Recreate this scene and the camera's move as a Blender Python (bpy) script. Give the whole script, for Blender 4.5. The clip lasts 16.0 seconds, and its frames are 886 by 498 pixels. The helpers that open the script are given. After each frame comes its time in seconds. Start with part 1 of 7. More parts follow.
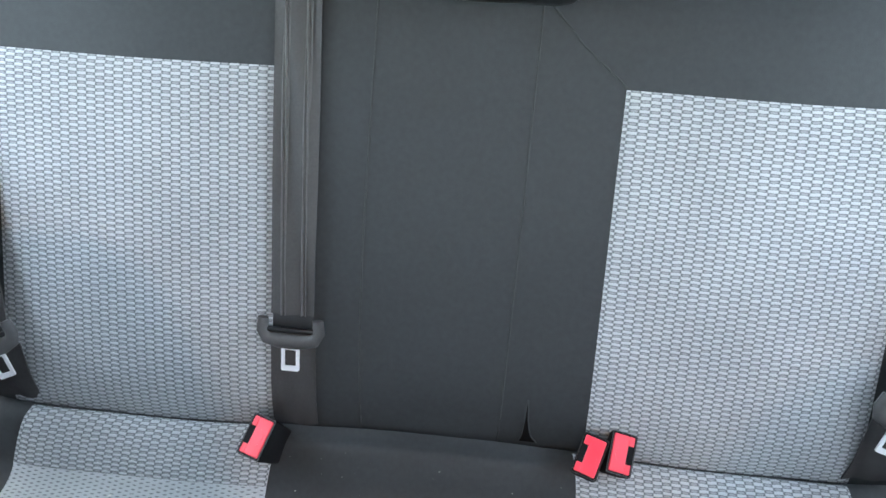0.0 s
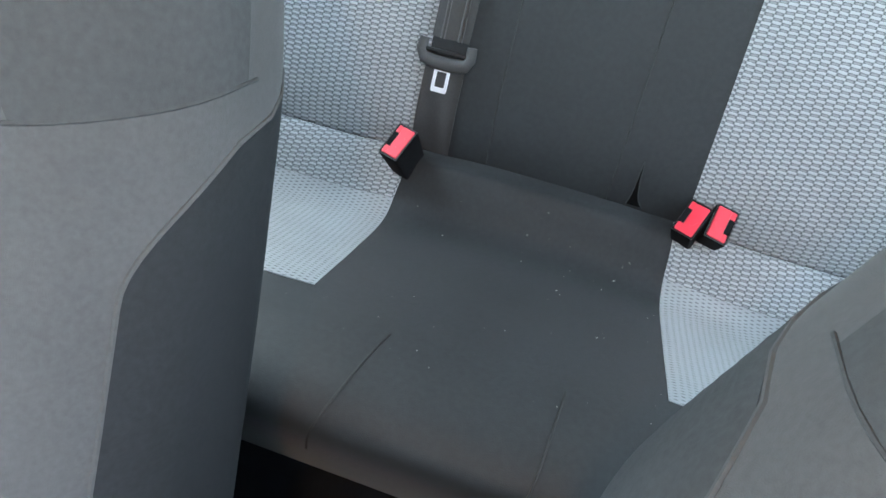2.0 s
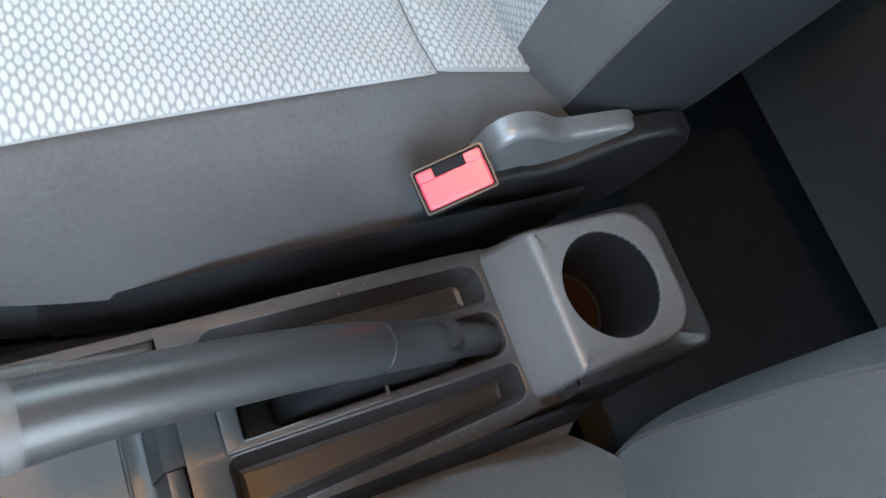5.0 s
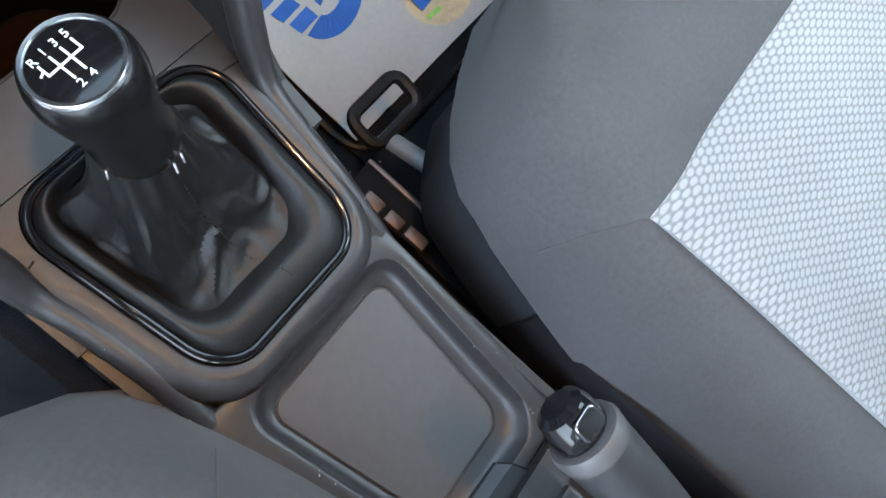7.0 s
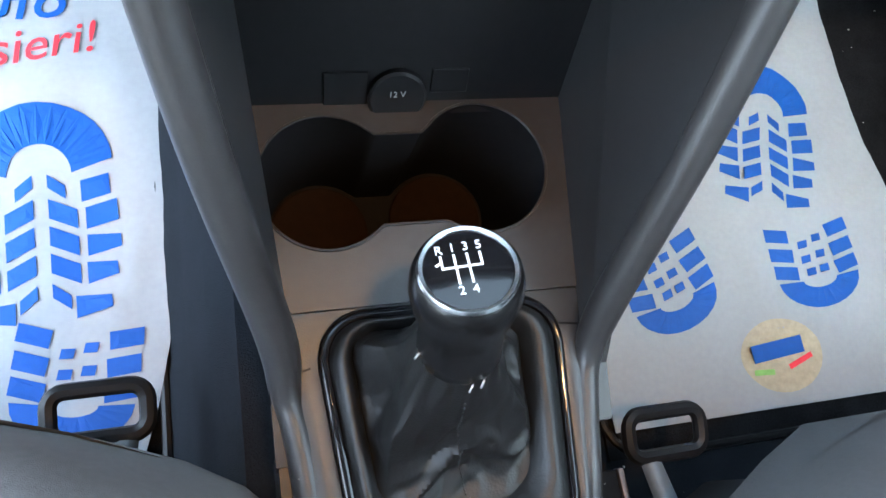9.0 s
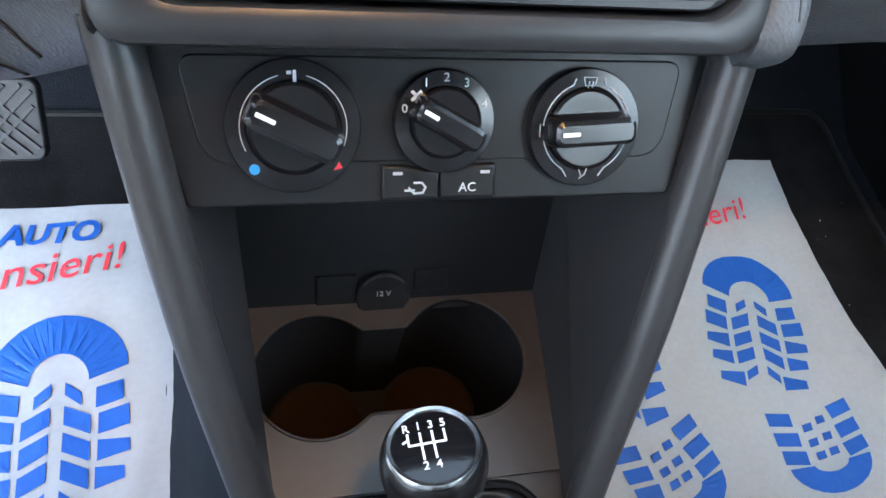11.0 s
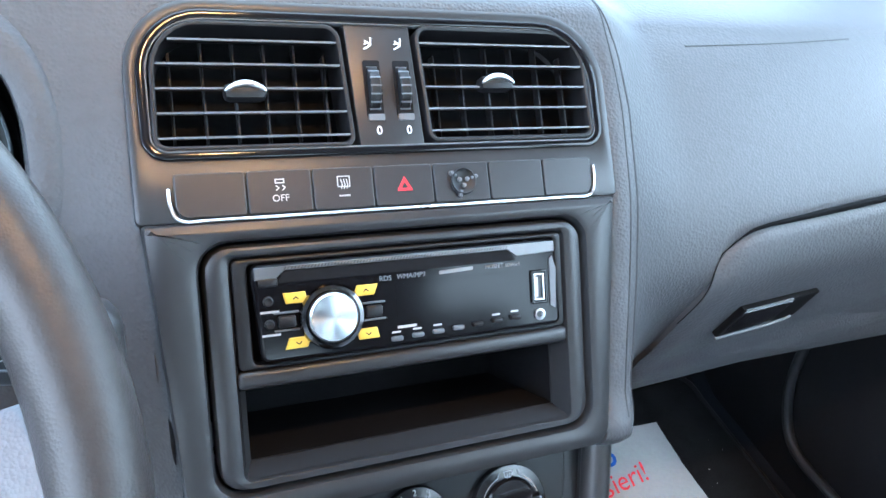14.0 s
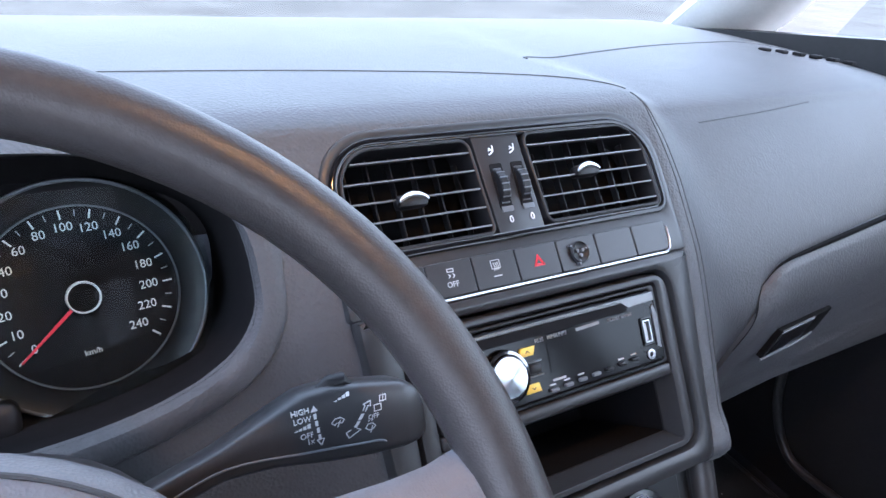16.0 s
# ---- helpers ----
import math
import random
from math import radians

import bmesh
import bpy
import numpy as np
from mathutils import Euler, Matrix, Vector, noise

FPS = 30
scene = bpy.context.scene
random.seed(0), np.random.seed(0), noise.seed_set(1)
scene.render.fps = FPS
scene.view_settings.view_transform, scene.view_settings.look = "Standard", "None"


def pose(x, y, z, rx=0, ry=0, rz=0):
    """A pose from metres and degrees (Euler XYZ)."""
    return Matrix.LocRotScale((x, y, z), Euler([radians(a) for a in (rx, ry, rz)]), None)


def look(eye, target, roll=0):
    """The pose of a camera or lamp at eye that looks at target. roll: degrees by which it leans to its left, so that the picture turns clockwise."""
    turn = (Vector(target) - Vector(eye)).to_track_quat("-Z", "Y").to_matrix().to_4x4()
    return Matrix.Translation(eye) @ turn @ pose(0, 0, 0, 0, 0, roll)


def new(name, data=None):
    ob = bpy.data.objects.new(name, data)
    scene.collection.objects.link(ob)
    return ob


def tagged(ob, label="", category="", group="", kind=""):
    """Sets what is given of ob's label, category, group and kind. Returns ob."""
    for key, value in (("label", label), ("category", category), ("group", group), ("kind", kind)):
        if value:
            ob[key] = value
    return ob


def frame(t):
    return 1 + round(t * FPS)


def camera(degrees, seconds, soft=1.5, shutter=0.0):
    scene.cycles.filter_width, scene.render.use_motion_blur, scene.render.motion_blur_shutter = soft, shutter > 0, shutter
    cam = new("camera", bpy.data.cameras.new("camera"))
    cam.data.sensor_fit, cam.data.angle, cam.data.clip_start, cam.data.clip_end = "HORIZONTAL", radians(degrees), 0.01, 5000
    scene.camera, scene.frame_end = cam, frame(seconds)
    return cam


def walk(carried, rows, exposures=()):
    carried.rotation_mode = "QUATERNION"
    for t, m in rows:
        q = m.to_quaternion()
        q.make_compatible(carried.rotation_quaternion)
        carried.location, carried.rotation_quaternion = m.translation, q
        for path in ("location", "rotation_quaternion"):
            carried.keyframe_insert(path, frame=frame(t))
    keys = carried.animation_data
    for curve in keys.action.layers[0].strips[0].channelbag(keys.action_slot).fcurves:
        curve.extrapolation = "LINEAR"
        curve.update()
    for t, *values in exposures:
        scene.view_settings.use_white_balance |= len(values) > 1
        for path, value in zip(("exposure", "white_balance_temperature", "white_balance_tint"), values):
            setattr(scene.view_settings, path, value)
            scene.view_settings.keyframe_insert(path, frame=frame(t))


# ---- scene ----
cam = camera(63.92, 16.0)
EXPOSURES = [(0, 4.75, 6350, 8), (2, 4.75, 6250, 4), (4, 4.95, 6150, 2), (6.5, 4.8, 6050, 3), (7, 4.7, 5900, 3), (8, 5.0, 5650, 0), (11, 4.5, 5850, 6), (12, 4.92, 5300, 4), (13.5, 4.75, 5300, 0), (14.5, 4.35, 5450, 11), (15, 4.0, 5520, 15), (16, 3.85, 5620, 17)]
PATH = [
    (0, -0.0383, -0.4962, 1.0046, 59.40, -2.49, -174.76),
    (0.5, -0.0297, -0.4538, 0.9653, 58.97, -4.01, -174.04),
    (1, -0.0501, -0.4180, 0.9497, 56.98, -4.77, -171.19),
    (1.5, -0.0548, -0.3555, 0.9178, 55.30, -6.02, -166.90),
    (2, -0.0337, -0.2886, 0.8376, 54.04, -8.93, -162.79),
    (2.5, -0.0270, -0.2552, 0.7654, 49.05, -11.71, -156.90),
    (3, -0.0233, -0.2157, 0.7069, 43.59, -15.27, -150.24),
    (3.5, -0.0296, -0.1872, 0.6830, 35.51, -16.80, -141.90),
    (4, -0.0328, -0.1632, 0.6762, 28.79, -16.65, -132.41),
    (4.2, -0.0322, -0.1539, 0.6657, 26.59, -16.67, -128.50),
    (6.3, -0.0750, 0.0351, 0.6055, 16.76, -23.50, -75.00),
    (6.5, -0.0716, 0.0448, 0.6054, 15.18, -22.91, -68.48),
    (7, -0.0748, 0.0656, 0.5999, 13.91, -19.46, -51.53),
    (7.5, -0.0780, 0.0817, 0.5956, 14.70, -16.99, -35.36),
    (8, -0.0800, 0.0907, 0.5928, 15.37, -15.22, -21.63),
    (8.5, -0.0822, 0.1002, 0.5888, 17.60, -13.16, -12.00),
    (8.7, -0.0815, 0.1031, 0.5869, 18.54, -12.71, -9.48),
    (10.8, -0.0665, 0.0805, 0.6053, 35.04, -9.45, -9.52),
    (11, -0.0664, 0.0795, 0.6148, 36.83, -9.23, -10.21),
    (11.5, -0.0682, 0.0678, 0.6410, 41.71, -9.04, -11.97),
    (12, -0.0725, 0.0574, 0.6712, 45.60, -8.81, -13.72),
    (12.5, -0.0828, 0.0492, 0.6927, 49.76, -8.60, -15.74),
    (13, -0.1012, 0.0379, 0.7202, 53.04, -8.24, -17.68),
    (13.5, -0.1086, 0.0397, 0.7391, 56.02, -8.08, -19.70),
    (14, -0.1219, 0.0461, 0.7632, 58.31, -7.78, -21.39),
    (14.5, -0.1384, 0.0531, 0.7821, 60.31, -7.35, -23.39),
    (15, -0.1678, 0.0571, 0.7912, 62.46, -6.23, -25.60),
    (15.5, -0.2071, 0.0624, 0.7843, 64.36, -4.96, -28.17),
    (16, -0.2660, 0.0478, 0.7793, 65.91, -4.15, -31.22),
]
walk(cam, [(t, pose(*p)) for t, *p in PATH], EXPOSURES)

# ---- world and light ----
world = bpy.data.worlds.new("world")
scene.world = world
world.use_nodes = True
wn = world.node_tree
sky = wn.nodes.new("ShaderNodeTexSky")
sky.sky_type = "NISHITA"
sky.sun_disc = False
sky.sun_elevation, sky.sun_rotation = radians(58), radians(176)
sky.dust_density, sky.air_density = 4.0, 1.0
veil = wn.nodes.new("ShaderNodeHueSaturation")
veil.inputs["Saturation"].default_value = 0.5
wn.links.new(sky.outputs[0], veil.inputs["Color"])
wn.links.new(veil.outputs[0], wn.nodes["Background"].inputs[0])
wn.nodes["Background"].inputs[1].default_value = 0.15

sun = new("sun", bpy.data.lights.new("sun", "SUN"))
sun.data.energy, sun.data.angle, sun.data.color = 0.35, radians(70), (1.0, 0.98, 0.95)
sun.matrix_world = look((0.15, -1.3, 2.4), (0, 0, 0.3))

# ---- materials ----
def material(name, color=(0.5, 0.5, 0.5), rough=0.5, metal=0.0, vary=0.15, scale=8.0, grain=0.0, grain_scale=600.0, spec=0.5, sheen=0.0, cells=False, wear=0.08, coat=0.0):
    """A plain surface with stains at one scale, grain at another, and a fine relief."""
    m = bpy.data.materials.new(name)
    m.use_nodes = True
    t = m.node_tree
    b = t.nodes["Principled BSDF"]
    b.inputs["Metallic"].default_value = metal
    b.inputs["Specular IOR Level"].default_value = spec
    b.inputs["Sheen Weight"].default_value = sheen
    b.inputs["Coat Weight"].default_value = coat
    co = t.nodes.new("ShaderNodeTexCoord")
    n1 = t.nodes.new("ShaderNodeTexNoise")
    n1.inputs["Scale"].default_value, n1.inputs["Detail"].default_value = scale, 5
    n2 = t.nodes.new("ShaderNodeTexNoise")
    n2.inputs["Scale"].default_value, n2.inputs["Detail"].default_value = scale * 23, 3
    add = t.nodes.new("ShaderNodeMath")
    add.operation = "ADD"
    for n in (n1, n2):
        t.links.new(co.outputs["Object"], n.inputs["Vector"])
    t.links.new(n1.outputs["Fac"], add.inputs[0])
    t.links.new(n2.outputs["Fac"], add.inputs[1])
    ramp = t.nodes.new("ShaderNodeValToRGB")
    ramp.color_ramp.elements[0].position, ramp.color_ramp.elements[1].position = 0.35, 0.65
    half = t.nodes.new("ShaderNodeMath")
    half.operation, half.inputs[1].default_value = "MULTIPLY", 0.5
    t.links.new(add.outputs[0], half.inputs[0])
    t.links.new(half.outputs[0], ramp.inputs[0])
    ramp.color_ramp.elements[0].color = (*[c * (1 - vary) for c in color], 1)
    ramp.color_ramp.elements[1].color = (*[min(1, c * (1 + vary)) for c in color], 1)
    t.links.new(ramp.outputs[0], b.inputs["Base Color"])
    rr = t.nodes.new("ShaderNodeMapRange")
    rr.inputs["To Min"].default_value, rr.inputs["To Max"].default_value = max(0.02, rough - wear), min(1, rough + wear)
    t.links.new(n1.outputs["Fac"], rr.inputs["Value"])
    t.links.new(rr.outputs[0], b.inputs["Roughness"])
    if grain:
        g = t.nodes.new("ShaderNodeTexVoronoi" if cells else "ShaderNodeTexNoise")
        g.inputs["Scale"].default_value = grain_scale
        t.links.new(co.outputs["Object"], g.inputs["Vector"])
        bump = t.nodes.new("ShaderNodeBump")
        bump.inputs["Strength"].default_value, bump.inputs["Distance"].default_value = grain, 0.001
        t.links.new(g.outputs["Distance" if cells else "Fac"], bump.inputs["Height"])
        t.links.new(bump.outputs[0], b.inputs["Normal"])
    return m


def weave(name, light, dark, width, height, relief, lo=-0.75, hi=-0.15, cells=False, bed=None):
    """Knitted cloth, in metres of its own plane: staggered sunken ovals of that pitch, outlined round a bed of their own, or padded cells with thin joints."""
    m = bpy.data.materials.new(name)
    m.use_nodes = True
    t = m.node_tree
    b = t.nodes["Principled BSDF"]
    b.inputs["Roughness"].default_value, b.inputs["Specular IOR Level"].default_value = 0.85, 0.2
    b.inputs["Sheen Weight"].default_value = 0.1
    uv = t.nodes.new("ShaderNodeUVMap")
    uv.uv_map = "cloth"
    sep = t.nodes.new("ShaderNodeSeparateXYZ")
    t.links.new(uv.outputs[0], sep.inputs[0])
    wob = t.nodes.new("ShaderNodeTexNoise")
    wob.inputs["Scale"].default_value, wob.inputs["Detail"].default_value = 130, 2
    t.links.new(uv.outputs[0], wob.inputs["Vector"])

    def maths(op, a, b2=0.0, c=0.0):
        n = t.nodes.new("ShaderNodeMath")
        n.operation = op
        for k, v in enumerate((a, b2, c)):
            if isinstance(v, float):
                n.inputs[k].default_value = v
            else:
                t.links.new(v, n.inputs[k])
        return n.outputs[0]

    waves = []
    for axis, pitch in ((0, width), (1, height)):
        shifted = maths("MULTIPLY_ADD", wob.outputs["Fac"], 0.0016 if cells else 0.0020, sep.outputs[axis])
        waves.append(maths("MULTIPLY", shifted, 2 * math.pi / pitch))
    knit = maths("MULTIPLY", maths("COSINE", waves[0]), maths("COSINE", waves[1]))
    if cells:
        knit = maths("MULTIPLY_ADD", knit, 2.0, maths("COSINE", maths("MULTIPLY", waves[1], 2.0)))
    fac = t.nodes.new("ShaderNodeMapRange")
    fac.interpolation_type = "SMOOTHSTEP"
    fac.inputs["From Min"].default_value, fac.inputs["From Max"].default_value = lo, hi
    t.links.new(knit, fac.inputs["Value"])
    yarn = t.nodes.new("ShaderNodeTexNoise")
    yarn.inputs["Scale"].default_value, yarn.inputs["Detail"].default_value = 1400, 2
    t.links.new(uv.outputs[0], yarn.inputs["Vector"])
    mix = t.nodes.new("ShaderNodeValToRGB")
    stops = ((0.0, dark), (1.0, light)) if bed is None else ((0.0, bed), (0.13, bed), (0.28, dark), (0.42, dark), (0.62, light))
    while len(mix.color_ramp.elements) < len(stops):
        mix.color_ramp.elements.new(0.5)
    for el, (pos, col) in zip(mix.color_ramp.elements, stops):
        el.position, el.color = pos, (*col, 1)
    t.links.new(fac.outputs[0], mix.inputs[0])
    soil = t.nodes.new("ShaderNodeTexNoise")
    soil.inputs["Scale"].default_value, soil.inputs["Detail"].default_value = 9, 6
    t.links.new(uv.outputs[0], soil.inputs["Vector"])
    r = t.nodes.new("ShaderNodeMapRange")
    r.inputs["From Min"].default_value, r.inputs["From Max"].default_value = 0.3, 0.7
    r.inputs["To Min"].default_value, r.inputs["To Max"].default_value = 0.86, 1.05
    t.links.new(maths("MULTIPLY_ADD", yarn.outputs["Fac"], 0.25, maths("MULTIPLY", soil.outputs["Fac"], 0.75)), r.inputs["Value"])
    mul = t.nodes.new("ShaderNodeMix")
    mul.data_type, mul.blend_type = "RGBA", "MULTIPLY"
    mul.inputs["Factor"].default_value = 1.0
    t.links.new(mix.outputs[0], mul.inputs["A"])
    t.links.new(r.outputs[0], mul.inputs["B"])
    t.links.new(mul.outputs["Result"], b.inputs["Base Color"])
    bump = t.nodes.new("ShaderNodeBump")
    bump.inputs["Strength"].default_value, bump.inputs["Distance"].default_value = relief, 0.0012
    t.links.new(maths("MULTIPLY_ADD", yarn.outputs["Fac"], 0.15, fac.outputs[0]), bump.inputs["Height"])
    t.links.new(bump.outputs[0], b.inputs["Normal"])
    return m


DASH = material("grained_dash_plastic", (0.046, 0.048, 0.052), 0.52, grain=0.34, grain_scale=500, cells=True, vary=0.08)
STACK = material("charcoal_plastic", (0.022, 0.0226, 0.0238), 0.35, grain=0.06, grain_scale=1500, vary=0.08, spec=0.42)
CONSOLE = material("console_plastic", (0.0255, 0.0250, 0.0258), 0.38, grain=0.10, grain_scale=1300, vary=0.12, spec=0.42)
BLACK = material("black_plastic", (0.008, 0.008, 0.009), 0.45, grain=0.05, vary=0.2, spec=0.32)
MATT = material("matt_black_plastic", (0.007, 0.007, 0.008), 0.75, vary=0.2, spec=0.12)
GLOSS = material("gloss_black_lacquer", (0.006, 0.006, 0.007), 0.09, wear=0.04, vary=0.1, spec=0.30)
KNOB = material("satin_black_knob", (0.007, 0.007, 0.008), 0.20, grain=0.02, vary=0.15)
SCREEN = material("dark_radio_face", (0.005, 0.005, 0.006), 0.12, wear=0.05, vary=0.1, spec=0.13)
MAT_PILE = material("black_mat_pile", (0.011, 0.011, 0.012), 0.98, grain=0.9, grain_scale=900, spec=0.05, vary=0.5, scale=30)
SATIN = material("satin_silver", (0.72, 0.73, 0.75), 0.3, 1.0, vary=0.05)
STEEL = material("bare_steel", (0.45, 0.45, 0.46), 0.38, 1.0, vary=0.2)
# bronze of the rail clips; also paints the rail's lit edge
BRONZE = material("bronze_and_lit_edge_steel", (0.10, 0.072, 0.062), 0.42, 0.5, vary=0.35, scale=40)
# grey plastic parts, and the painted highlight on the vent slats' edges
SLATE = material("slate_grey_and_edge_shine", (0.10, 0.11, 0.12), 0.45, vary=0.08)
CLOTH = material("dark_grey_cloth", (0.062, 0.063, 0.065), 0.9, grain=0.35, grain_scale=1800, spec=0.15, sheen=0.08, vary=0.12, scale=14)
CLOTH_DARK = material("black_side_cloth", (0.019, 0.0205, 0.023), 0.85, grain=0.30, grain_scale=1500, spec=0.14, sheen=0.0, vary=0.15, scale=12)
BENCH = material("black_bench_cover", (0.019, 0.021, 0.023), 0.62, grain=0.22, grain_scale=900, spec=0.35, sheen=0.1, vary=0.22, scale=7)
THREAD = material("seam_thread", (0.026, 0.027, 0.028), 0.8)
CARPET = material("black_carpet", (0.015, 0.0172, 0.0215), 0.98, grain=0.9, grain_scale=900, spec=0.05, vary=0.2, scale=30)
WEAVE = weave("light_grey_weave", (0.412, 0.421, 0.431), (0.118, 0.123, 0.129), 0.0205, 0.0063, 0.7, -1.0, 1.0, bed=(0.258, 0.264, 0.273))
WEAVE_FRONT = weave("pale_front_weave", (0.290, 0.299, 0.302), (0.165, 0.171, 0.175), 0.0090, 0.0076, 0.45, -1.5, 0.30, True)
FINE = weave("fine_grey_rib", (0.325, 0.334, 0.344), (0.130, 0.136, 0.143), 0.0150, 0.0052, 0.6, -0.95, -0.25)
BELT = material("seat_belt_webbing", (0.034, 0.032, 0.032), 0.6, grain=0.3, grain_scale=1200, vary=0.2, scale=20)
BELT_LINE = material("belt_stripe", (0.075, 0.071, 0.070), 0.6, vary=0.15)
HEATER = material("satin_black_panel", (0.009, 0.0092, 0.0100), 0.36, grain=0.05, grain_scale=1500, vary=0.1, spec=0.30)
DIMINK = material("dim_white_print", (0.45, 0.46, 0.47), 0.6, vary=0.05)
FADEDINK = material("faded_radio_print", (0.16, 0.165, 0.17), 0.5, vary=0.05)
BARSILVER = material("dull_silver_paint", (0.115, 0.118, 0.122), 0.30, 0.3, vary=0.12)
KNOBHIDE = material("smooth_knob_leather", (0.0055, 0.0055, 0.0058), 0.26, grain=0.04, grain_scale=900, vary=0.15, spec=0.26)
RINGMETAL = material("dull_knob_ring", (0.60, 0.61, 0.62), 0.20, 1.0, vary=0.08)
# colour of real seams, and of the shading line drawn beside the glovebox lid
SEAM_SHADE = material("dash_seam_and_shade", (0.018, 0.019, 0.021), 0.6)
# side cloth and hems; also the shade painted across the seat shoulders
CLOTH_SIDE_SHADE = material("grey_side_cloth_and_shade", (0.048, 0.050, 0.052), 0.85, grain=0.30, grain_scale=1500, spec=0.14, vary=0.15, scale=12)
POCKET = material("grey_rubber_mat", (0.048, 0.0465, 0.047), 0.5, grain=0.06, grain_scale=1500, vary=0.12)
# near-black that paints the shade inside gaps, recesses and vents
VOID = material("near_black_for_deep_shade", (0.0035, 0.0035, 0.0038), 0.7, vary=0.2, spec=0.06)
RED = material("red_button_plastic", (0.80, 0.045, 0.075), 0.35, vary=0.06)
TONGUE = material("dull_tongue_metal", (0.9, 0.9, 0.92), 0.42, 0.55, vary=0.05)
LEATHER = material("black_leather", (0.0068, 0.0068, 0.0070), 0.46, spec=0.36, grain=0.10, grain_scale=700, cells=True, vary=0.2)
RIM = material("worn_rim_leather", (0.029, 0.0265, 0.0262), 0.40, spec=0.4, grain=0.12, grain_scale=1100, cells=True, vary=0.2, scale=12)
HUB = material("grey_hub_vinyl", (0.105, 0.112, 0.126), 0.5, grain=0.2, grain_scale=900, cells=True, vary=0.08)
PAPER = material("white_paper", (0.335, 0.348, 0.364), 0.8, grain=0.7, grain_scale=38, vary=0.05, spec=0.2)
BLUE = material("blue_print", (0.004, 0.075, 0.36), 0.7, vary=0.08)
REDINK = material("red_print", (0.72, 0.03, 0.05), 0.7, vary=0.08)
DUST = material("pale_dust", (0.42, 0.40, 0.37), 0.9, vary=0.3)
TAN = material("tan_print", (0.44, 0.37, 0.25), 0.7)
GREENINK = material("green_print", (0.25, 0.5, 0.12), 0.7)
WHITEINK = material("white_print", (0.72, 0.73, 0.74), 0.6, vary=0.04)
GREYINK = material("grey_print", (0.38, 0.38, 0.39), 0.6, vary=0.04)
YELLOW = material("yellow_button", (0.66, 0.45, 0.05), 0.35, vary=0.06)
BLUEDOT = material("blue_mark", (0.02, 0.19, 0.48), 0.5)
# brown of the cup liners holds some of the dome lamp's warm glow
LAMPLIT = material("lamplit_rubber_floor", (0.016, 0.0088, 0.0054), 0.9, spec=0.06, vary=0.2)
LINING = material("pale_grey_lining", (0.50, 0.51, 0.50), 0.85, grain=0.2, grain_scale=900, vary=0.05)
SMOKE = material("smoked_chrome", (0.22, 0.22, 0.23), 0.12, 1.0, vary=0.1)
ROOF = material("grey_roof_cloth", (0.30, 0.30, 0.30), 0.9, grain=0.2, grain_scale=900, vary=0.06)
# console charcoal made paler, so the colour carries the sheen from above
BLOCK = material("sheen_paled_charcoal_plastic", (0.088, 0.086, 0.088), 0.36, grain=0.08, grain_scale=1300, vary=0.10, spec=0.5)
HANDLE = material("worn_dark_grip", (0.019, 0.0195, 0.0205), 0.36, grain=0.05, vary=0.15)
LAMP = bpy.data.materials.new("lit_lamp_lens")
LAMP.use_nodes = True
LAMP.node_tree.nodes["Principled BSDF"].inputs["Emission Color"].default_value = (1.0, 0.50, 0.18, 1)
LAMP.node_tree.nodes["Principled BSDF"].inputs["Emission Strength"].default_value = 38.0
ASPHALT = material("asphalt", (0.058, 0.057, 0.056), 0.95, grain=0.4, grain_scale=60, vary=0.35, scale=0.9, spec=0.1)
BRUSHED = bpy.data.materials.new("brushed_disc")
BRUSHED.use_nodes = True
_t = BRUSHED.node_tree
_b = _t.nodes["Principled BSDF"]
_b.inputs["Base Color"].default_value = (0.62, 0.64, 0.66, 1)
_b.inputs["Metallic"].default_value, _b.inputs["Roughness"].default_value, _b.inputs["Anisotropic"].default_value = 1.0, 0.24, 0.95
_tan = _t.nodes.new("ShaderNodeTangent")
_tan.direction_type, _tan.uv_map = "UV_MAP", "cloth"
_t.links.new(_tan.outputs[0], _b.inputs["Tangent"])
GLASS = bpy.data.materials.new("window_glass")
GLASS.use_nodes = True
_t = GLASS.node_tree
_mix, _tr, _gl = (_t.nodes.new(n) for n in ("ShaderNodeMixShader", "ShaderNodeBsdfTransparent", "ShaderNodeBsdfGlossy"))
_tr.inputs[0].default_value = (0.86, 0.90, 0.89, 1)
_gl.inputs["Roughness"].default_value = 0.02
_mix.inputs[0].default_value = 0.035
_t.links.new(_tr.outputs[0], _mix.inputs[1])
_t.links.new(_gl.outputs[0], _mix.inputs[2])
_t.links.new(_mix.outputs[0], _t.nodes["Material Output"].inputs[0])


# ---- building helpers ----
def thing(name, at, label, category, group="", kind=""):
    return tagged(_empty(name, at), label, category, group, kind)


def _empty(name, at):
    ob = new(name)
    ob.empty_display_size = 0.02
    ob.location = at
    return ob


def root_place(ob):
    while ob.parent:
        ob = ob.parent
    return Vector(ob.location)


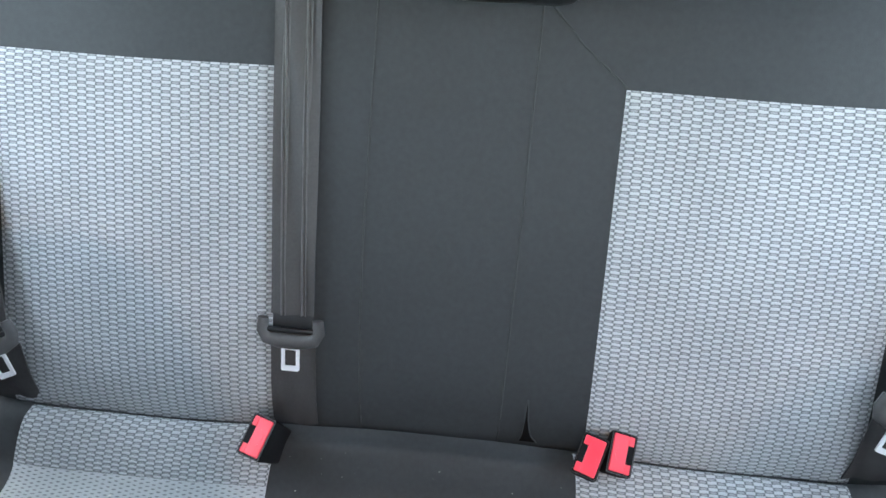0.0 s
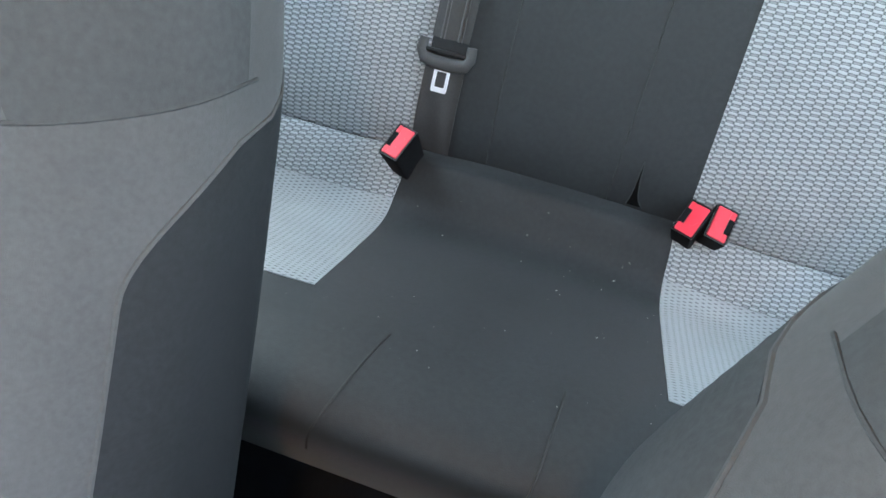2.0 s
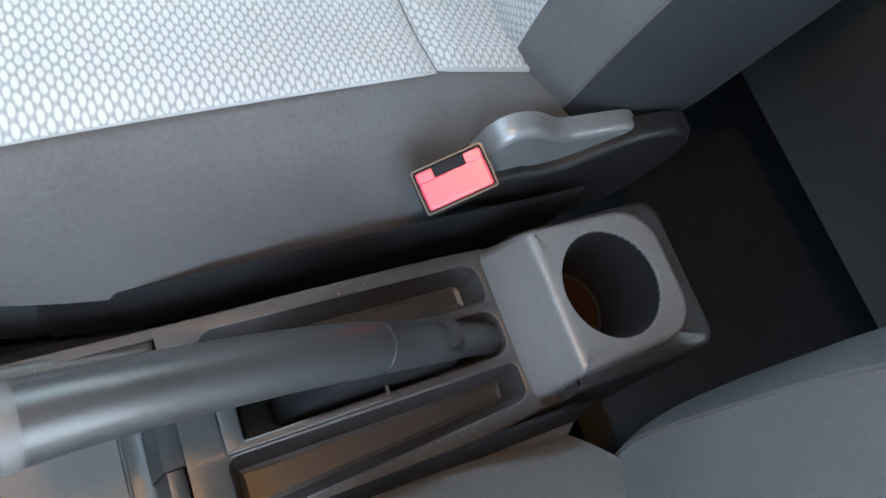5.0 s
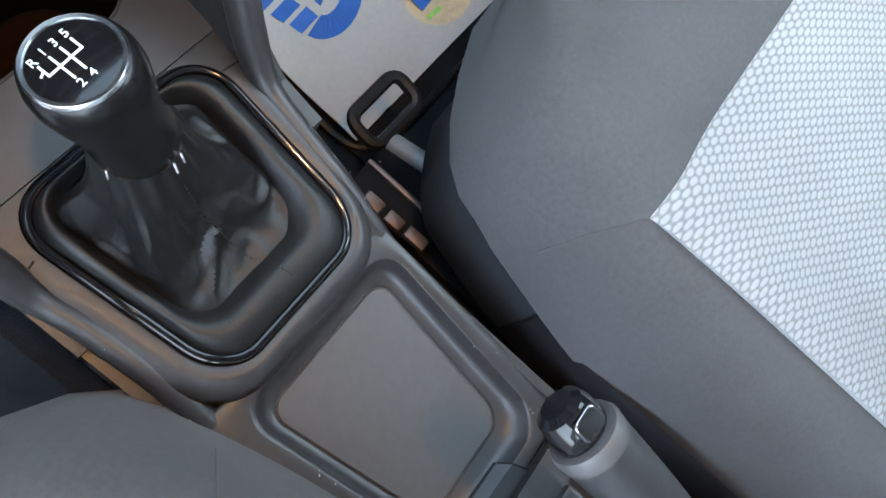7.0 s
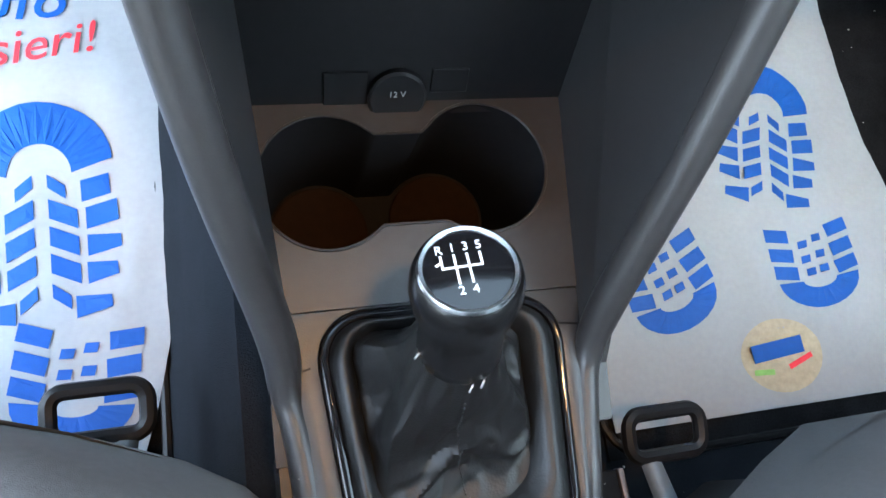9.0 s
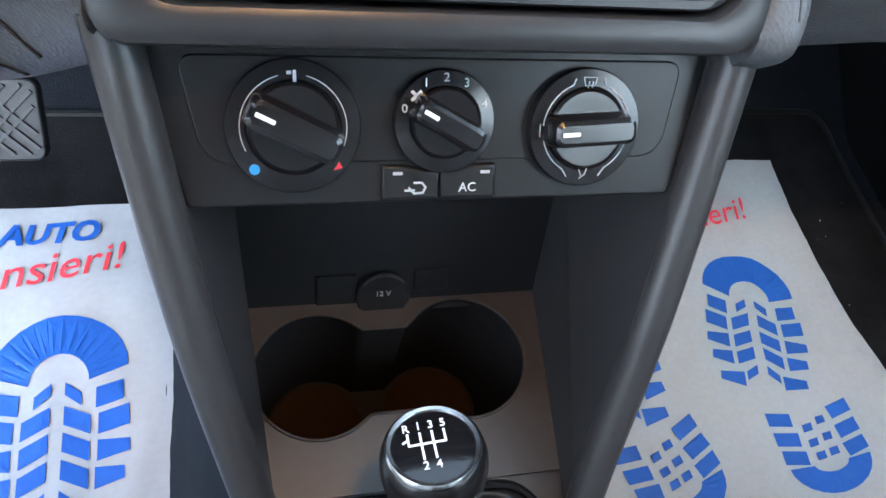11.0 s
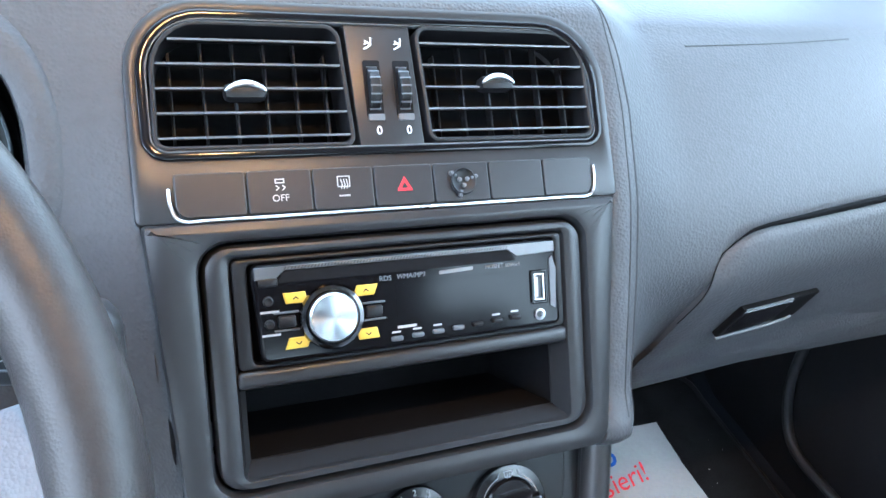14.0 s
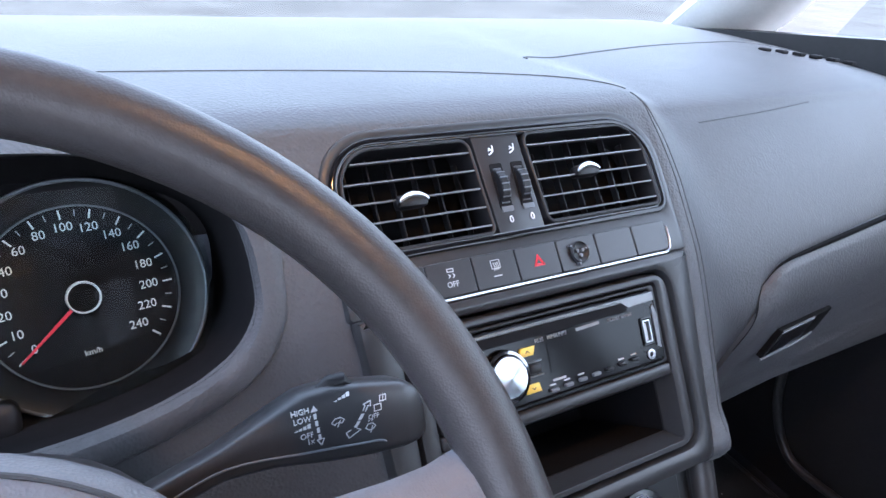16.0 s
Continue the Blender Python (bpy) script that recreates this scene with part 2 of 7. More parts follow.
def part(name, bm, mat, parent=None, label="", smooth=True, at=None):
    """Links a bmesh, given in world metres, as one mesh object."""
    bmesh.ops.recalc_face_normals(bm, faces=bm.faces)
    me = bpy.data.meshes.new(name)
    origin = root_place(parent) if parent else Vector(at or (0, 0, 0))
    bm.transform(Matrix.Translation(-origin))
    for f in bm.faces:
        f.smooth = smooth and len(f.verts) <= 4
    if smooth:
        for e in bm.edges:
            if len(e.link_faces) == 2 and (e.calc_face_angle(0) > radians(38) or max(len(f.verts) for f in e.link_faces) > 4):
                e.smooth = False
    bm.to_mesh(me)
    bm.free()
    me.materials.append(mat)
    ob = new(name, me)
    if parent:
        ob.parent = parent
    else:
        ob.location = origin
    if label:
        ob["label"] = label
    return ob


def frame_of(origin, u, v):
    u, v = Vector(u).normalized(), Vector(v).normalized()
    n = u.cross(v).normalized()
    v = n.cross(u)
    m = Matrix.Identity(4)
    for i in range(3):
        m[i][0], m[i][1], m[i][2], m[i][3] = u[i], v[i], n[i], origin[i]
    return m


def box(sx, sy, sz, m=None, bevel=0.0, seg=2, bm=None):
    bm = bm or bmesh.new()
    made = bmesh.ops.create_cube(bm, size=1)["verts"]
    bmesh.ops.scale(bm, vec=(sx, sy, sz), verts=made)
    if bevel:
        edges = list({e for v in made for e in v.link_edges})
        made = bmesh.ops.bevel(bm, geom=edges + made, offset=bevel, segments=seg, affect="EDGES", profile=0.5)["verts"] + [v for v in made if v.is_valid]
        made = list(set(made))
    if m is not None:
        bmesh.ops.transform(bm, matrix=m, verts=made)
    return bm


def at(x, y, z=0.0):
    return Matrix.Translation((x, y, z))


def rrect(x0, x1, y0, y1, r, n=5):
    """A rounded rectangle, counter-clockwise. r: one radius or four, from the lower left round."""
    rs = r if isinstance(r, (tuple, list)) else (r,) * 4
    out = []
    for k, (cx, cy, sx, sy) in enumerate(((x0, y0, 1, 1), (x1, y0, -1, 1), (x1, y1, -1, -1), (x0, y1, 1, -1))):
        q = max(rs[k], 1e-4)
        for i in range(n + 1):
            a = math.pi + k * math.pi / 2 + i * math.pi / 2 / n
            out.append((cx + sx * q + q * math.cos(a), cy + sy * q + q * math.sin(a)))
    return out


def circle(cx, cy, r, n=32, ry=None):
    return [(cx + r * math.cos(2 * math.pi * i / n), cy + (ry or r) * math.sin(2 * math.pi * i / n)) for i in range(n)]


def shrink(pts, d):
    """Moves a closed counter-clockwise outline inwards by d."""
    out = []
    n = len(pts)
    for i in range(n):
        p, q, r = (Vector(pts[(i + k) % n]).to_2d() for k in (-1, 0, 1))
        a, b = (q - p), (r - q)
        a = a.normalized() if a.length > 1e-9 else b.normalized()
        b = b.normalized() if b.length > 1e-9 else a
        na, nb = Vector((-a.y, a.x)), Vector((-b.y, b.x))
        w = na + nb
        w = w / max(w.length_squared, 0.5) * 2 if w.length > 1e-6 else na
        out.append(tuple(q + w * d))
    return out


def loft(rings, m=None, bm=None, closed=True, cap0=True, cap1=True):
    bm = bm or bmesh.new()
    made = [[bm.verts.new((m @ Vector(p)) if m is not None else Vector(p)) for p in ring] for ring in rings]
    n = len(rings[0])
    for a, b in zip(made, made[1:]):
        for i in range(n if closed else n - 1):
            j = (i + 1) % n
            bm.faces.new((a[i], a[j], b[j], b[i]))
    if closed and cap0:
        bm.faces.new(made[0][::-1])
    if closed and cap1:
        bm.faces.new(made[-1])
    return bm


def plate(pts, w0, w1, m=None, bevel=0.0, bm=None):
    """A flat piece of that outline between two heights, its upper edge rounded."""
    rings = [[(x, y, w0) for x, y in pts]]
    if bevel:
        rings.append([(x, y, w1 - bevel) for x, y in pts])
        for k in (1, 2, 3):
            a = k * math.pi / 6
            rings.append([(x, y, w1 - bevel + bevel * math.sin(a)) for x, y in shrink(pts, bevel * (1 - math.cos(a)))])
    else:
        rings.append([(x, y, w1) for x, y in pts])
    return loft(rings, m, bm)


def ring_plate(outer, inner, w0, w1, m=None, bevel=0.0, bm=None):
    """A flat frame between two outlines of equal count, its upper edges rounded."""
    b = bevel
    rings = [[(x, y, w0) for x, y in outer], [(x, y, w1 - b) for x, y in outer]]
    if b:
        rings.append([(x, y, w1 - 0.3 * b) for x, y in shrink(outer, 0.3 * b)])
        rings.append([(x, y, w1) for x, y in shrink(outer, b)])
        rings.append([(x, y, w1) for x, y in shrink(inner, -b)])
        rings.append([(x, y, w1 - 0.3 * b) for x, y in shrink(inner, -0.3 * b)])
    rings += [[(x, y, w1 - b) for x, y in inner], [(x, y, w0) for x, y in inner], [(x, y, w0) for x, y in outer]]
    bm = loft(rings, m, bm, cap0=False, cap1=False)
    bmesh.ops.remove_doubles(bm, verts=bm.verts, dist=1e-6)
    return bm


def tube(pts, r, n=8, closed=False, m=None, bm=None, flat=1.0, up=(0, 0, 1)):
    """A round or flattened rod along a line; r may be one radius or one for each point."""
    pts = [Vector(p) for p in pts]
    k = len(pts)
    rs = r if isinstance(r, (list, tuple)) else [r] * k
    rings = []
    for i, p in enumerate(pts):
        a = pts[(i - 1) % k] if closed or i else p
        b = pts[(i + 1) % k] if closed or i < k - 1 else p
        d = (b - a).normalized()
        s = d.cross(Vector(up))
        s = s.normalized() if s.length > 1e-4 else d.orthogonal().normalized()
        q = s.cross(d)
        rings.append([p + rs[i] * (math.cos(2 * math.pi * j / n) * s + flat * math.sin(2 * math.pi * j / n) * q) for j in range(n)])
    if closed:
        rings.append(rings[0])
    bm = loft(rings, m, bm, cap0=not closed, cap1=not closed)
    if closed:
        bmesh.ops.remove_doubles(bm, verts=bm.verts, dist=1e-7)
    return bm


def lathe(profile, n=40, m=None, bm=None):
    rings = [[(max(r, 1e-5) * math.cos(2 * math.pi * i / n), max(r, 1e-5) * math.sin(2 * math.pi * i / n), z) for i in range(n)] for r, z in profile]
    return loft(rings, m, bm, cap0=profile[0][0] < 0.001, cap1=profile[-1][0] < 0.001)


def spline(pts, n=8):
    """A smooth line through points."""
    pts = [Vector(p) for p in pts]
    out = []
    for i in range(len(pts) - 1):
        p0, p1, p2, p3 = pts[max(i - 1, 0)], pts[i], pts[i + 1], pts[min(i + 2, len(pts) - 1)]
        for k in range(n):
            t = k / n
            out.append(0.5 * ((2 * p1) + (p2 - p0) * t + (2 * p0 - 5 * p1 + 4 * p2 - p3) * t * t + (3 * p1 - p0 - 3 * p2 + p3) * t ** 3))
    return out + [pts[-1]]


def along(pts, t):
    """The point at the share t of a line's points, evenly by index."""
    k = max(0.0, min(1.0, t)) * (len(pts) - 1)
    i = min(int(k), len(pts) - 2)
    return pts[i].lerp(pts[i + 1], k - i)


def sheet(fn, nu, nv, off=0.0, thick=0.004, edge=0.0):
    """A cloth or skin of that thickness on the surface fn(u, v), u and v from 0 to 1, with its own measure in metres."""
    bm = bmesh.new()
    pos = [[Vector(fn(i / nu, j / nv)) for j in range(nv + 1)] for i in range(nu + 1)]
    top, low, uvs = [], [], {}
    for i in range(nu + 1):
        rt, rl = [], []
        for j in range(nv + 1):
            du = pos[min(i + 1, nu)][j] - pos[max(i - 1, 0)][j]
            dv = pos[i][min(j + 1, nv)] - pos[i][max(j - 1, 0)]
            n = du.cross(dv).normalized()
            d = off - (edge if i in (0, nu) or j in (0, nv) else 0.0)
            rt.append(bm.verts.new(pos[i][j] + n * d))
            rl.append(bm.verts.new(pos[i][j] + n * (off - thick)))
        top.append(rt), low.append(rl)
    uu = [0.0]
    for i in range(nu):
        uu.append(uu[-1] + (pos[i + 1][nv // 2] - pos[i][nv // 2]).length)
    vv = [0.0]
    for j in range(nv):
        vv.append(vv[-1] + (pos[nu // 2][j + 1] - pos[nu // 2][j]).length)
    layer = bm.loops.layers.uv.new("cloth")
    for i in range(nu):
        for j in range(nv):
            f = bm.faces.new((top[i][j], top[i + 1][j], top[i + 1][j + 1], top[i][j + 1]))
            for lp, (a, b) in zip(f.loops, ((i, j), (i + 1, j), (i + 1, j + 1), (i, j + 1))):
                lp[layer].uv = (uu[a], vv[b])
            bm.faces.new((low[i][j], low[i][j + 1], low[i + 1][j + 1], low[i + 1][j]))
    for i in range(nu):
        bm.faces.new((top[i][0], low[i][0], low[i + 1][0], top[i + 1][0]))
        bm.faces.new((top[i][nv], top[i + 1][nv], low[i + 1][nv], low[i][nv]))
    for j in range(nv):
        bm.faces.new((top[0][j], top[0][j + 1], low[0][j + 1], low[0][j]))
        bm.faces.new((top[nu][j], low[nu][j], low[nu][j + 1], top[nu][j + 1]))
    return bm


def words(text, size, m, mat, parent, name="lettering", depth=0.0002, shear=0.0, align="CENTER", bold=0.0):
    """Raised lettering in the built-in face, its middle at the frame's origin."""
    cu = bpy.data.curves.new("lettering", "FONT")
    cu.body, cu.size, cu.extrude, cu.shear, cu.offset = text, size, depth, shear, bold
    cu.align_x, cu.align_y = align, "CENTER"
    cu.resolution_u = 3
    tmp = bpy.data.objects.new("lettering", cu)
    scene.collection.objects.link(tmp)
    me = bpy.data.meshes.new_from_object(tmp.evaluated_get(bpy.context.evaluated_depsgraph_get()))
    bpy.data.objects.remove(tmp)
    bm = bmesh.new()
    bm.from_mesh(me)
    bm.transform(m)
    return part(name, bm, mat, parent, smooth=False)


def bars(strokes, width, m, mat, parent, name="printed_mark", h=0.0003):
    """Printed strokes: polylines of that width, in the frame's plane."""
    bm = bmesh.new()
    for st in strokes:
        for (x0, y0), (x1, y1) in zip(st, st[1:]):
            d = Vector((x1 - x0, y1 - y0))
            if d.length < 1e-7:
                continue
            box(d.length + width * 0.6, width, h, m @ at((x0 + x1) / 2, (y0 + y1) / 2, h / 2) @ Matrix.Rotation(math.atan2(d.y, d.x), 4, "Z"), bm=bm)
    return part(name, bm, mat, parent, smooth=False)


def polys(shapes, m, mat, parent, name="printed_mark", h=0.0003):
    bm = bmesh.new()
    for s in shapes:
        plate(s, 0, h, m, bm=bm)
    return part(name, bm, mat, parent, smooth=False)


def smooth01(a, b, x):
    t = max(0.0, min(1.0, (x - a) / (b - a)))
    return t * t * (3 - 2 * t)


def solid(name, bm, mat, label, kind="structure", category=""):
    return tagged(part(name, bm, mat), label, category, "", kind)


# ---- the cabin's shell ----
def ground_sheet():
    bm = bmesh.new()
    n = 40
    vs = [[bm.verts.new((math.copysign(abs(i / n) ** 3 * 2000, i), math.copysign(abs(j / n) ** 3 * 2000, j), -0.45)) for j in range(-n, n + 1)] for i in range(-n, n + 1)]
    for i in range(2 * n):
        for j in range(2 * n):
            bm.faces.new((vs[i][j], vs[i + 1][j], vs[i + 1][j + 1], vs[i][j + 1]))
    return bm


solid("ground", ground_sheet(), ASPHALT, "grey asphalt of the yard outside the car")


def floor_z(x, y):
    z = 0.0
    if y > 0.15:
        z = 0.10 * (y - 0.15) + 0.9 * max(0.0, y - 0.62) ** 1.25
    hump = 0.13 * smooth01(0.16, 0.10, abs(x)) * smooth01(-0.47, -0.42, y)
    return z + hump


def floor_fn(u, v):
    x, y = -0.74 + 1.48 * u, -1.5 + 2.5 * v
    return (x, y, floor_z(x, y) + 0.0025 * noise.noise((x * 22, y * 22, 0)))


solid("floor", sheet(floor_fn, 74, 120, 0, 0.02), CARPET, "worn black carpet with dust and crumbs on the car floor")
solid("ceiling", box(1.36, 2.2, 0.03, at(0, -0.75, 1.215), 0.01), ROOF, "grey cloth roof lining of the car")


def side_wall(s, pts=((-1.55, -0.05), (0.95, -0.05), (0.95, 0.66), (0.5, 0.70), (-1.2, 0.72), (-1.55, 0.75))):
    bm = bmesh.new()
    m = frame_of((0.70 * s, 0, 0), (0, 1, 0), (0, 0, 1))
    plate(pts, -0.03, 0.03, m, bm=bm)
    return bm


solid("wall_right", side_wall(1), BLACK, "black lower side panel of the cabin under the passenger window")
solid("wall_left", side_wall(-1, ((-1.55, -0.05), (-0.50, -0.05), (-0.50, 0.715), (-1.2, 0.72), (-1.55, 0.75))), BLACK, "black lower side panel of the cabin behind the open driver's door")
solid("wall_left_front", side_wall(-1, ((0.60, -0.05), (0.95, -0.05), (0.95, 0.66), (0.60, 0.69))), BLACK, "black side panel beside the driver's footwell")
solid("trim_sill_left", side_wall(-1, ((-0.50, -0.05), (0.60, -0.05), (0.60, 0.06), (-0.50, 0.06))), BLACK, "black door sill under the open driver's door")
for s, nm in ((1, "right"), (-1, "left")):
    solid(f"trim_front_pillar_{nm}", tube(spline([(0.80 * s, 0.93, 0.62), (0.72 * s, 0.72, 0.76), (0.66 * s, 0.40, 0.98), (0.60 * s, 0.12, 1.19)], 6), [0.085] * 6 + [0.075] * 6 + [0.06] * 7, 14, flat=0.55), LINING, "pale grey windscreen pillar trim")
    solid(f"trim_middle_pillar_{nm}", tube([(0.70 * s, -0.50, 0.68), (0.67 * s, -0.52, 0.95), (0.62 * s, -0.54, 1.20)], [0.06, 0.05, 0.05], 12), LINING, "pale grey door pillar trim")
    solid(f"trim_rear_pillar_{nm}", tube([(0.68 * s, -1.36, 0.70), (0.66 * s, -1.40, 0.95), (0.60 * s, -1.42, 1.20)], [0.14, 0.11, 0.10], 12), LINING, "pale grey rear pillar trim")
    outline = [(0.705, -1.30, 0.70), (0.705, 0.62, 0.68), (0.66, 0.40, 1.0), (0.62, 0.15, 1.19), (0.62, -1.30, 1.19)] if s > 0 else [(0.705, -1.30, 0.70), (0.705, -0.55, 0.69), (0.62, -0.55, 1.19), (0.62, -1.30, 1.19)]
    pane = solid(f"window_side_{nm}", loft([[((x - d) * s, y, z) for x, y, z in outline] for d in (0.0, 0.004)]), GLASS, "clear side window glass")
    pane.visible_shadow = False
pane = solid("window_windscreen", loft([[(-0.78, 0.90, 0.655), (0.78, 0.90, 0.655), (0.60, 0.12, 1.20), (-0.60, 0.12, 1.20)], [(-0.78, 0.905, 0.66), (0.78, 0.905, 0.66), (0.60, 0.125, 1.205), (-0.60, 0.125, 1.205)]]), GLASS, "clear curved windscreen glass")
pane.visible_shadow = False
solid("trim_kick_panel", tube(spline([(0.664, 0.560, 0.300), (0.664, 0.530, 0.255), (0.664, 0.517, 0.160), (0.664, 0.477, 0.095), (0.664, 0.405, 0.082), (0.664, 0.300, 0.080)], 8), 0.007, 10), CONSOLE, "raised ridge of the black kick panel beside the passenger footwell")
solid("wall_front", box(1.6, 0.03, 0.72, at(0, 0.93, 0.28)), MATT, "black bulkhead behind the footwells")
solid("wall_rear", box(1.4, 0.03, 1.0, at(0, -1.52, 0.45)), BLACK, "black boot trim behind the rear bench")
solid("trim_parcel_shelf", box(1.36, 0.30, 0.02, at(0, -1.38, 0.90), 0.004), BLACK, "black parcel shelf behind the rear bench")
pane = solid("window_rear", loft([[(-0.6, -1.54, 0.95), (0.6, -1.54, 0.95), (0.55, -1.48, 1.20), (-0.55, -1.48, 1.20)], [(-0.6, -1.545, 0.95), (0.6, -1.545, 0.95), (0.55, -1.485, 1.20), (-0.55, -1.485, 1.20)]]), GLASS, "clear rear window glass")
pane.visible_shadow = False

lamp = thing("dome_lamp", (-0.02, 0.02, 1.20), "lit dome lamp with a warm lens in the roof lining", "lamp")
part("housing", box(0.17, 0.10, 0.018, at(-0.02, 0.02, 1.194), 0.006), LINING, lamp)
part("lens", box(0.055, 0.030, 0.006, at(-0.02, 0.02, 1.184), 0.002), LAMP, lamp, "glowing warm lens")


# ---- the front seats ----
def front_seat(cx, side, dy, label, wide=0.0, taper=0.0, lean=0.0, set_in=0.0, skin_from=0.915, skin_cloth=CLOTH_DARK, low=0.0):
    """side: the direction from the cabin's middle line outwards."""
    seat = thing("front_seat", (cx, -0.2 + dy, 0.02), label, "car seat", "front seats")

    def X(xi):
        return cx + side * xi

    def cush_top(xi, v):
        w = cush_w(v)
        r = min(1.0, abs(xi) / w)
        z = 0.304 - 0.060 * v + 0.012 * math.exp(-((r - 0.70) / 0.16) ** 2)
        z -= 0.075 * max(0.0, (r - 0.78) / 0.22) ** 2.4
        z -= 0.040 * smooth01(0.72, 1.0, r) * smooth01(0.80, 1.0, v)
        z -= 0.07 * max(0.0, (0.20 - v) / 0.20) ** 2.2
        return z

    def cush_w(v):
        return 0.252 - 0.055 * max(0.0, 1 - v / 0.5) ** 2 - 0.07 * max(0.0, 1 - v / 0.12) ** 2 - 0.045 * max(0.0, 1 - v / 0.14) ** 1.2

    def cush_y(v):
        return 0.104 - 0.516 * v + dy

    bm = bmesh.new()
    rings = []
    for k in range(31):
        v = k / 30
        w = cush_w(v)
        ring = []
        for i in range(41):
            xi = w * math.sin((i / 40 - 0.5) * math.pi)
            ring.append((X(xi), cush_y(v), cush_top(xi, v)))
        base = 0.165 + 0.03 * max(0, (0.2 - v) / 0.2)
        ring += [(X(w * 0.97), cush_y(v), base + 0.035), (X(w * 0.90), cush_y(v), base), (X(-w * 0.90), cush_y(v), base), (X(-w * 0.97), cush_y(v), base + 0.035)]
        rings.append(ring)
    cushion = part("cushion", loft(rings, bm=bm), CLOTH, seat, "dark grey cloth bolsters")

    def insert(v0, v1, w0, w1):
        return lambda a, b: (X((w0 + (w1 - w0) * b) * (1 - 2 * a) * side), cush_y(v0 + (v1 - v0) * b), cush_top((w0 + (w1 - w0) * b) * (1 - 2 * a), v0 + (v1 - v0) * b) + (0.004 if 0 < b < 1 else 0.0015))

    part("insert_panel", sheet(insert(0.286, 0.795, 0.195, 0.166), 24, 20, 0.002, 0.006, 0.003), WEAVE_FRONT, cushion, "light grey woven seat centre")
    part("insert_panel", sheet(insert(0.797, 1.0, 0.164, 0.170), 24, 10, 0.004, 0.008, 0.004), WEAVE_FRONT, cushion, "light grey woven strip")
    for q in (-1, 1):
        part("seam", tube([(X(q * (0.195 + 0.033 * t)), cush_y(0.286 - 0.050 * t), cush_top(q * (0.195 + 0.033 * t), 0.286 - 0.050 * t) + 0.0004) for t in [k / 12 for k in range(13)]], 0.0007, 6), CLOTH, cushion)

    for q in (-1, 1):
        rows = [k / 16 for k in range(17)]
        ring_of = lambda v, q=q: [(X(q * (cush_w(v) * 0.985 + o)), cush_y(v), z) for o, z in ((0.002, 0.205 + 0.022 * smooth01(0.30, 0.5, v)), (0.005, 0.198 + 0.022 * smooth01(0.30, 0.5, v)), (0.005, 0.150), (-0.006, 0.145), (-0.006, 0.200))]
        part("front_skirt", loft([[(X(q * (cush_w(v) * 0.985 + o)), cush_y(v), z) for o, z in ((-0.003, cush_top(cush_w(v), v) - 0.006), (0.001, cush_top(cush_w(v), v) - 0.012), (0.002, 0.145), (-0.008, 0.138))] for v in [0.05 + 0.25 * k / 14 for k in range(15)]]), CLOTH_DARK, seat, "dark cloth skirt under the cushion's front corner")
        part("side_valance", loft([ring_of(0.30 + 0.70 * t) for t in rows]), BLACK, seat, "black plastic valance under the cushion edge")
    # backrest: front and rear lines in height
    mid = spline([(0, -0.474, 0.200), (0, -0.487, 0.33), (0, -0.507, 0.45), (0, -0.530, 0.54), (0, -0.560, 0.64), (0, -0.598, 0.77), (0, -0.622, 0.86)], 8)

    def depth(s):
        d = 0.107 - 0.045 * smooth01(0.15, 1.0, s)
        return d * math.sqrt(max(0.02, 1 - max(0, (s - 0.86) / 0.14) ** 2.4)) * (1 - 0.10 * max(0, (0.16 - s) / 0.16) ** 2)

    def half(s):
        return 0.212 + 0.012 * math.sin(s * math.pi) - 0.07 * max(0, (s - 0.7) / 0.3) ** 2 - 0.010 * max(0, (0.10 - s) / 0.10) ** 2 + wide + low * smooth01(0.42, 0.18, s) - taper * smooth01(0.57, 0.85, s)

    def back_pt(xi, s, front):
        c, q = along(mid, s), along(mid, min(1, s + 0.02)) - along(mid, max(0, s - 0.02))
        q.normalize()
        f = Vector((0, q.z, -q.y))
        r = min(1.0, abs(xi) / half(s))
        d = depth(s) * (1 - r ** 4.5) ** (1 / 3.0)
        if front > 0:
            d += 0.030 * math.exp(-((r - 0.76) / 0.17) ** 2) * smooth01(1.0, 0.8, s) * smooth01(-0.02, 0.28, s) - 0.014 * smooth01(0.8, 0.3, r)
        p = c + f * d * front
        return (X(xi + lean * s * s), p.y + dy, p.z)

    rings = []
    for k in range(37):
        s = k / 36
        ring = []
        for i in range(45):
            xi = half(s) * math.sin((i / 44 - 0.5) * math.pi)
            ring.append(back_pt(xi, s, 1))
        for i in range(43, 0, -1):
            xi = half(s) * math.sin((i / 44 - 0.5) * math.pi)
            ring.append(back_pt(xi, s, -1))
        rings.append(ring)
    back = part("backrest", loft(rings), CLOTH, seat, "dark grey cloth backrest bolsters")
    # darker side and rear skin, from the seam backwards
    for q in (-1, 1):
        def skin(a, b, q=q):
            s = 0.015 + 0.80 * b
            k0 = 1.35 * smooth01(0.60, 0.83, s)
            k = k0 + (1.6 - k0) * a
            if k < 0.6:
                r = skin_from + (1 - skin_from) * math.sin(k / 0.6 * math.pi / 2)
                return back_pt(q * half(s) * r, s, 1)
            r = math.cos((k - 0.6) / 1.0 * math.pi / 2 * 0.72)
            return back_pt(q * half(s) * r, s, -1)
        bm = sheet((lambda a, b, g=skin: g(a, b)) if q * side > 0 else (lambda a, b, g=skin: g(1 - a, b)), 20, 60, 0.003, 0.004, 0.001)
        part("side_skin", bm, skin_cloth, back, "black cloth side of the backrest")
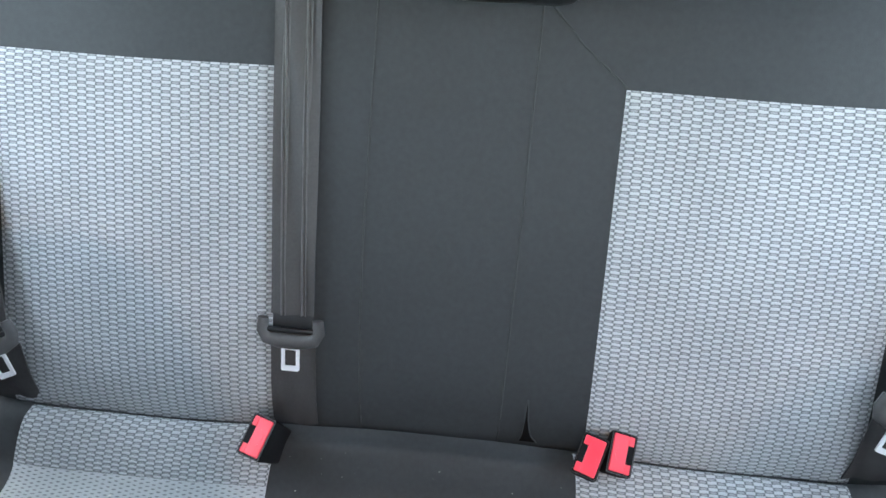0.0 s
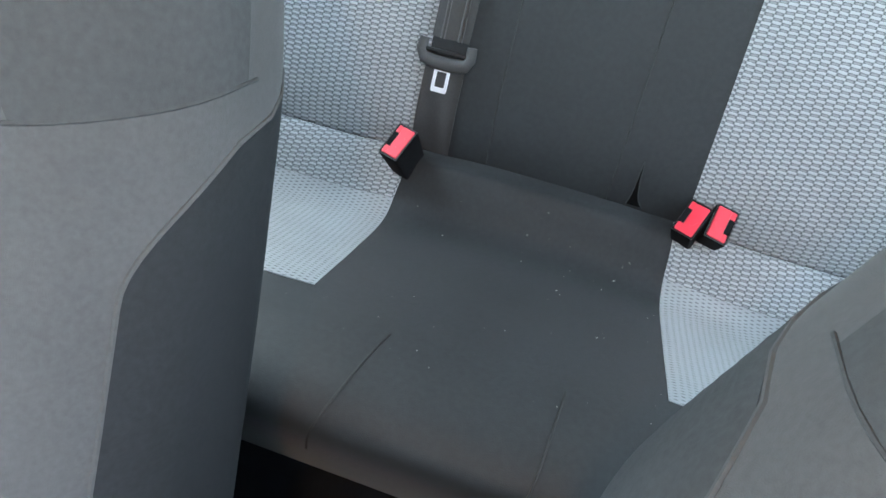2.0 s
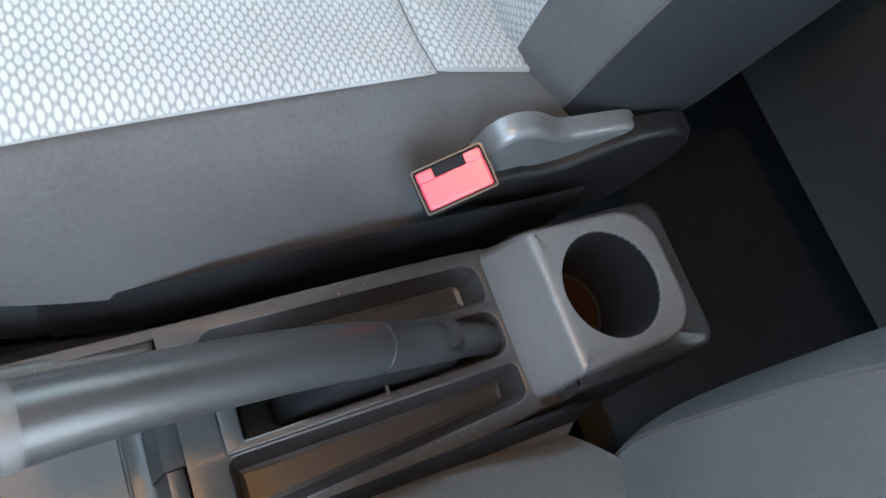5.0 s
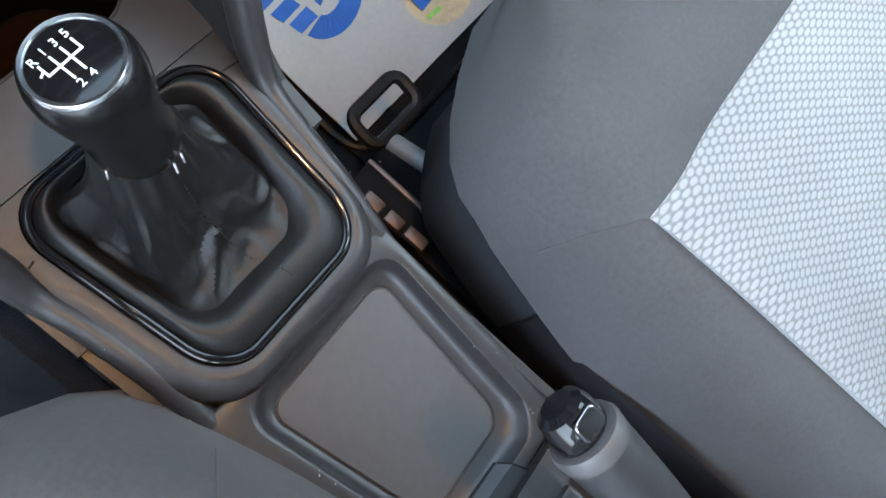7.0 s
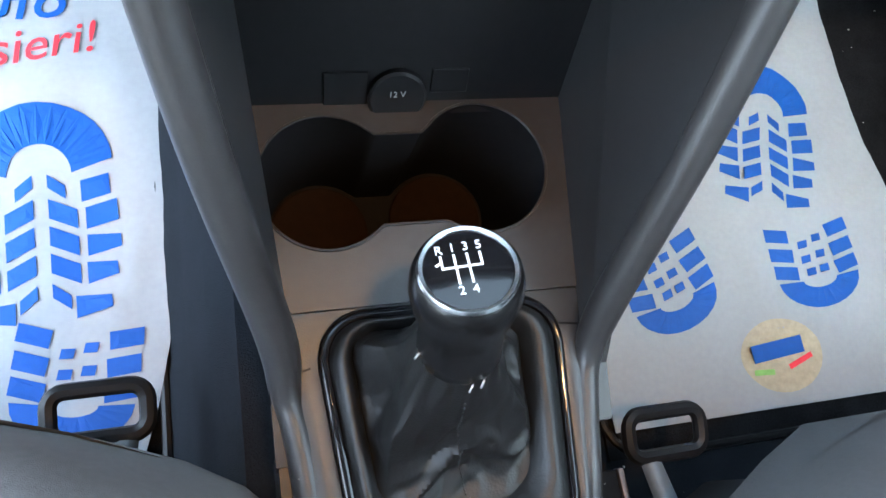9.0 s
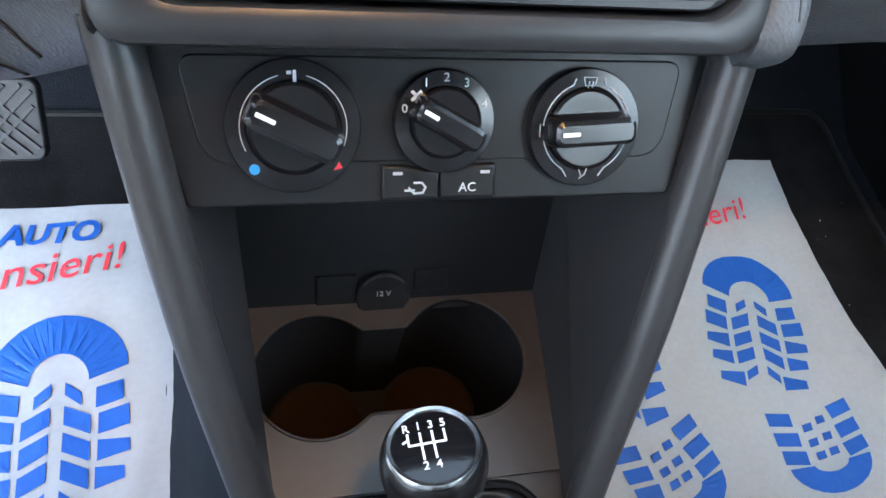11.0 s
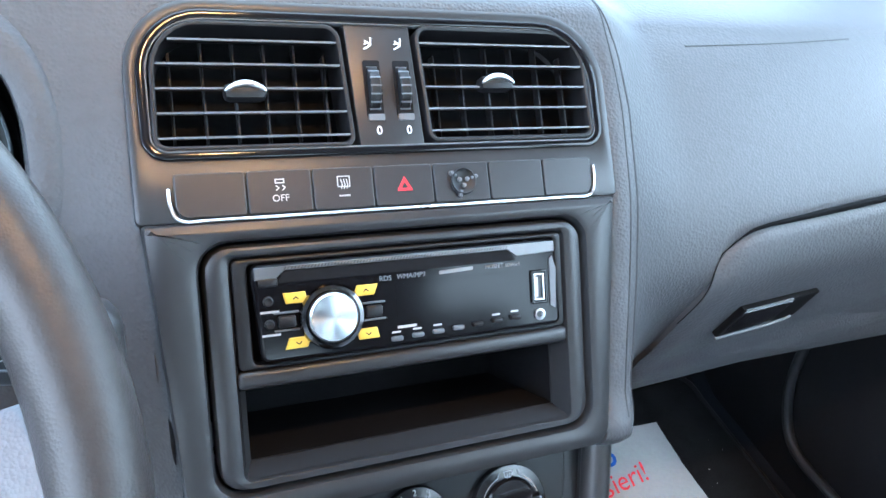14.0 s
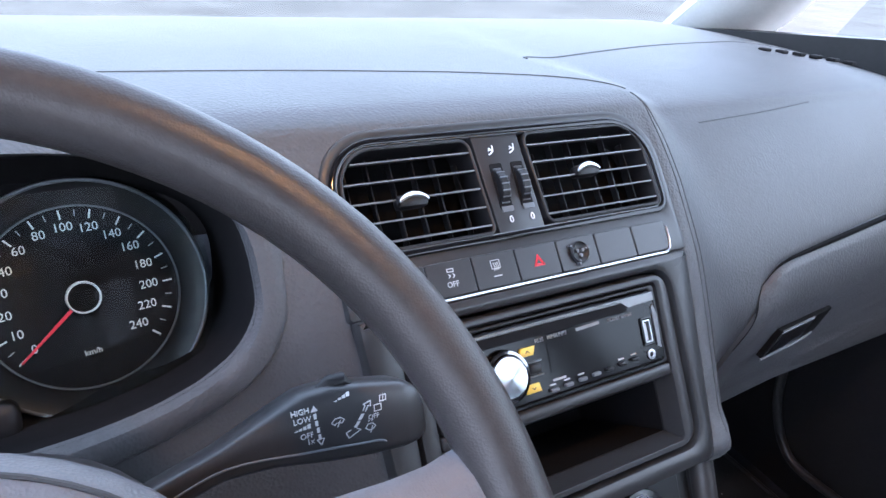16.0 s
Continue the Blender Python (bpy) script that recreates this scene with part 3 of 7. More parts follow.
        part("seam", tube([Vector(skin(0.0, k / 70)) for k in range(71)], 0.0015, 6), CLOTH, back)
    fn = lambda a, b: back_pt(min(0.150 + 0.024 * b - 0.030 * smooth01(0.86, 1.0, b), half(0.02 + 0.72 * b) * 0.80) * (1 - 2 * a) * side, 0.02 + 0.72 * b, 1)
    part("insert_panel", sheet(fn, 24, 44, 0.004, 0.008, 0.003), WEAVE_FRONT, back, "light grey woven backrest centre")
    sh = lambda a, b: 0.735 - 0.045 * math.cos((0.5 - a) * math.pi) + (0.235 + 0.045 * math.cos((0.5 - a) * math.pi)) * b
    # above the shoulder seam a darker colour stands in for shade
    part("shoulder_shade", sheet(lambda a, b: back_pt(half(sh(a, b)) * math.sin((0.5 - a) * math.pi * 0.98) * side, sh(a, b), 1), 30, 14, 0.002, 0.004, 0.001), CLOTH_SIDE_SHADE, back, "shoulder cloth with shade put into its colour")
    part("seam", tube([Vector(back_pt(half(sh(k / 40, 0)) * math.sin((k / 40 - 0.5) * math.pi), sh(k / 40, 0), 1)) for k in range(41)], 0.0012, 6), CLOTH_SIDE_SHADE, back)

    # base: rails, side bracket, recliner cover
    for q in (-1, 1):
        rail = part("rail", box(0.034, 0.44, 0.03, at(X(q * 0.212), -0.125 + dy, 0.100), 0.003), MATT, seat, "black steel seat rail")
        part("rail_foot", box(0.04, 0.04, 0.085, at(X(q * 0.212), 0.04 + dy, 0.043), 0.006), MATT, rail)
        # brown strip painting the light along the dark rail's edge
        part("rail_edge", box(0.005, 0.115, 0.012, at(X(q * 0.199), 0.038 + dy, 0.112), 0.002), BRONZE, rail, "brown rail edge with its light put into the colour")
        for yy, ln, xo in ((0.072, 0.016, 0.226), (0.052, 0.014, 0.226), (0.032, 0.018, 0.225)):
            part("rail_clip", box(0.010, ln, 0.008, at(X(q * xo), yy + dy, 0.126), 0.0015), BRONZE, rail, "dull bronze clip")
        part("screw_plate", plate(rrect(-0.0135, 0.0135, -0.046, 0.040, 0.010), 0, 0.010, at(X(q * 0.216), -0.060 + dy, 0.108), 0.003), BLACK, rail, "black bracket with two screws")
        for yy, ln in ((-0.118, 0.020), (-0.150, 0.026), (-0.19, 0.018)):
            part("rail_block", box(0.020, ln, 0.012, at(X(q * 0.218), yy + dy, 0.114), 0.003), BLACK, rail)
        part("rail_foot", box(0.05, 0.05, 0.10, at(X(q * 0.212), -0.33 + dy, 0.045), 0.006), MATT, rail)
        for yy in (-0.04, -0.078):
            part("rail_screw", lathe([(0.0001, 0.006), (0.005, 0.006), (0.008, 0.003), (0.009, 0)], 14, at(X(q * 0.216), yy + dy, 0.1178)), STEEL, rail, "bright screw head")
            part("screw_tip", lathe([(0.0026, 0.005), (0.0024, 0.0075), (0.0001, 0.0082)], 12, at(X(q * 0.216), yy + dy, 0.1178)), WHITEINK, rail)
    def flank(pts):
        """A side piece given in y and z, its outline counter-clockwise as seen from the cabin's middle."""
        q = [(-side * y, z) for y, z in pts]
        area = sum(x0 * y1 - x1 * y0 for (x0, y0), (x1, y1) in zip(q, q[1:] + q[:1]))
        return q if area > 0 else q[::-1]

    bracket_line = [(p.x, p.y) for p in spline([(-0.314, 0.236, 0), (-0.315, 0.262, 0), (-0.319, 0.282, 0), (-0.332, 0.292, 0), (-0.352, 0.289, 0), (-0.376, 0.276, 0), (-0.402, 0.274, 0), (-0.434, 0.272, 0), (-0.450, 0.262, 0), (-0.456, 0.236, 0)], 4)]
    part("recliner_bracket", plate(flank(bracket_line), -0.010, 0.006, frame_of((X(-0.226 + set_in), dy, 0), (0, -side, 0), (0, 0, 1)), 0.006), BARSILVER, seat, "pale grey recliner bracket")
    part("side_cover", plate(flank([(-0.30, 0.238), (-0.321, 0.242), (-0.356, 0.2445), (-0.364, 0.2405), (-0.372, 0.240), (-0.394, 0.246), (-0.441, 0.270), (-0.475, 0.270), (-0.497, 0.262), (-0.510, 0.243), (-0.512, 0.218), (-0.502, 0.175), (-0.485, 0.145), (-0.42, 0.125), (-0.30, 0.125)]), -0.012, 0.006, frame_of((X(-0.234 + set_in), dy, 0), (0, -side, 0), (0, 0, 1)), 0.005), BLACK, seat, "black plastic side cover")
    # height lever with a loop grip at the front
    lx = 0.0 if side > 0 else 0.035
    part("adjuster_lever", tube([(X(-0.165 + lx), 0.100 + dy, 0.095), (X(-0.16 + lx), 0.06 + dy, 0.10), (X(-0.155 + lx), -0.02 + dy, 0.12)], [0.008, 0.009, 0.010], 10, flat=0.6), SLATE, seat, "grey lever under the cushion")
    c = Vector((X(-0.150 + lx), 0.114 + dy, 0.10))
    part("lever_loop", tube([c + Vector((x_, y_, 0.25 * y_)) for x_, y_ in rrect(-0.029, 0.029, -0.015, 0.015, 0.010)], 0.0055, 8, True), BLACK, seat, "black plastic loop grip")
    return seat


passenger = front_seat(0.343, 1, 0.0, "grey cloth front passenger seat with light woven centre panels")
driver = front_seat(-0.302, -1, 0.065, "grey cloth driver's seat with light woven centre panels", 0.003, 0.062, 0.024, 0.06, 0.965, CLOTH_SIDE_SHADE, 0.012)


def buckle(name, top, up, across, label, group, stalk):
    """A belt buckle with its red release button; up points out of the slot, across along the button's long side."""
    up, across = Vector(up).normalized(), Vector(across).normalized()
    th = thing(name, stalk, label, "seat belt buckle", group)
    m = frame_of(top, across, up.cross(across))
    if m.col[2].to_3d().dot(up) < 0:
        m = frame_of(top, across, across.cross(up))
    body = part("body", loft([[(x, y, -0.075) for x, y in rrect(-0.015, 0.015, -0.010, 0.010, 0.004)], [(x, y, -0.055) for x, y in rrect(-0.021, 0.021, -0.0125, 0.0125, 0.004)], [(x, y, -0.003) for x, y in rrect(-0.0235, 0.0235, -0.0145, 0.0145, 0.003)], [(x, y, 0) for x, y in rrect(-0.0228, 0.0228, -0.0138, 0.0138, 0.003)]], m), MATT, th, "black plastic housing")
    part("rim", ring_plate(rrect(-0.0228, 0.0228, -0.0138, 0.0138, 0.002), rrect(-0.0219, 0.0219, -0.0129, 0.0129, 0.002), -0.001, 0.0010, m), HANDLE, body, "thin dark rim")
    part("button", plate(rrect(-0.0205, 0.0205, -0.0118, 0.0055, 0.002), -0.002, 0.0016, m, 0.0012), RED, th, "red release button")
    for q in (-1, 1):
        part("button_ear", plate(rrect(0.0150 * q - 0.0055, 0.0150 * q + 0.0055, 0.0050, 0.0115, 0.0015), -0.002, 0.0014, m, 0.001), RED, th, "red corner of the button")
    part("slot", box(0.020, 0.0062, 0.004, m @ at(0, 0.0088, -0.0005)), MATT, th, "dark tongue slot")
    part("button_mark", plate(circle(0, -0.003, 0.0085, 18, 0.0045), 0.0012, 0.002, m), RED, th)
    part("stalk", tube([m @ Vector((0, 0, -0.07)), Vector(top).lerp(Vector(stalk), 0.7), Vector(stalk)], [0.011, 0.010, 0.010], 8, flat=0.5), BLACK, th, "black stalk")
    return th


buckle("seat_belt_buckle", (0.094, -0.279, 0.286), (-0.25, 0.42, 0.87), (0.05, -0.85, 0.45), "black front seat belt buckle beside the seat cushion", "front buckles", (0.105, -0.33, 0.15))


# ---- the rear bench ----
bench = thing("rear_bench", (0, -0.95, 0.0), "black rear bench seat with light grey woven outer panels", "car seat")
CU = spline([(0, -0.800, 0.095), (0, -0.705, 0.235), (0, -0.655, 0.340), (0, -0.675, 0.376), (0, -0.74, 0.385), (0, -0.81, 0.377), (0, -0.92, 0.353), (0, -1.00, 0.338), (0, -1.036, 0.348), (0, -1.054, 0.378), (0, -1.066, 0.398), (0, -1.078, 0.407), (0, -1.088, 0.408)], 8)


def cu(x, t):
    p = along(CU, t)
    r = abs(x) / 0.64
    dip = 0.014 * smooth01(0.05, 0.30, abs(x)) * smooth01(0.60, 0.45, abs(x)) * smooth01(0.25, 0.5, t)
    dip += 0.006 * smooth01(0.165, 0.13, abs(x - 0.01)) * math.exp(-((p.y + 1.078) / 0.010) ** 2)
    return Vector((x, p.y, p.z - dip - 0.05 * max(0, (r - 0.9) / 0.1) ** 2))


def t_at(y):
    return min((abs(along(CU, k / 400).y - y), k / 400) for k in range(150, 400))[1]


part("cushion", sheet(lambda a, b: cu(-0.64 + 1.28 * (1 - a), b), 80, 60, 0, 0.10), BENCH, bench, "black cushion cover")
T0, T1, T3 = t_at(-0.806), t_at(-1.042), t_at(-1.083)
T2 = T1
for q, xa, xb, xc, xd in ((1, 0.188, 0.187, 0.173, 0.49), (-1, 0.173, 0.166, 0.158, 0.47)):
    part("insert_panel", sheet((lambda a, b, q=q: cu(q * ((xa if b < 0.06 and q > 0 else xa) + (xb - xa) * b + (xd - xb) * (1 - a if q > 0 else a)), T0 + (T1 - T0) * b)), 24, 24, 0.003, 0.006, 0.002), FINE, bench, "light grey ribbed cloth")
    part("insert_panel", sheet((lambda a, b, q=q: cu(q * (xb + (xc - xb) * b + (xd - xb) * (1 - a if q > 0 else a)), T2 + (T3 - T2) * b)), 24, 8, 0.004, 0.006, 0.002), WEAVE, bench, "light grey woven strip")
for xs in ((0.090, 0.105, 0.125), (-0.078, -0.073, -0.066)):
    part("seam", tube([cu(xs[0] + (xs[2] - xs[0]) * (1 - t), 0.14 + 0.22 * t) + Vector((0, 0, 0.0004)) for t in [k / 60 for k in range(61)]], 0.0012, 6), THREAD, bench)

part("hem", tube([cu(-0.082 - 0.22 * k / 24, 0.178 + 0.004 * math.sin(k / 4)) + Vector((0, 0.0004, 0.0004)) for k in range(25)], 0.0013, 6), CLOTH_SIDE_SHADE, bench, "turned hem across the cushion front")

BK = spline([(0, -1.104, 0.335), (0, -1.096, 0.40), (0, -1.099, 0.46), (0, -1.128, 0.57), (0, -1.162, 0.69), (0, -1.192, 0.80), (0, -1.212, 0.87), (0, -1.235, 0.91), (0, -1.27, 0.925)], 8)


def bk(x, t):
    p = along(BK, t)
    swell = 0.012 * math.exp(-((abs(x) - 0.33) / 0.12) ** 2) * math.sin(min(1, t * 1.3) * math.pi)
    return Vector((x, p.y + swell, p.z))


def tz(z):
    return min((abs(along(BK, k / 400).z - z), k / 400) for k in range(400))[1]


part("backrest", sheet(lambda a, b: bk(-0.64 + 1.28 * (1 - a), b), 80, 60, 0, 0.09), BENCH, bench, "black backrest cover")
U0, U1 = tz(0.385), tz(0.793)
for q, xi0, xi1, xo0, xo1 in ((1, 0.187, 0.186, 0.508, 0.480), (-1, 0.171, 0.165, 0.470, 0.455)):
    part("insert_panel", sheet((lambda a, b, q=q: bk(q * ((xi0 + (xi1 - xi0) * b) * (a if q > 0 else 1 - a) + (xo0 + (xo1 - xo0) * b) * (1 - a if q > 0 else a)), U0 + (U1 - U0) * b)), 30, 40, 0.004, 0.007, 0.003), WEAVE, bench, "light grey woven backrest panel")
for pts in ([(0.086, 0.39), (0.090, 0.6), (0.083, 0.88)], [(-0.072, 0.39), (-0.075, 0.6), (-0.077, 0.88)], [(-0.165, 0.795), (-0.12, 0.83), (-0.075, 0.875)]):
    part("seam", tube([bk(p.x, tz(p.y)) + Vector((0, 0.0004, 0)) for p in spline([(*q, 0) for q in pts], 10)], 0.0011, 6), THREAD, bench)
SLIT = ((0.405, -0.1165, -0.0965), (0.412, -0.1110, -0.0985), (0.424, -0.1068, -0.0998), (0.440, -0.1043, -0.1005), (0.456, -0.1030, -0.1010), (0.464, -0.1022, -0.1016))
# no hole is cut: a near-black sheet paints the slit's dark inside
part("slit_shade", loft([[bk(xa, tz(z)) + Vector((0, 0.0022, 0)), bk(xb, tz(z)) + Vector((0, 0.0022, 0)), bk(xb, tz(z)) + Vector((0, -0.01, 0)), bk(xa, tz(z)) + Vector((0, -0.01, 0))] for z, xa, xb in SLIT]), VOID, bench, "near-black sheet for the shade inside the cover's slit", smooth=False)
for k in (1, 2):
    part("slit_edge", tube([bk(p.x, tz(p.z)) + Vector((0, 0.0022, 0)) for p in spline([(row[k], 0, row[0]) for row in SLIT], 5)], 0.0007, 6), CLOTH_SIDE_SHADE, bench, "turned edge of the slit")

rest = thing("headrest", (-0.015, -1.20, 0.90), "black padded headrest over the middle rear seat", "headrest")
part("pad", box(0.20, 0.11, 0.10, at(-0.015, -1.172, 0.930) @ Matrix.Rotation(radians(-12), 4, "X"), 0.03, 4), BLACK, rest)

# belts of the rear bench
def belt(name, x_top, x_low, z_tongue, label, gap=0.012, swing=0):
    th = thing(name, (x_low, -1.10, 0.40), label, "seat belt", "rear belts")
    def strap(z0, z1, w, g0, g1, mat, nm, lb, dx=0.0, lift=0.0):
        def fn(a, b):
            z = z0 + (z1 - z0) * b
            xc = x_low + (x_top - x_low) * smooth01(0.45, 0.9, z) + dx
            p = bk(xc + (0.5 - a) * w, tz(z))
            return p + Vector((0, g0 + (g1 - g0) * b + lift + 0.0015 * math.sin(a * 9 + z * 20), 0))
        return part(nm, sheet(fn, 12, 30, 0.0, 0.0014), mat, th, lb)
    strap(z_tongue + 0.012, 0.90, 0.047, gap, 0.010, BELT, "webbing", "dark brown-grey webbing")
    for dx in (-0.011, 0.011):
        strap(z_tongue + 0.014, 0.90, 0.006, gap, 0.010, BELT_LINE, "webbing_stripe", "", dx, 0.0009)
    strap(0.40, z_tongue - 0.012, 0.050, 0.004, gap * 0.6, BELT, "lower_webbing", "dark lower webbing")
    c = bk(x_low, tz(z_tongue)) + Vector((0, gap + 0.006, 0))
    m = frame_of(c, (1, 0, 0), (0, -0.25, 0.97))
    m = m if m.col[2][1] > 0 else frame_of(c, (-1, 0, 0), (0, -0.25, 0.97))
    m = m @ Matrix.Rotation(radians(swing), 4, "Z")
    tg = part("tongue_guide", tube([m @ Vector((x, y, 0)) for x, y in ((-0.030, 0.014), (-0.031, 0.0), (-0.026, -0.009), (-0.012, -0.012), (0.012, -0.012), (0.026, -0.009), (0.031, 0.0), (0.030, 0.014))], [0.006, 0.007, 0.008, 0.009, 0.009, 0.008, 0.007, 0.006], 10, flat=0.8, up=m.col[2].to_3d()), POCKET, th, "grey plastic belt guide")
    part("guide_bar", box(0.052, 0.006, 0.005, m @ at(0, 0.001, 0.001), 0.002), BLACK, tg)
    part("tongue", ring_plate(rrect(-0.010, 0.010, -0.047, -0.012, 0.002), rrect(-0.0062, 0.0062, -0.041, -0.022, 0.001), -0.001, 0.0012, m), TONGUE, th, "bright metal tongue")
    return th


belt("seat_belt", 0.160, 0.162, 0.531, "dark middle rear seat belt hanging over the backrest")
belt("seat_belt", 0.55, 0.495, 0.500, "dark outer rear seat belt hanging beside the backrest", 0.03, 24)
belt("seat_belt", -0.56, -0.482, 0.512, "dark outer rear seat belt hanging beside the backrest", 0.03, -18)
RB = [((0.189, -1.036, 0.430), (0.12, 0.55, 0.83), (-0.28, -0.72, 0.60)), ((-0.172, -1.058, 0.428), (0.15, 0.55, 0.83), (-0.32, -0.70, 0.60)), ((-0.207, -1.066, 0.428), (-0.12, 0.55, 0.83), (-0.18, -0.76, 0.60))]
for p, u, a in RB[:2]:
    buckle("seat_belt_buckle", p, u, a, "black rear seat belt buckle in the bench gap", "rear buckles", (p[0], -1.09, 0.36))
p, u, a = RB[2]
buckle("seat_belt_buckle", p, u, (0.18, 0.76, -0.60), "black rear seat belt buckle in the bench gap", "rear buckles", (p[0], -1.09, 0.36))


# ---- the dashboard ----
TOPS = [(0, 0.845, 0.600), (0, 0.812, 0.672), (0, 0.780, 0.686), (0, 0.57, 0.683)]
CENTRE = spline(TOPS + [(0, 0.455, 0.684), (0, 0.415, 0.6795), (0, 0.399, 0.664), (0, 0.374, 0.622), (0, 0.400, 0.575), (0, 0.395, 0.55), (0, 0.39, 0.52), (0, 0.385, 0.48), (0, 0.39, 0.43), (0, 0.40, 0.405), (0, 0.48, 0.40), (0, 0.70, 0.40)], 8)
LEFT = spline(TOPS + [(0, 0.455, 0.684), (0, 0.415, 0.6795), (0, 0.400, 0.665), (0, 0.373, 0.622), (0, 0.352, 0.58), (0, 0.344, 0.55), (0, 0.338, 0.53), (0, 0.330, 0.48), (0, 0.332, 0.43), (0, 0.348, 0.385), (0, 0.48, 0.375), (0, 0.70, 0.37)], 8)
FLANK = spline(TOPS + [(0, 0.455, 0.684), (0, 0.415, 0.6795), (0, 0.398, 0.663), (0, 0.372, 0.629), (0, 0.338, 0.584), (0, 0.317, 0.547), (0, 0.302, 0.520), (0, 0.285, 0.490), (0, 0.269, 0.460), (0, 0.34, 0.412), (0, 0.48, 0.39), (0, 0.70, 0.38)], 8)
SIDE = spline(TOPS[:3] + [(0, 0.57, 0.678), (0, 0.46, 0.668), (0, 0.430, 0.656), (0, 0.405, 0.637), (0, 0.380, 0.612), (0, 0.352, 0.578), (0, 0.336, 0.548), (0, 0.330, 0.522), (0, 0.337, 0.490), (0, 0.350, 0.450), (0, 0.380, 0.390), (0, 0.48, 0.378), (0, 0.70, 0.378)], 8)


def ramp_at(t, table):
    """Straight steps through a short table of (t, value)."""
    for (a, va), (b, vb) in zip(table, table[1:]):
        if t <= b:
            return va + (vb - va) * max(0.0, (t - a) / (b - a))
    return table[-1][1]


def rim_x(t):
    """Outer edge of the padded rim beside the stack."""
    return ramp_at(t, ((0.30, 0.131), (0.333, 0.134), (0.40, 0.1395), (0.467, 0.1440), (0.533, 0.1435), (0.60, 0.1410), (0.667, 0.1380), (0.733, 0.1345), (0.80, 0.131)))


def stack_x(t):
    """The stack's own edge."""
    return ramp_at(t, ((0.53, 0.1265), (0.60, 0.1235), (0.667, 0.1205), (0.733, 0.1170), (0.80, 0.1135)))


def dash(x, t):
    """Stepped back behind the stack, a padded rim beside it, then a hollow that runs out into the passenger's side."""
    if x > 0:
        edge = rim_x(t)
        p = along(CENTRE, t).lerp(along(FLANK, t) + Vector((0, 0.0035 * smooth01(0.44, 0.56, t), 0)), smooth01(stack_x(t) - 0.010, stack_x(t) - 0.002, x))
        hollow = 1 - (1 - min(1.0, max(0.0, (x - edge) / (0.205 - edge)))) ** 2.1
        p = p.lerp(along(SIDE, t), smooth01(0.125, 0.190, x) * (1 - smooth01(0.33, 0.44, t)) + hollow * smooth01(0.33, 0.44, t))
        p.y -= 0.0016 * math.sin(math.pi * min(1.0, max(0.0, (x - stack_x(t)) / (edge - stack_x(t))))) * smooth01(0.33, 0.44, t)
    else:
        edge = stack_x(t) - 0.0020
        p = along(CENTRE, t).lerp(along(FLANK, t) + Vector((0, 0.0065 * smooth01(0.44, 0.56, t), 0)), smooth01(edge - 0.008, edge, -x))
        p = p.lerp(along(LEFT, t), 1 - (1 - min(1.0, max(0.0, (-x - edge) / (0.180 - edge)))) ** 1.6)
    y, z = p.y, p.z
    z -= 0.02 * smooth01(0.5, 0.75, abs(x)) * smooth01(0.6, 0.3, t)
    return Vector((x, y + 0.06 * smooth01(0.55, 0.75, abs(x)) * smooth01(0.05, 0.3, t), z))


dashboard = thing("dashboard", (0, 0.6, 0.45), "dark grey grained plastic dashboard over the whole width", "dashboard")
panel_bm = sheet(lambda a, b: dash(0.74 - 1.48 * a, b), 420, 196, 0, 0.006)


def in_opening(c):
    """Inside the cluster's or the vents' opening."""
    if c.y < 0.43 and (abs(c.x) / 0.1255) ** 4 + (abs(c.z - 0.622) / 0.050) ** 4 < 1.0:
        return True
    return c.y < 0.45 and (abs((c.x + 0.307) / 0.142) ** 3 + abs((c.z - 0.6085) / 0.0705) ** 3 if c.z > 0.6085 else abs((c.x + 0.307) / 0.142) ** 2.3 + abs((c.z - 0.6085) / 0.0590) ** 2.3) < 1.0


bmesh.ops.delete(panel_bm, geom=[f for f in panel_bm.faces if in_opening(f.calc_center_median())], context="FACES")
part("main_panel", panel_bm, DASH, dashboard, "dark grey grained panel")


def tdash(x, y):
    lo, hi = 0.13, 0.42
    for _ in range(24):
        mid = (lo + hi) / 2
        lo, hi = (mid, hi) if dash(x, mid).y > y else (lo, mid)
    return lo


def crease(pts, r=0.0016, nm="pad_seam"):
    line = [dash(p.x, tdash(p.x, p.y)) + Vector((0, 0, -0.0002)) for p in spline([(x, y, 0) for x, y in pts], 10)]
    return part(nm, tube(line, r, 6), SEAM_SHADE, dashboard, "thin dark seam")


crease([(-0.55, 0.565), (-0.18, 0.542), (-0.008, 0.512), (0.07, 0.486), (0.113, 0.460), (0.134, 0.430)], 0.0010)
crease([(0.134, 0.552), (0.142, 0.562), (0.20, 0.580), (0.36, 0.618), (0.52, 0.632), (0.66, 0.62)], 0.0013)
crease([(0.218, 0.424), (0.30, 0.428), (0.38, 0.434)], 0.0008)
for k in range(6):
    x = 0.515 + 0.016 * k
    part("speaker_slot", box(0.010, 0.012, 0.004, at(x, 0.585 - 0.012 * k, dash(x, tdash(x, 0.585)).z + 0.0008), 0.001), MATT, dashboard, "dark grille slot")

# driver's lower panel: a crease and its rounded lower edge
def left_y(x, z):
    return min((abs(dash(x, k / 300).z - z), dash(x, k / 300).y) for k in range(140, 262))[1]


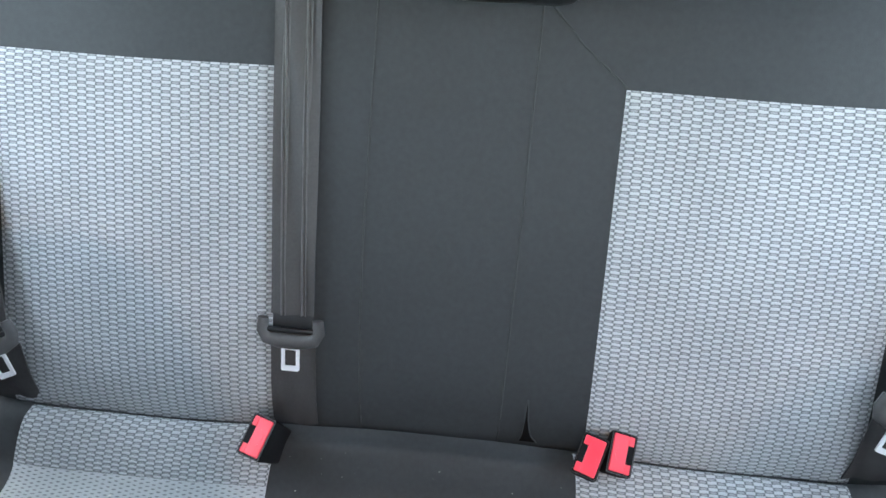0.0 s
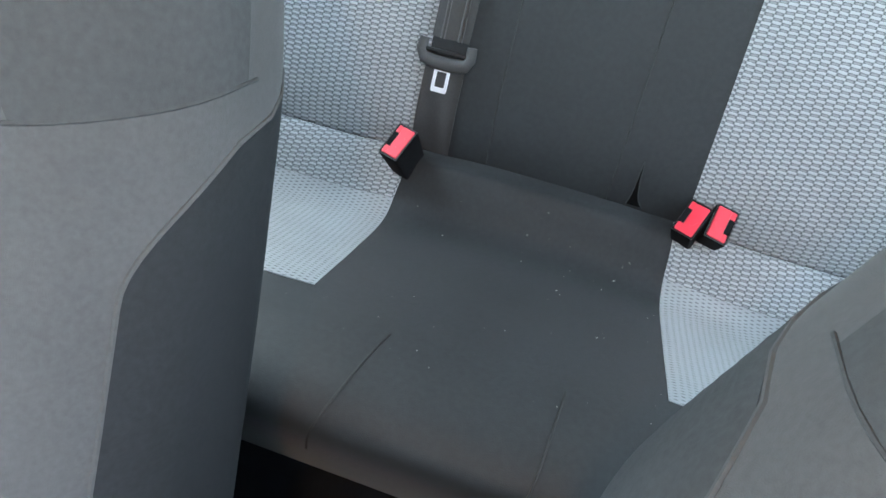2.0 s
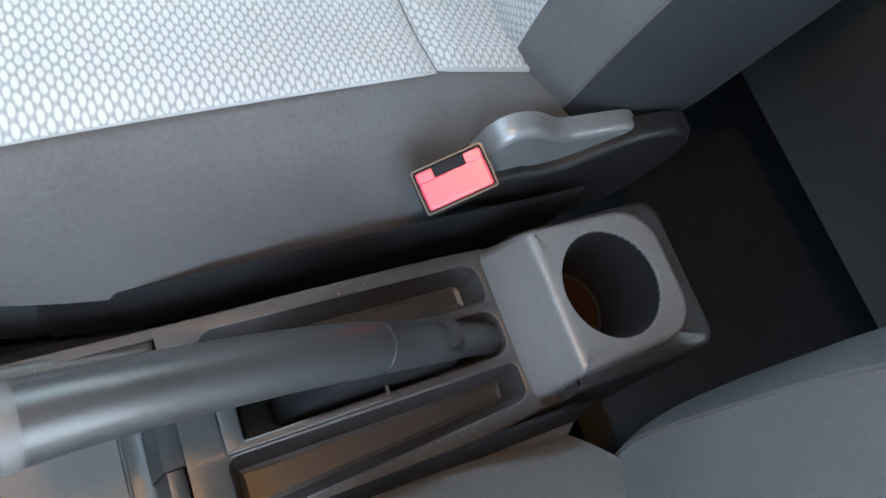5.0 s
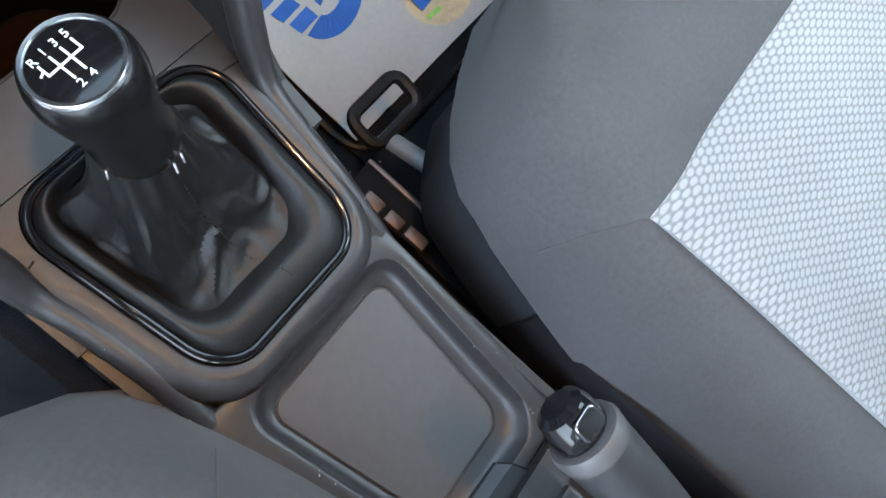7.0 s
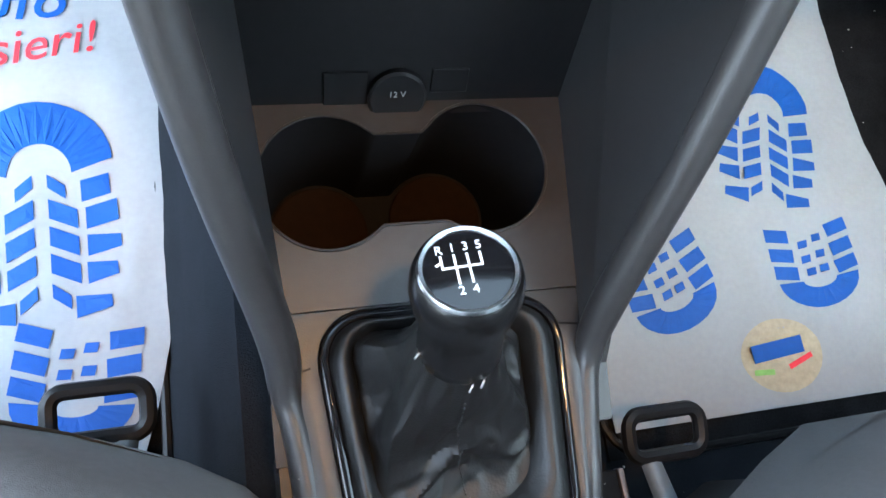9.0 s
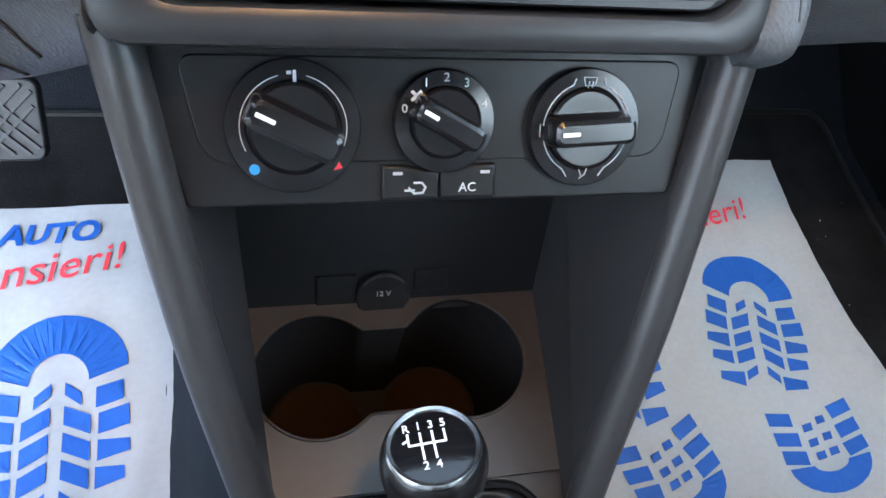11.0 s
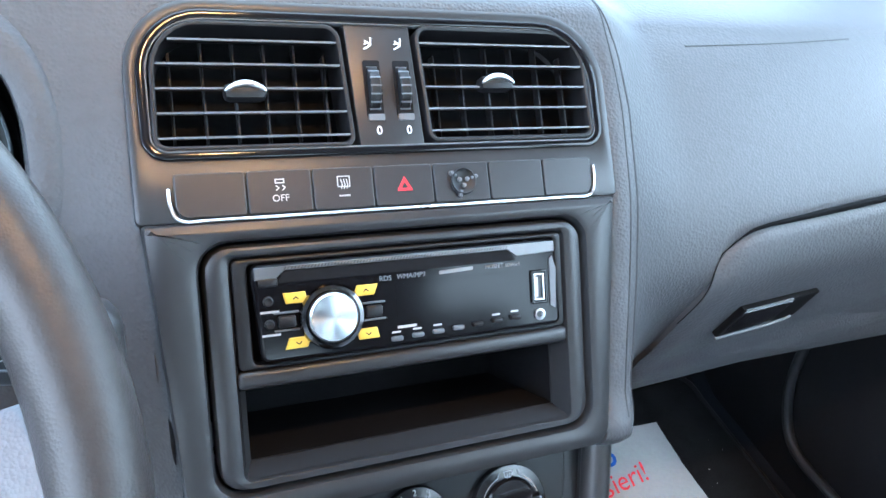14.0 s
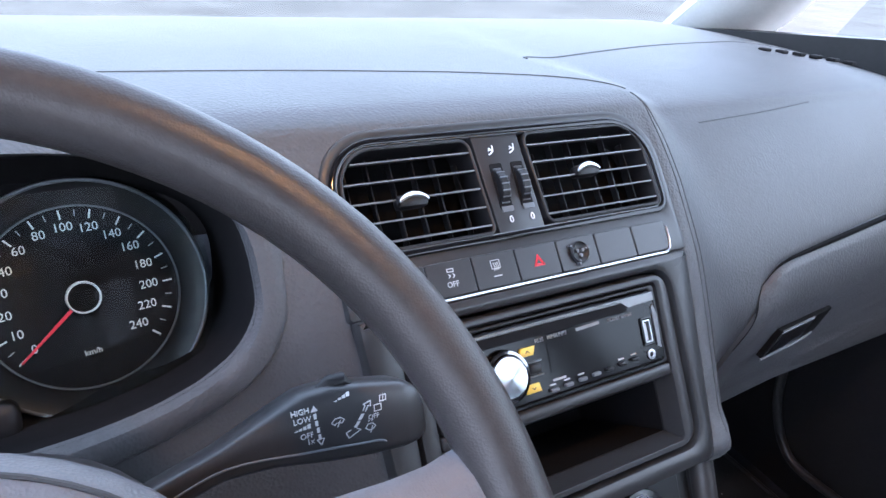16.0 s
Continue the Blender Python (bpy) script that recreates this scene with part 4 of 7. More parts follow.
for pts, r_ in (([(-0.230, 0.478), (-0.172, 0.450), (-0.162, 0.434), (-0.150, 0.417)], 0.0009), ([(-0.300, 0.412), (-0.182, 0.407), (-0.168, 0.406), (-0.160, 0.400)], 0.0008)):
    part("panel_joint", tube([Vector((p.x, left_y(p.x, p.y) - 0.0004, p.y)) for p in spline([(x, z, 0) for x, z in pts], 8)], r_, 6), SEAM_SHADE, dashboard, "dark joint of the lower panel")

# glovebox
glove = thing("glovebox", (0.42, 0.36, 0.47), "dark grey glovebox lid with a recessed pull under the dashboard", "glovebox")
def side_y(z):
    return min((abs(along(SIDE, k / 400).z - z), along(SIDE, k / 400).y) for k in range(170, 380))[1]


def lid(a, b):
    z = 0.392 + 0.164 * b
    x = 0.193 + 0.028 * b ** 1.6 + 0.40 * a
    drop = 0.016 * max(0.0, 1 - a / 0.07) ** 2 * b ** 5
    return Vector((x, side_y(z) - 0.003 + 0.05 * smooth01(0.58, 0.75, x), z + 0.052 * a * b + 0.030 * a * (1 - b) - drop))


lidp = part("lid", sheet(lid, 40, 36, 0.004, 0.016, 0.003), DASH, glove)
gap_line = [lid(0.0, 0.60 + 0.36 * k / 8) + Vector((-0.0015, -0.001, 0.0)) for k in range(8)] + [lid(0.010 * k, 1.0) + Vector((0, -0.002, 0.0030)) for k in range(5)] + [lid(0.05 + 0.03 * k, 1.0) + Vector((0, -0.002, 0.0030)) for k in range(33)]
# the gap's shade is a near-black rod laid over the lid
part("lid_gap_shade", tube(gap_line, [0.0004 + 0.0020 * smooth01(8, 20, k) for k in range(len(gap_line))], 8), VOID, glove, "near-black rod for the shaded gap over the lid")
# thin dark rod painting the shading along the lid's lower left edge
part("lid_shade_line", tube([lid(0.0, 0.42 - 0.36 * k / 8) + Vector((-0.001, -0.002, 0.0)) for k in range(9)], [0.0006 * (1 - k / 9) + 0.0002 for k in range(9)], 6), SEAM_SHADE, glove)
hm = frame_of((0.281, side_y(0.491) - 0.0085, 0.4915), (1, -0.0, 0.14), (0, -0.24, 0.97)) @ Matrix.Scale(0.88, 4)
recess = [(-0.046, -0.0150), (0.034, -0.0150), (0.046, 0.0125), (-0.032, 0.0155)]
# flat near-black plate painting the recess's shade
part("recess_shade", plate(recess, -0.004, 0.0016, hm, 0.001), VOID, lidp, "near-black plate for the shade in the recessed pull")
part("pull_flap", plate([(-0.043, -0.0125), (0.008, -0.0130), (0.020, 0.0100), (-0.031, 0.0130)], 0.001, 0.0026, hm, 0.0012), KNOB, lidp, "satin black latch flap")
part("pull_edge", tube([hm @ Vector(p) for p in ((-0.047, -0.0158, 0.0020), (0.0, -0.0162, 0.0024), (0.022, -0.0160, 0.0020), (0.029, -0.0135, 0.0018))], 0.0013, 6), SLATE, lidp, "pale grey lower edge")
part("pull_edge", tube([hm @ Vector(p) for p in ((-0.030, 0.0150, 0.0018), (0.0, 0.0140, 0.0020), (0.018, 0.0128, 0.0018))], 0.0009, 6), SLATE, lidp, "pale grey upper edge")

# ---- the centre stack ----
FR = frame_of((0, 0.303, 0.530), (1, 0, 0), (0, 0.49, 0.8717))
FV = frame_of((0, 0.344, 0.594), (1, 0, 0), (0, 0.6, 0.8))
FH = frame_of((0, 0.260, 0.407), (1, 0, 0), (0, 0.573, 0.82))


def quad(xl0, xr0, y0, xl1, xr1, y1, r, n=5):
    """A rounded outline whose sides lean: lower and upper ends."""
    out = []
    base = rrect(min(xl0, xl1), max(xr0, xr1), y0, y1, r, n)
    xa, xb = min(xl0, xl1), max(xr0, xr1)
    for x, y in base:
        t = (y - y0) / (y1 - y0)
        lo, hi = xl0 + (xl1 - xl0) * t, xr0 + (xr1 - xr0) * t
        out.append((lo + (x - xa) / (xb - xa) * (hi - lo), y))
    return out


stack = thing("centre_stack", (0, 0.40, 0.45), "charcoal plastic centre stack around radio, vents and heater controls", "centre console")
BEZ = rrect(-0.104, 0.103, -0.060, 0.0605, 0.014)
part("radio_surround", ring_plate(quad(-0.117, 0.114, -0.0735, -0.1265, 0.1245, 0.0705, (0.012, 0.012, 0.002, 0.002)), BEZ, -0.055, 0.0, FR, 0.004), STACK, stack, "charcoal surround plate")
inner = part("radio_frame", ring_plate(shrink(BEZ, 0.0018), rrect(-0.090, 0.089, -0.0530, 0.0525, 0.003), -0.02, -0.0015, FR, 0.004), STACK, stack, "charcoal inner frame")
part("frame_bar", box(0.180, 0.0085, 0.020, FR @ at(-0.0005, -0.0055, -0.0115), 0.0025, 3), STACK, stack)


def open_box(x0, x1, y0, y1, depth, m, wall=0.003, drop=0.0):
    """Five thin walls of a box that is open to the front."""
    inn = [(x0, y0), (x1, y0), (x1, y1), (x0, y1)]
    out = [(x0 - wall, y0 - wall), (x1 + wall, y0 - wall), (x1 + wall, y1 + wall), (x0 - wall, y1 + wall)]
    return loft([[(x, y, -depth) for x, y in inn], [(x, y, -0.001) for x, y in inn], [(x, y, -0.001) for x, y in out], [(x, y, -depth - wall) for x, y in out]], m)


POCKET_IN = [(-0.0862, -0.0482), (0.0852, -0.0482), (0.0852, -0.0118), (-0.0862, -0.0118)]
POCKET_OUT = [(-0.0900, -0.0530), (0.0890, -0.0530), (0.0890, -0.0100), (-0.0900, -0.0100)]
part("pocket_lip", loft([[(x, y, -0.004) for x, y in POCKET_OUT], [(x, y, -0.0155) for x, y in POCKET_IN], [(x, y, -0.0175) for x, y in POCKET_IN], [(x, y, -0.0175) for x, y in shrink(POCKET_OUT, -0.002)]], FR, cap0=False, cap1=False), STACK, stack, "slanting lip of the pocket", smooth=False)
part("pocket_box", open_box(-0.0862, 0.0852, -0.0482, -0.0118, 0.085, FR @ at(0, 0, -0.0160)), MATT, stack, "black storage pocket under the radio", smooth=False)

for off, r_ in ((-0.0045, 0.0006), (0.0015, 0.0008)):
    part("rim_seam", tube([dash(rim_x(t) + off * smooth01(0.30, 0.42, t), t) + Vector((0, 0.0002, 0)) for t in [0.315 + 0.45 * k / 60 for k in range(61)]], r_, 6), SEAM_SHADE, dashboard, "dark seam of the padded rim")
# vent panel with its button row
VO = rrect(-0.122, 0.121, 0.0245, 0.0935, (0.010, 0.010, 0.034, 0.030), 8)
part("vent_panel", ring_plate(rrect(-0.1285, 0.1285, -0.0055, 0.1005, (0.003, 0.003, 0.040, 0.036), 8), VO, -0.03, 0.0, FV, 0.002), STACK, stack, "charcoal vent panel")
part("vent_trim", ring_plate(shrink(VO, -0.0012), shrink(VO, 0.0030), -0.004, 0.0016, FV, 0.0012), GLOSS, stack, "gloss black trim line")
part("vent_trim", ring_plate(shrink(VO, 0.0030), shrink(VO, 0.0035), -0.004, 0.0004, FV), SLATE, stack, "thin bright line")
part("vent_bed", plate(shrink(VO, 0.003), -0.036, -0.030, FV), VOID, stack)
DIV = [(-0.0215, 0.0275), (0.0130, 0.0275), (0.0105, 0.0900), (-0.0245, 0.0900)]
divider = part("vent_divider", plate(DIV, -0.025, -0.0005, FV, 0.0008), STACK, stack, "charcoal strip with two vent wheels")
for x0, x1 in ((-0.0135, -0.0095), (0.0025, 0.0065)):
    xa, xb = x0, x1
    m = FV @ at((xa + xb) / 2 - 0.0005, 0.057, -0.0075) @ Matrix.Rotation(radians(90), 4, "Y")
    wheel_bm = lathe([(0.0001, -0.0028), (0.0125, -0.0028), (0.0132, -0.0022), (0.0132, 0.0022), (0.0125, 0.0028), (0.0001, 0.0028)], 40, m)
    w = part("vent_wheel", wheel_bm, BLACK, divider, "black ribbed thumb wheel")
    bm = bmesh.new()
    for k in range(20):
        box(0.0008, 0.0008, 0.0056, m @ Matrix.Rotation(k * math.pi / 10, 4, "Z") @ at(0.0132, 0, 0), bm=bm)
    part("wheel_ribs", bm, SLATE, w)
    part("wheel_window", plate(rrect(xa - 0.003, xb + 0.002, 0.0425, 0.0715, 0.001), -0.001, 0.0, FV), MATT, divider)
    part("wheel_pad", plate(rrect(xa - 0.0025, xb + 0.002, 0.0405, 0.0438, 0.0006), -0.001, 0.0006, FV), SLATE, divider)
    words("0", 0.0062, FV @ at((xa + xb) / 2 + 0.0005, 0.0352, 0.0002), WHITEINK, divider)
    cx = (xa + xb) / 2 - 0.001
    bars([[(cx - 0.0015, 0.0815), (cx + 0.0008, 0.0800)], [(cx - 0.0018, 0.0800), (cx - 0.0002, 0.0808)], [(cx + 0.0016, 0.0830), (cx + 0.0012, 0.0795), (cx - 0.001, 0.0780), (cx - 0.0022, 0.0775)]], 0.0008, FV, WHITEINK, divider)


def vent(x0l, x0h, x1l, x1h, y0, y1, tab, rad, name_group):
    th = thing("air_vent", FV @ Vector(((x0l + x1l) / 2, (y0 + y1) / 2, 0)), "black air vent with crossed slats and a silver tab", "air vent", name_group)
    out = quad(x0l, x1l, y0, x0h, x1h, y1, rad, 6)
    part("vent_frame", ring_plate(out, shrink(out, 0.0026), -0.024, 0.0010, FV, 0.0012), BLACK, th, "black frame")
    inn = shrink(out, 0.0024)
    def span(y):
        xs = []
        for (xa, ya), (xb, yb) in zip(inn, inn[1:] + inn[:1]):
            if (ya - y) * (yb - y) <= 0 and abs(ya - yb) > 1e-9:
                xs.append(xa + (xb - xa) * (y - ya) / (yb - ya))
        return min(xs), max(xs)
    for k in range(5):
        y = y0 + (y1 - y0) * (k + 0.62) / 5.35
        a, b = span(y)
        m = FV @ at((a + b) / 2, y, -0.0045) @ Matrix.Rotation(radians(13), 4, "X")
        slat = part("slat", box(b - a, 0.0011, 0.009, m, 0.0004, 1), BLACK, th)
        # grey strip on the black slat paints its edge highlight
        part("slat_shine", box(b - a, 0.0010, 0.0008, m @ at(0, 0.0002, 0.0046)), SLATE, slat, "pale front edge painting the slat's highlight")
    for k in range(6):
        x = x0l + (x1l - x0l) * (k + 0.7) / 6.4
        ys = [p[1] for p in inn]
        lo, hi = min(ys) + 0.002, max(ys) - (0.010 if k in (0, 5) else 0.002)
        part("fin", box(0.0012, hi - lo, 0.006, FV @ at(x, (lo + hi) / 2, -0.0130), 0.0004, 1), BLACK, th)
    part("tab", tube([FV @ Vector((tab[0] - 0.0095 + 0.019 * i / 12, tab[1] - 0.001 + 0.0038 * (1 - (i / 6 - 1) ** 2), 0.004)) for i in range(13)], [0.0005 + 0.0012 * math.sqrt(max(0, 1 - (i / 6 - 1) ** 2)) for i in range(13)], 10), SATIN, th, "silver adjusting tab")
    part("tab_bed", box(0.020, 0.008, 0.010, FV @ at(tab[0], tab[1] - 0.0005, -0.001), 0.003, 2), BLACK, th)
    return th


vent(-0.1185, -0.1165, -0.0235, -0.0270, 0.0275, 0.0895, (-0.0755, 0.0555), (0.007, 0.006, 0.008, 0.024), "centre vents")
vent(0.0155, 0.0125, 0.1170, 0.1150, 0.0285, 0.0905, (0.0575, 0.0600), (0.006, 0.007, 0.022, 0.008), "centre vents")

EDGE = [-0.1115, -0.0795, -0.0485, -0.0175, 0.0145, 0.0465, 0.0795, 0.1110]
for k, (a, b) in enumerate(zip(EDGE, EDGE[1:])):
    rs = (0.006 if k == 0 else 0.0014, 0.006 if k == 6 else 0.0014, 0.0014, 0.0014)
    btn = thing("dashboard_button", FV @ Vector(((a + b) / 2, 0.007, 0)), ("charcoal blank button cover in the button row", "charcoal traction control button marked OFF", "charcoal heated rear window button", "charcoal hazard button with a red triangle", "charcoal button cover broken open round a round socket", "charcoal blank button cover in the button row", "charcoal blank button cover in the button row")[k], "button", "button row")
    part("cap", plate(rrect(a + 0.0004, b - 0.0004, -0.0035, 0.0170, rs), -0.006, 0.0022, FV, 0.0007), STACK, btn)
    c = (a + b) / 2
    m = FV @ at(0, 0, 0.0022)
    if k == 1:
        words("OFF", 0.0046, m @ at(c, 0.0034), DIMINK, btn)
        bars([[(c - 0.002, 0.0125), (c + 0.002, 0.0125), (c + 0.002, 0.0108), (c - 0.002, 0.0108), (c - 0.002, 0.0125)], [(c - 0.0018, 0.0095), (c - 0.0005, 0.0085), (c - 0.0018, 0.0073)], [(c + 0.0012, 0.0095), (c + 0.0024, 0.0085), (c + 0.0012, 0.0073)]], 0.0005, m, DIMINK, btn)
    if k == 2:
        bars([[(c - 0.003, 0.0075), (c - 0.003, 0.0125), (c + 0.003, 0.0125), (c + 0.003, 0.0075), (c - 0.003, 0.0075)]] + [[(c + d, 0.0065), (c + d + 0.0006, 0.0085), (c + d, 0.0110)] for d in (-0.0014, 0, 0.0014)], 0.00042, m, DIMINK, btn)
        bars([[(c - 0.0025, 0.003), (c + 0.0025, 0.003)]], 0.0008, m, GREYINK, btn)
    if k == 3:
        for r_ in (0.0044, 0.0027):
            tri = [(c + r_ * math.sin(q), 0.0062 + r_ * math.cos(q)) for q in (0, 2.0944, 4.18879, 0)]
            bars([tri], 0.00045, m, REDINK, btn)
    if k == 4:
        s = part("socket", lathe([(0.0001, 0), (0.0066, 0), (0.0072, 0.0018), (0.0066, 0.0026), (0.0048, 0.0014), (0.0001, 0.0012)], 24, m @ at(c, 0.0068)), BLACK, btn, "grey round socket")
        for p in ((-0.0022, 0.001), (0.0022, 0.001), (0, -0.0022)):
            part("socket_pin", lathe([(0.0012, 0), (0.0012, 0.0024), (0.0001, 0.0026)], 10, m @ at(c + p[0], 0.0068 + p[1])), SLATE, s)
        for a2 in (0.3, 2.5, 4.4):
            part("broken_edge", box(0.004, 0.0022, 0.003, m @ at(c + 0.0068 * math.cos(a2), 0.0068 + 0.0068 * math.sin(a2), 0.0008) @ Matrix.Rotation(a2, 4, "Z"), 0.0006, 1), SLATE, s)
line = [FV @ Vector(p) for p in spline([(-0.1135, 0.0105, 0.001), (-0.1130, 0.0020, 0.001), (-0.1085, -0.0045, 0.001), (-0.09, -0.0048, 0.001), (0.0, -0.0048, 0.001), (0.09, -0.0048, 0.001), (0.1080, -0.0045, 0.001), (0.1125, 0.0020, 0.001), (0.1130, 0.0125, 0.001)], 6)]
part("chrome_strip", tube(line, 0.0008, 8), SATIN, stack, "thin bright strip under the buttons")

# ---- the radio ----
radio = thing("car_radio", FR @ Vector((0, 0.025, -0.03)), "black single-slot car radio with yellow buttons and a silver knob", "car radio")
R = FR @ at(0, 0, -0.004)
part("chassis", box(0.176, 0.051, 0.09, R @ at(-0.0005, 0.0255, -0.055)), MATT, radio)
part("trim_ring", ring_plate(rrect(-0.0895, 0.0885, -0.001, 0.052, 0.003), rrect(-0.0825, 0.0835, 0.0015, 0.0495, 0.003), -0.006, 0.001, R, 0.0015), BLACK, radio, "black mounting ring")
FACE = quad(-0.0790, 0.0835, 0.0020, -0.0815, 0.0820, 0.0490, (0.004, 0.004, 0.004, 0.004))
face = part("face", plate(FACE, -0.004, 0.0055, R, 0.002), SCREEN, radio, "glossy black face")
Q = R @ at(0, 0, 0.0056)
part("top_bar", plate([(-0.0800, 0.0420), (-0.0700, 0.0425), (-0.0660, 0.0458), (0.0520, 0.0455), (0.0570, 0.0415), (0.0805, 0.0425), (0.0802, 0.0480), (-0.0798, 0.0478)], 0, 0.0012, Q, 0.0004), BARSILVER, face, "patterned dark silver bar")
bars([[(-0.0660 + 0.0016 * k, 0.0461), (-0.0652 + 0.0016 * k, 0.0474)] for k in range(74)], 0.0004, Q @ at(0, 0, 0.0011), BLACK, face, "bar_pattern", 0.0002)
part("disc_slot", plate([(-0.0700, 0.0398), (0.0570, 0.0394), (0.0522, 0.0452), (-0.0662, 0.0455)], 0.0001, 0.0005, Q), MATT, face, "dark disc slot")
part("eject_button", box(0.009, 0.004, 0.002, Q @ at(-0.074, 0.0405, 0.0008), 0.0008), BLACK, face)
part("display", plate(rrect(-0.0115, 0.0585, 0.0155, 0.0335, 0.0008), 0, 0.0004, Q), SCREEN, face, "unlit black display")
KX, KY = -0.0450, 0.0215
part("knob_ring", lathe([(0.0156, 0), (0.0160, 0.0022), (0.0152, 0.0042), (0.0134, 0.0046), (0.0122, 0.003)], 48, Q @ at(KX, KY)), SMOKE, face, "chrome ring")
kn = part("knob", lathe([(0.0119, 0), (0.0119, 0.0062), (0.0112, 0.0070), (0.0001, 0.0071)], 48, Q @ at(KX, KY)), SATIN, face, "brushed silver rotary knob")


def turned_disc(r, z, m, n=72):
    """A lathe-turned face whose grain runs round it."""
    bm = bmesh.new()
    layer = bm.loops.layers.uv.new("cloth")
    rs = [r * k / 6 for k in range(7)]
    rs[0] = r * 0.01
    for a, b in zip(rs, rs[1:]):
        for i in range(n):
            p = [(q, 2 * math.pi * (i + d) / n) for q, d in ((a, 0), (b, 0), (b, 1), (a, 1))]
            f = bm.faces.new([bm.verts.new(m @ Vector((q * math.cos(t), q * math.sin(t), z + 0.0008 * (1 - q / r)))) for q, t in p])
            for lp, (q, t) in zip(f.loops, p):
                lp[layer].uv = (t, q * 50)
    bmesh.ops.remove_doubles(bm, verts=bm.verts, dist=1e-7)
    return bm


part("knob_face", turned_disc(0.0111, 0.0073, Q @ at(KX, KY)), BRUSHED, kn, "lathe-turned bright face")
for sx, sy in ((-1, 1), (1, 1), (-1, -1), (1, -1)):
    cx, cy = KX + 0.0005 + sx * 0.0172, KY + sy * 0.0108
    b_ = part("yellow_button", plate([(cx - 0.0055 - sx * sy * 0.0008, cy - 0.0026), (cx + 0.0050 - sx * sy * 0.0008, cy - 0.0026), (cx + 0.0055 + sx * sy * 0.0008, cy + 0.0026), (cx - 0.0050 + sx * sy * 0.0008, cy + 0.0026)], 0, 0.0016, Q, 0.0006), YELLOW, face, "yellow button")
    bars([[(cx - 0.0012, cy - sy * 0.0005), (cx, cy + sy * 0.0006), (cx + 0.0012, cy - sy * 0.0005)]], 0.0005, Q @ at(0, 0, 0.0016), BLACK, b_)
for sx in (-1, 1):
    part("side_button", box(0.0085, 0.0058, 0.003, Q @ at(KX + sx * 0.0215, KY, 0.001), 0.0012), BLACK, face)
    for dy in (0.0042, -0.0042):
        part("button_line", box(0.012, 0.0010, 0.0012, Q @ at(KX + sx * 0.0215, KY + dy, 0.0004), 0.0003, 1), SLATE, face, "silver line")
for y in (0.0318, 0.0208):
    part("round_button", lathe([(0.0024, 0), (0.0024, 0.0012), (0.0018, 0.0016), (0.0001, 0.0013)], 18, Q @ at(-0.0745, y)), BLACK, face)
    bars([[(-0.0780, y - 0.0052), (-0.0700, y - 0.0052)]], 0.0010, Q, GREYINK, face)
for k in range(7):
    x = -0.0125 + 0.0112 * k
    y = 0.0062 + 0.00045 * k
    part("preset_button", box(0.0064, 0.0024, 0.0026, Q @ at(x, y, 0.001), 0.0009), SLATE if k < 4 else BLACK, face, "small preset button")
    if k in (0, 1, 2, 5, 6):
        bars([[(x - 0.002, y + 0.0031), (x + 0.002, y + 0.0031)]], 0.0009, Q, GREYINK, face)
bars([[(-0.0112, 0.0116), (-0.0020, 0.0116)]], 0.0013, Q, GREYINK, face)
words("RDS", 0.0036, Q @ at(-0.0165, 0.0368, 0.0002), FADEDINK, face)
words("WMA/MP3", 0.0034, Q @ at(-0.0030, 0.0370, 0.0002), FADEDINK, face, shear=0.2)
bars([[(0.0130, 0.0370), (0.0310, 0.0376)]], 0.0019, Q, FADEDINK, face, "maker_badge")
words("MOSFET 50Wx4", 0.0030, Q @ at(0.0490, 0.0372, 0.0002), FADEDINK, face)
usb = part("usb_bezel", ring_plate(rrect(0.0652, 0.0752, 0.0145, 0.0330, 0.001), rrect(0.0668, 0.0736, 0.0160, 0.0315, 0.0006), -0.001, 0.0012, Q, 0.0004), GLOSS, face)
part("usb_socket", ring_plate(rrect(0.0672, 0.0732, 0.0165, 0.0310, 0.0004), rrect(0.0680, 0.0724, 0.0173, 0.0302, 0.0003), -0.001, 0.0010, Q), STEEL, usb, "metal usb socket")
part("usb_core", plate(rrect(0.0684, 0.0697, 0.0182, 0.0290, 0.0002), 0, 0.0006, Q), GREYINK, usb)
part("silver_edge", plate([(0.0770, 0.0130), (0.0800, 0.0110), (0.0812, 0.0330), (0.0790, 0.0400), (0.0772, 0.0380)], 0, 0.0007, Q), SLATE, face, "grey flash beside the socket")
part("aux_socket", lathe([(0.0032, 0), (0.0032, 0.0010), (0.0022, 0.0012), (0.0016, 0.0002)], 20, Q @ at(0.0700, 0.0086)), STEEL, face, "round aux socket")

# ---- heater controls ----
heater = thing("heater_control_unit", FH @ Vector((0, 0.02, -0.01)), "black heater control panel with three round rotary knobs", "heater controls")
HO = quad(-0.0965, 0.1005, -0.0065, -0.1085, 0.1120, 0.0560, (0.002,) * 4)
panel = part("panel", plate(HO, -0.02, 0.0, FH, 0.001), HEATER, heater)
part("panel_step", plate(quad(-0.0895, 0.0935, 0.0100, -0.0965, 0.0990, 0.0490, (0.010, 0.010, 0.006, 0.006)), -0.002, 0.0011, FH, 0.0008), HEATER, panel)


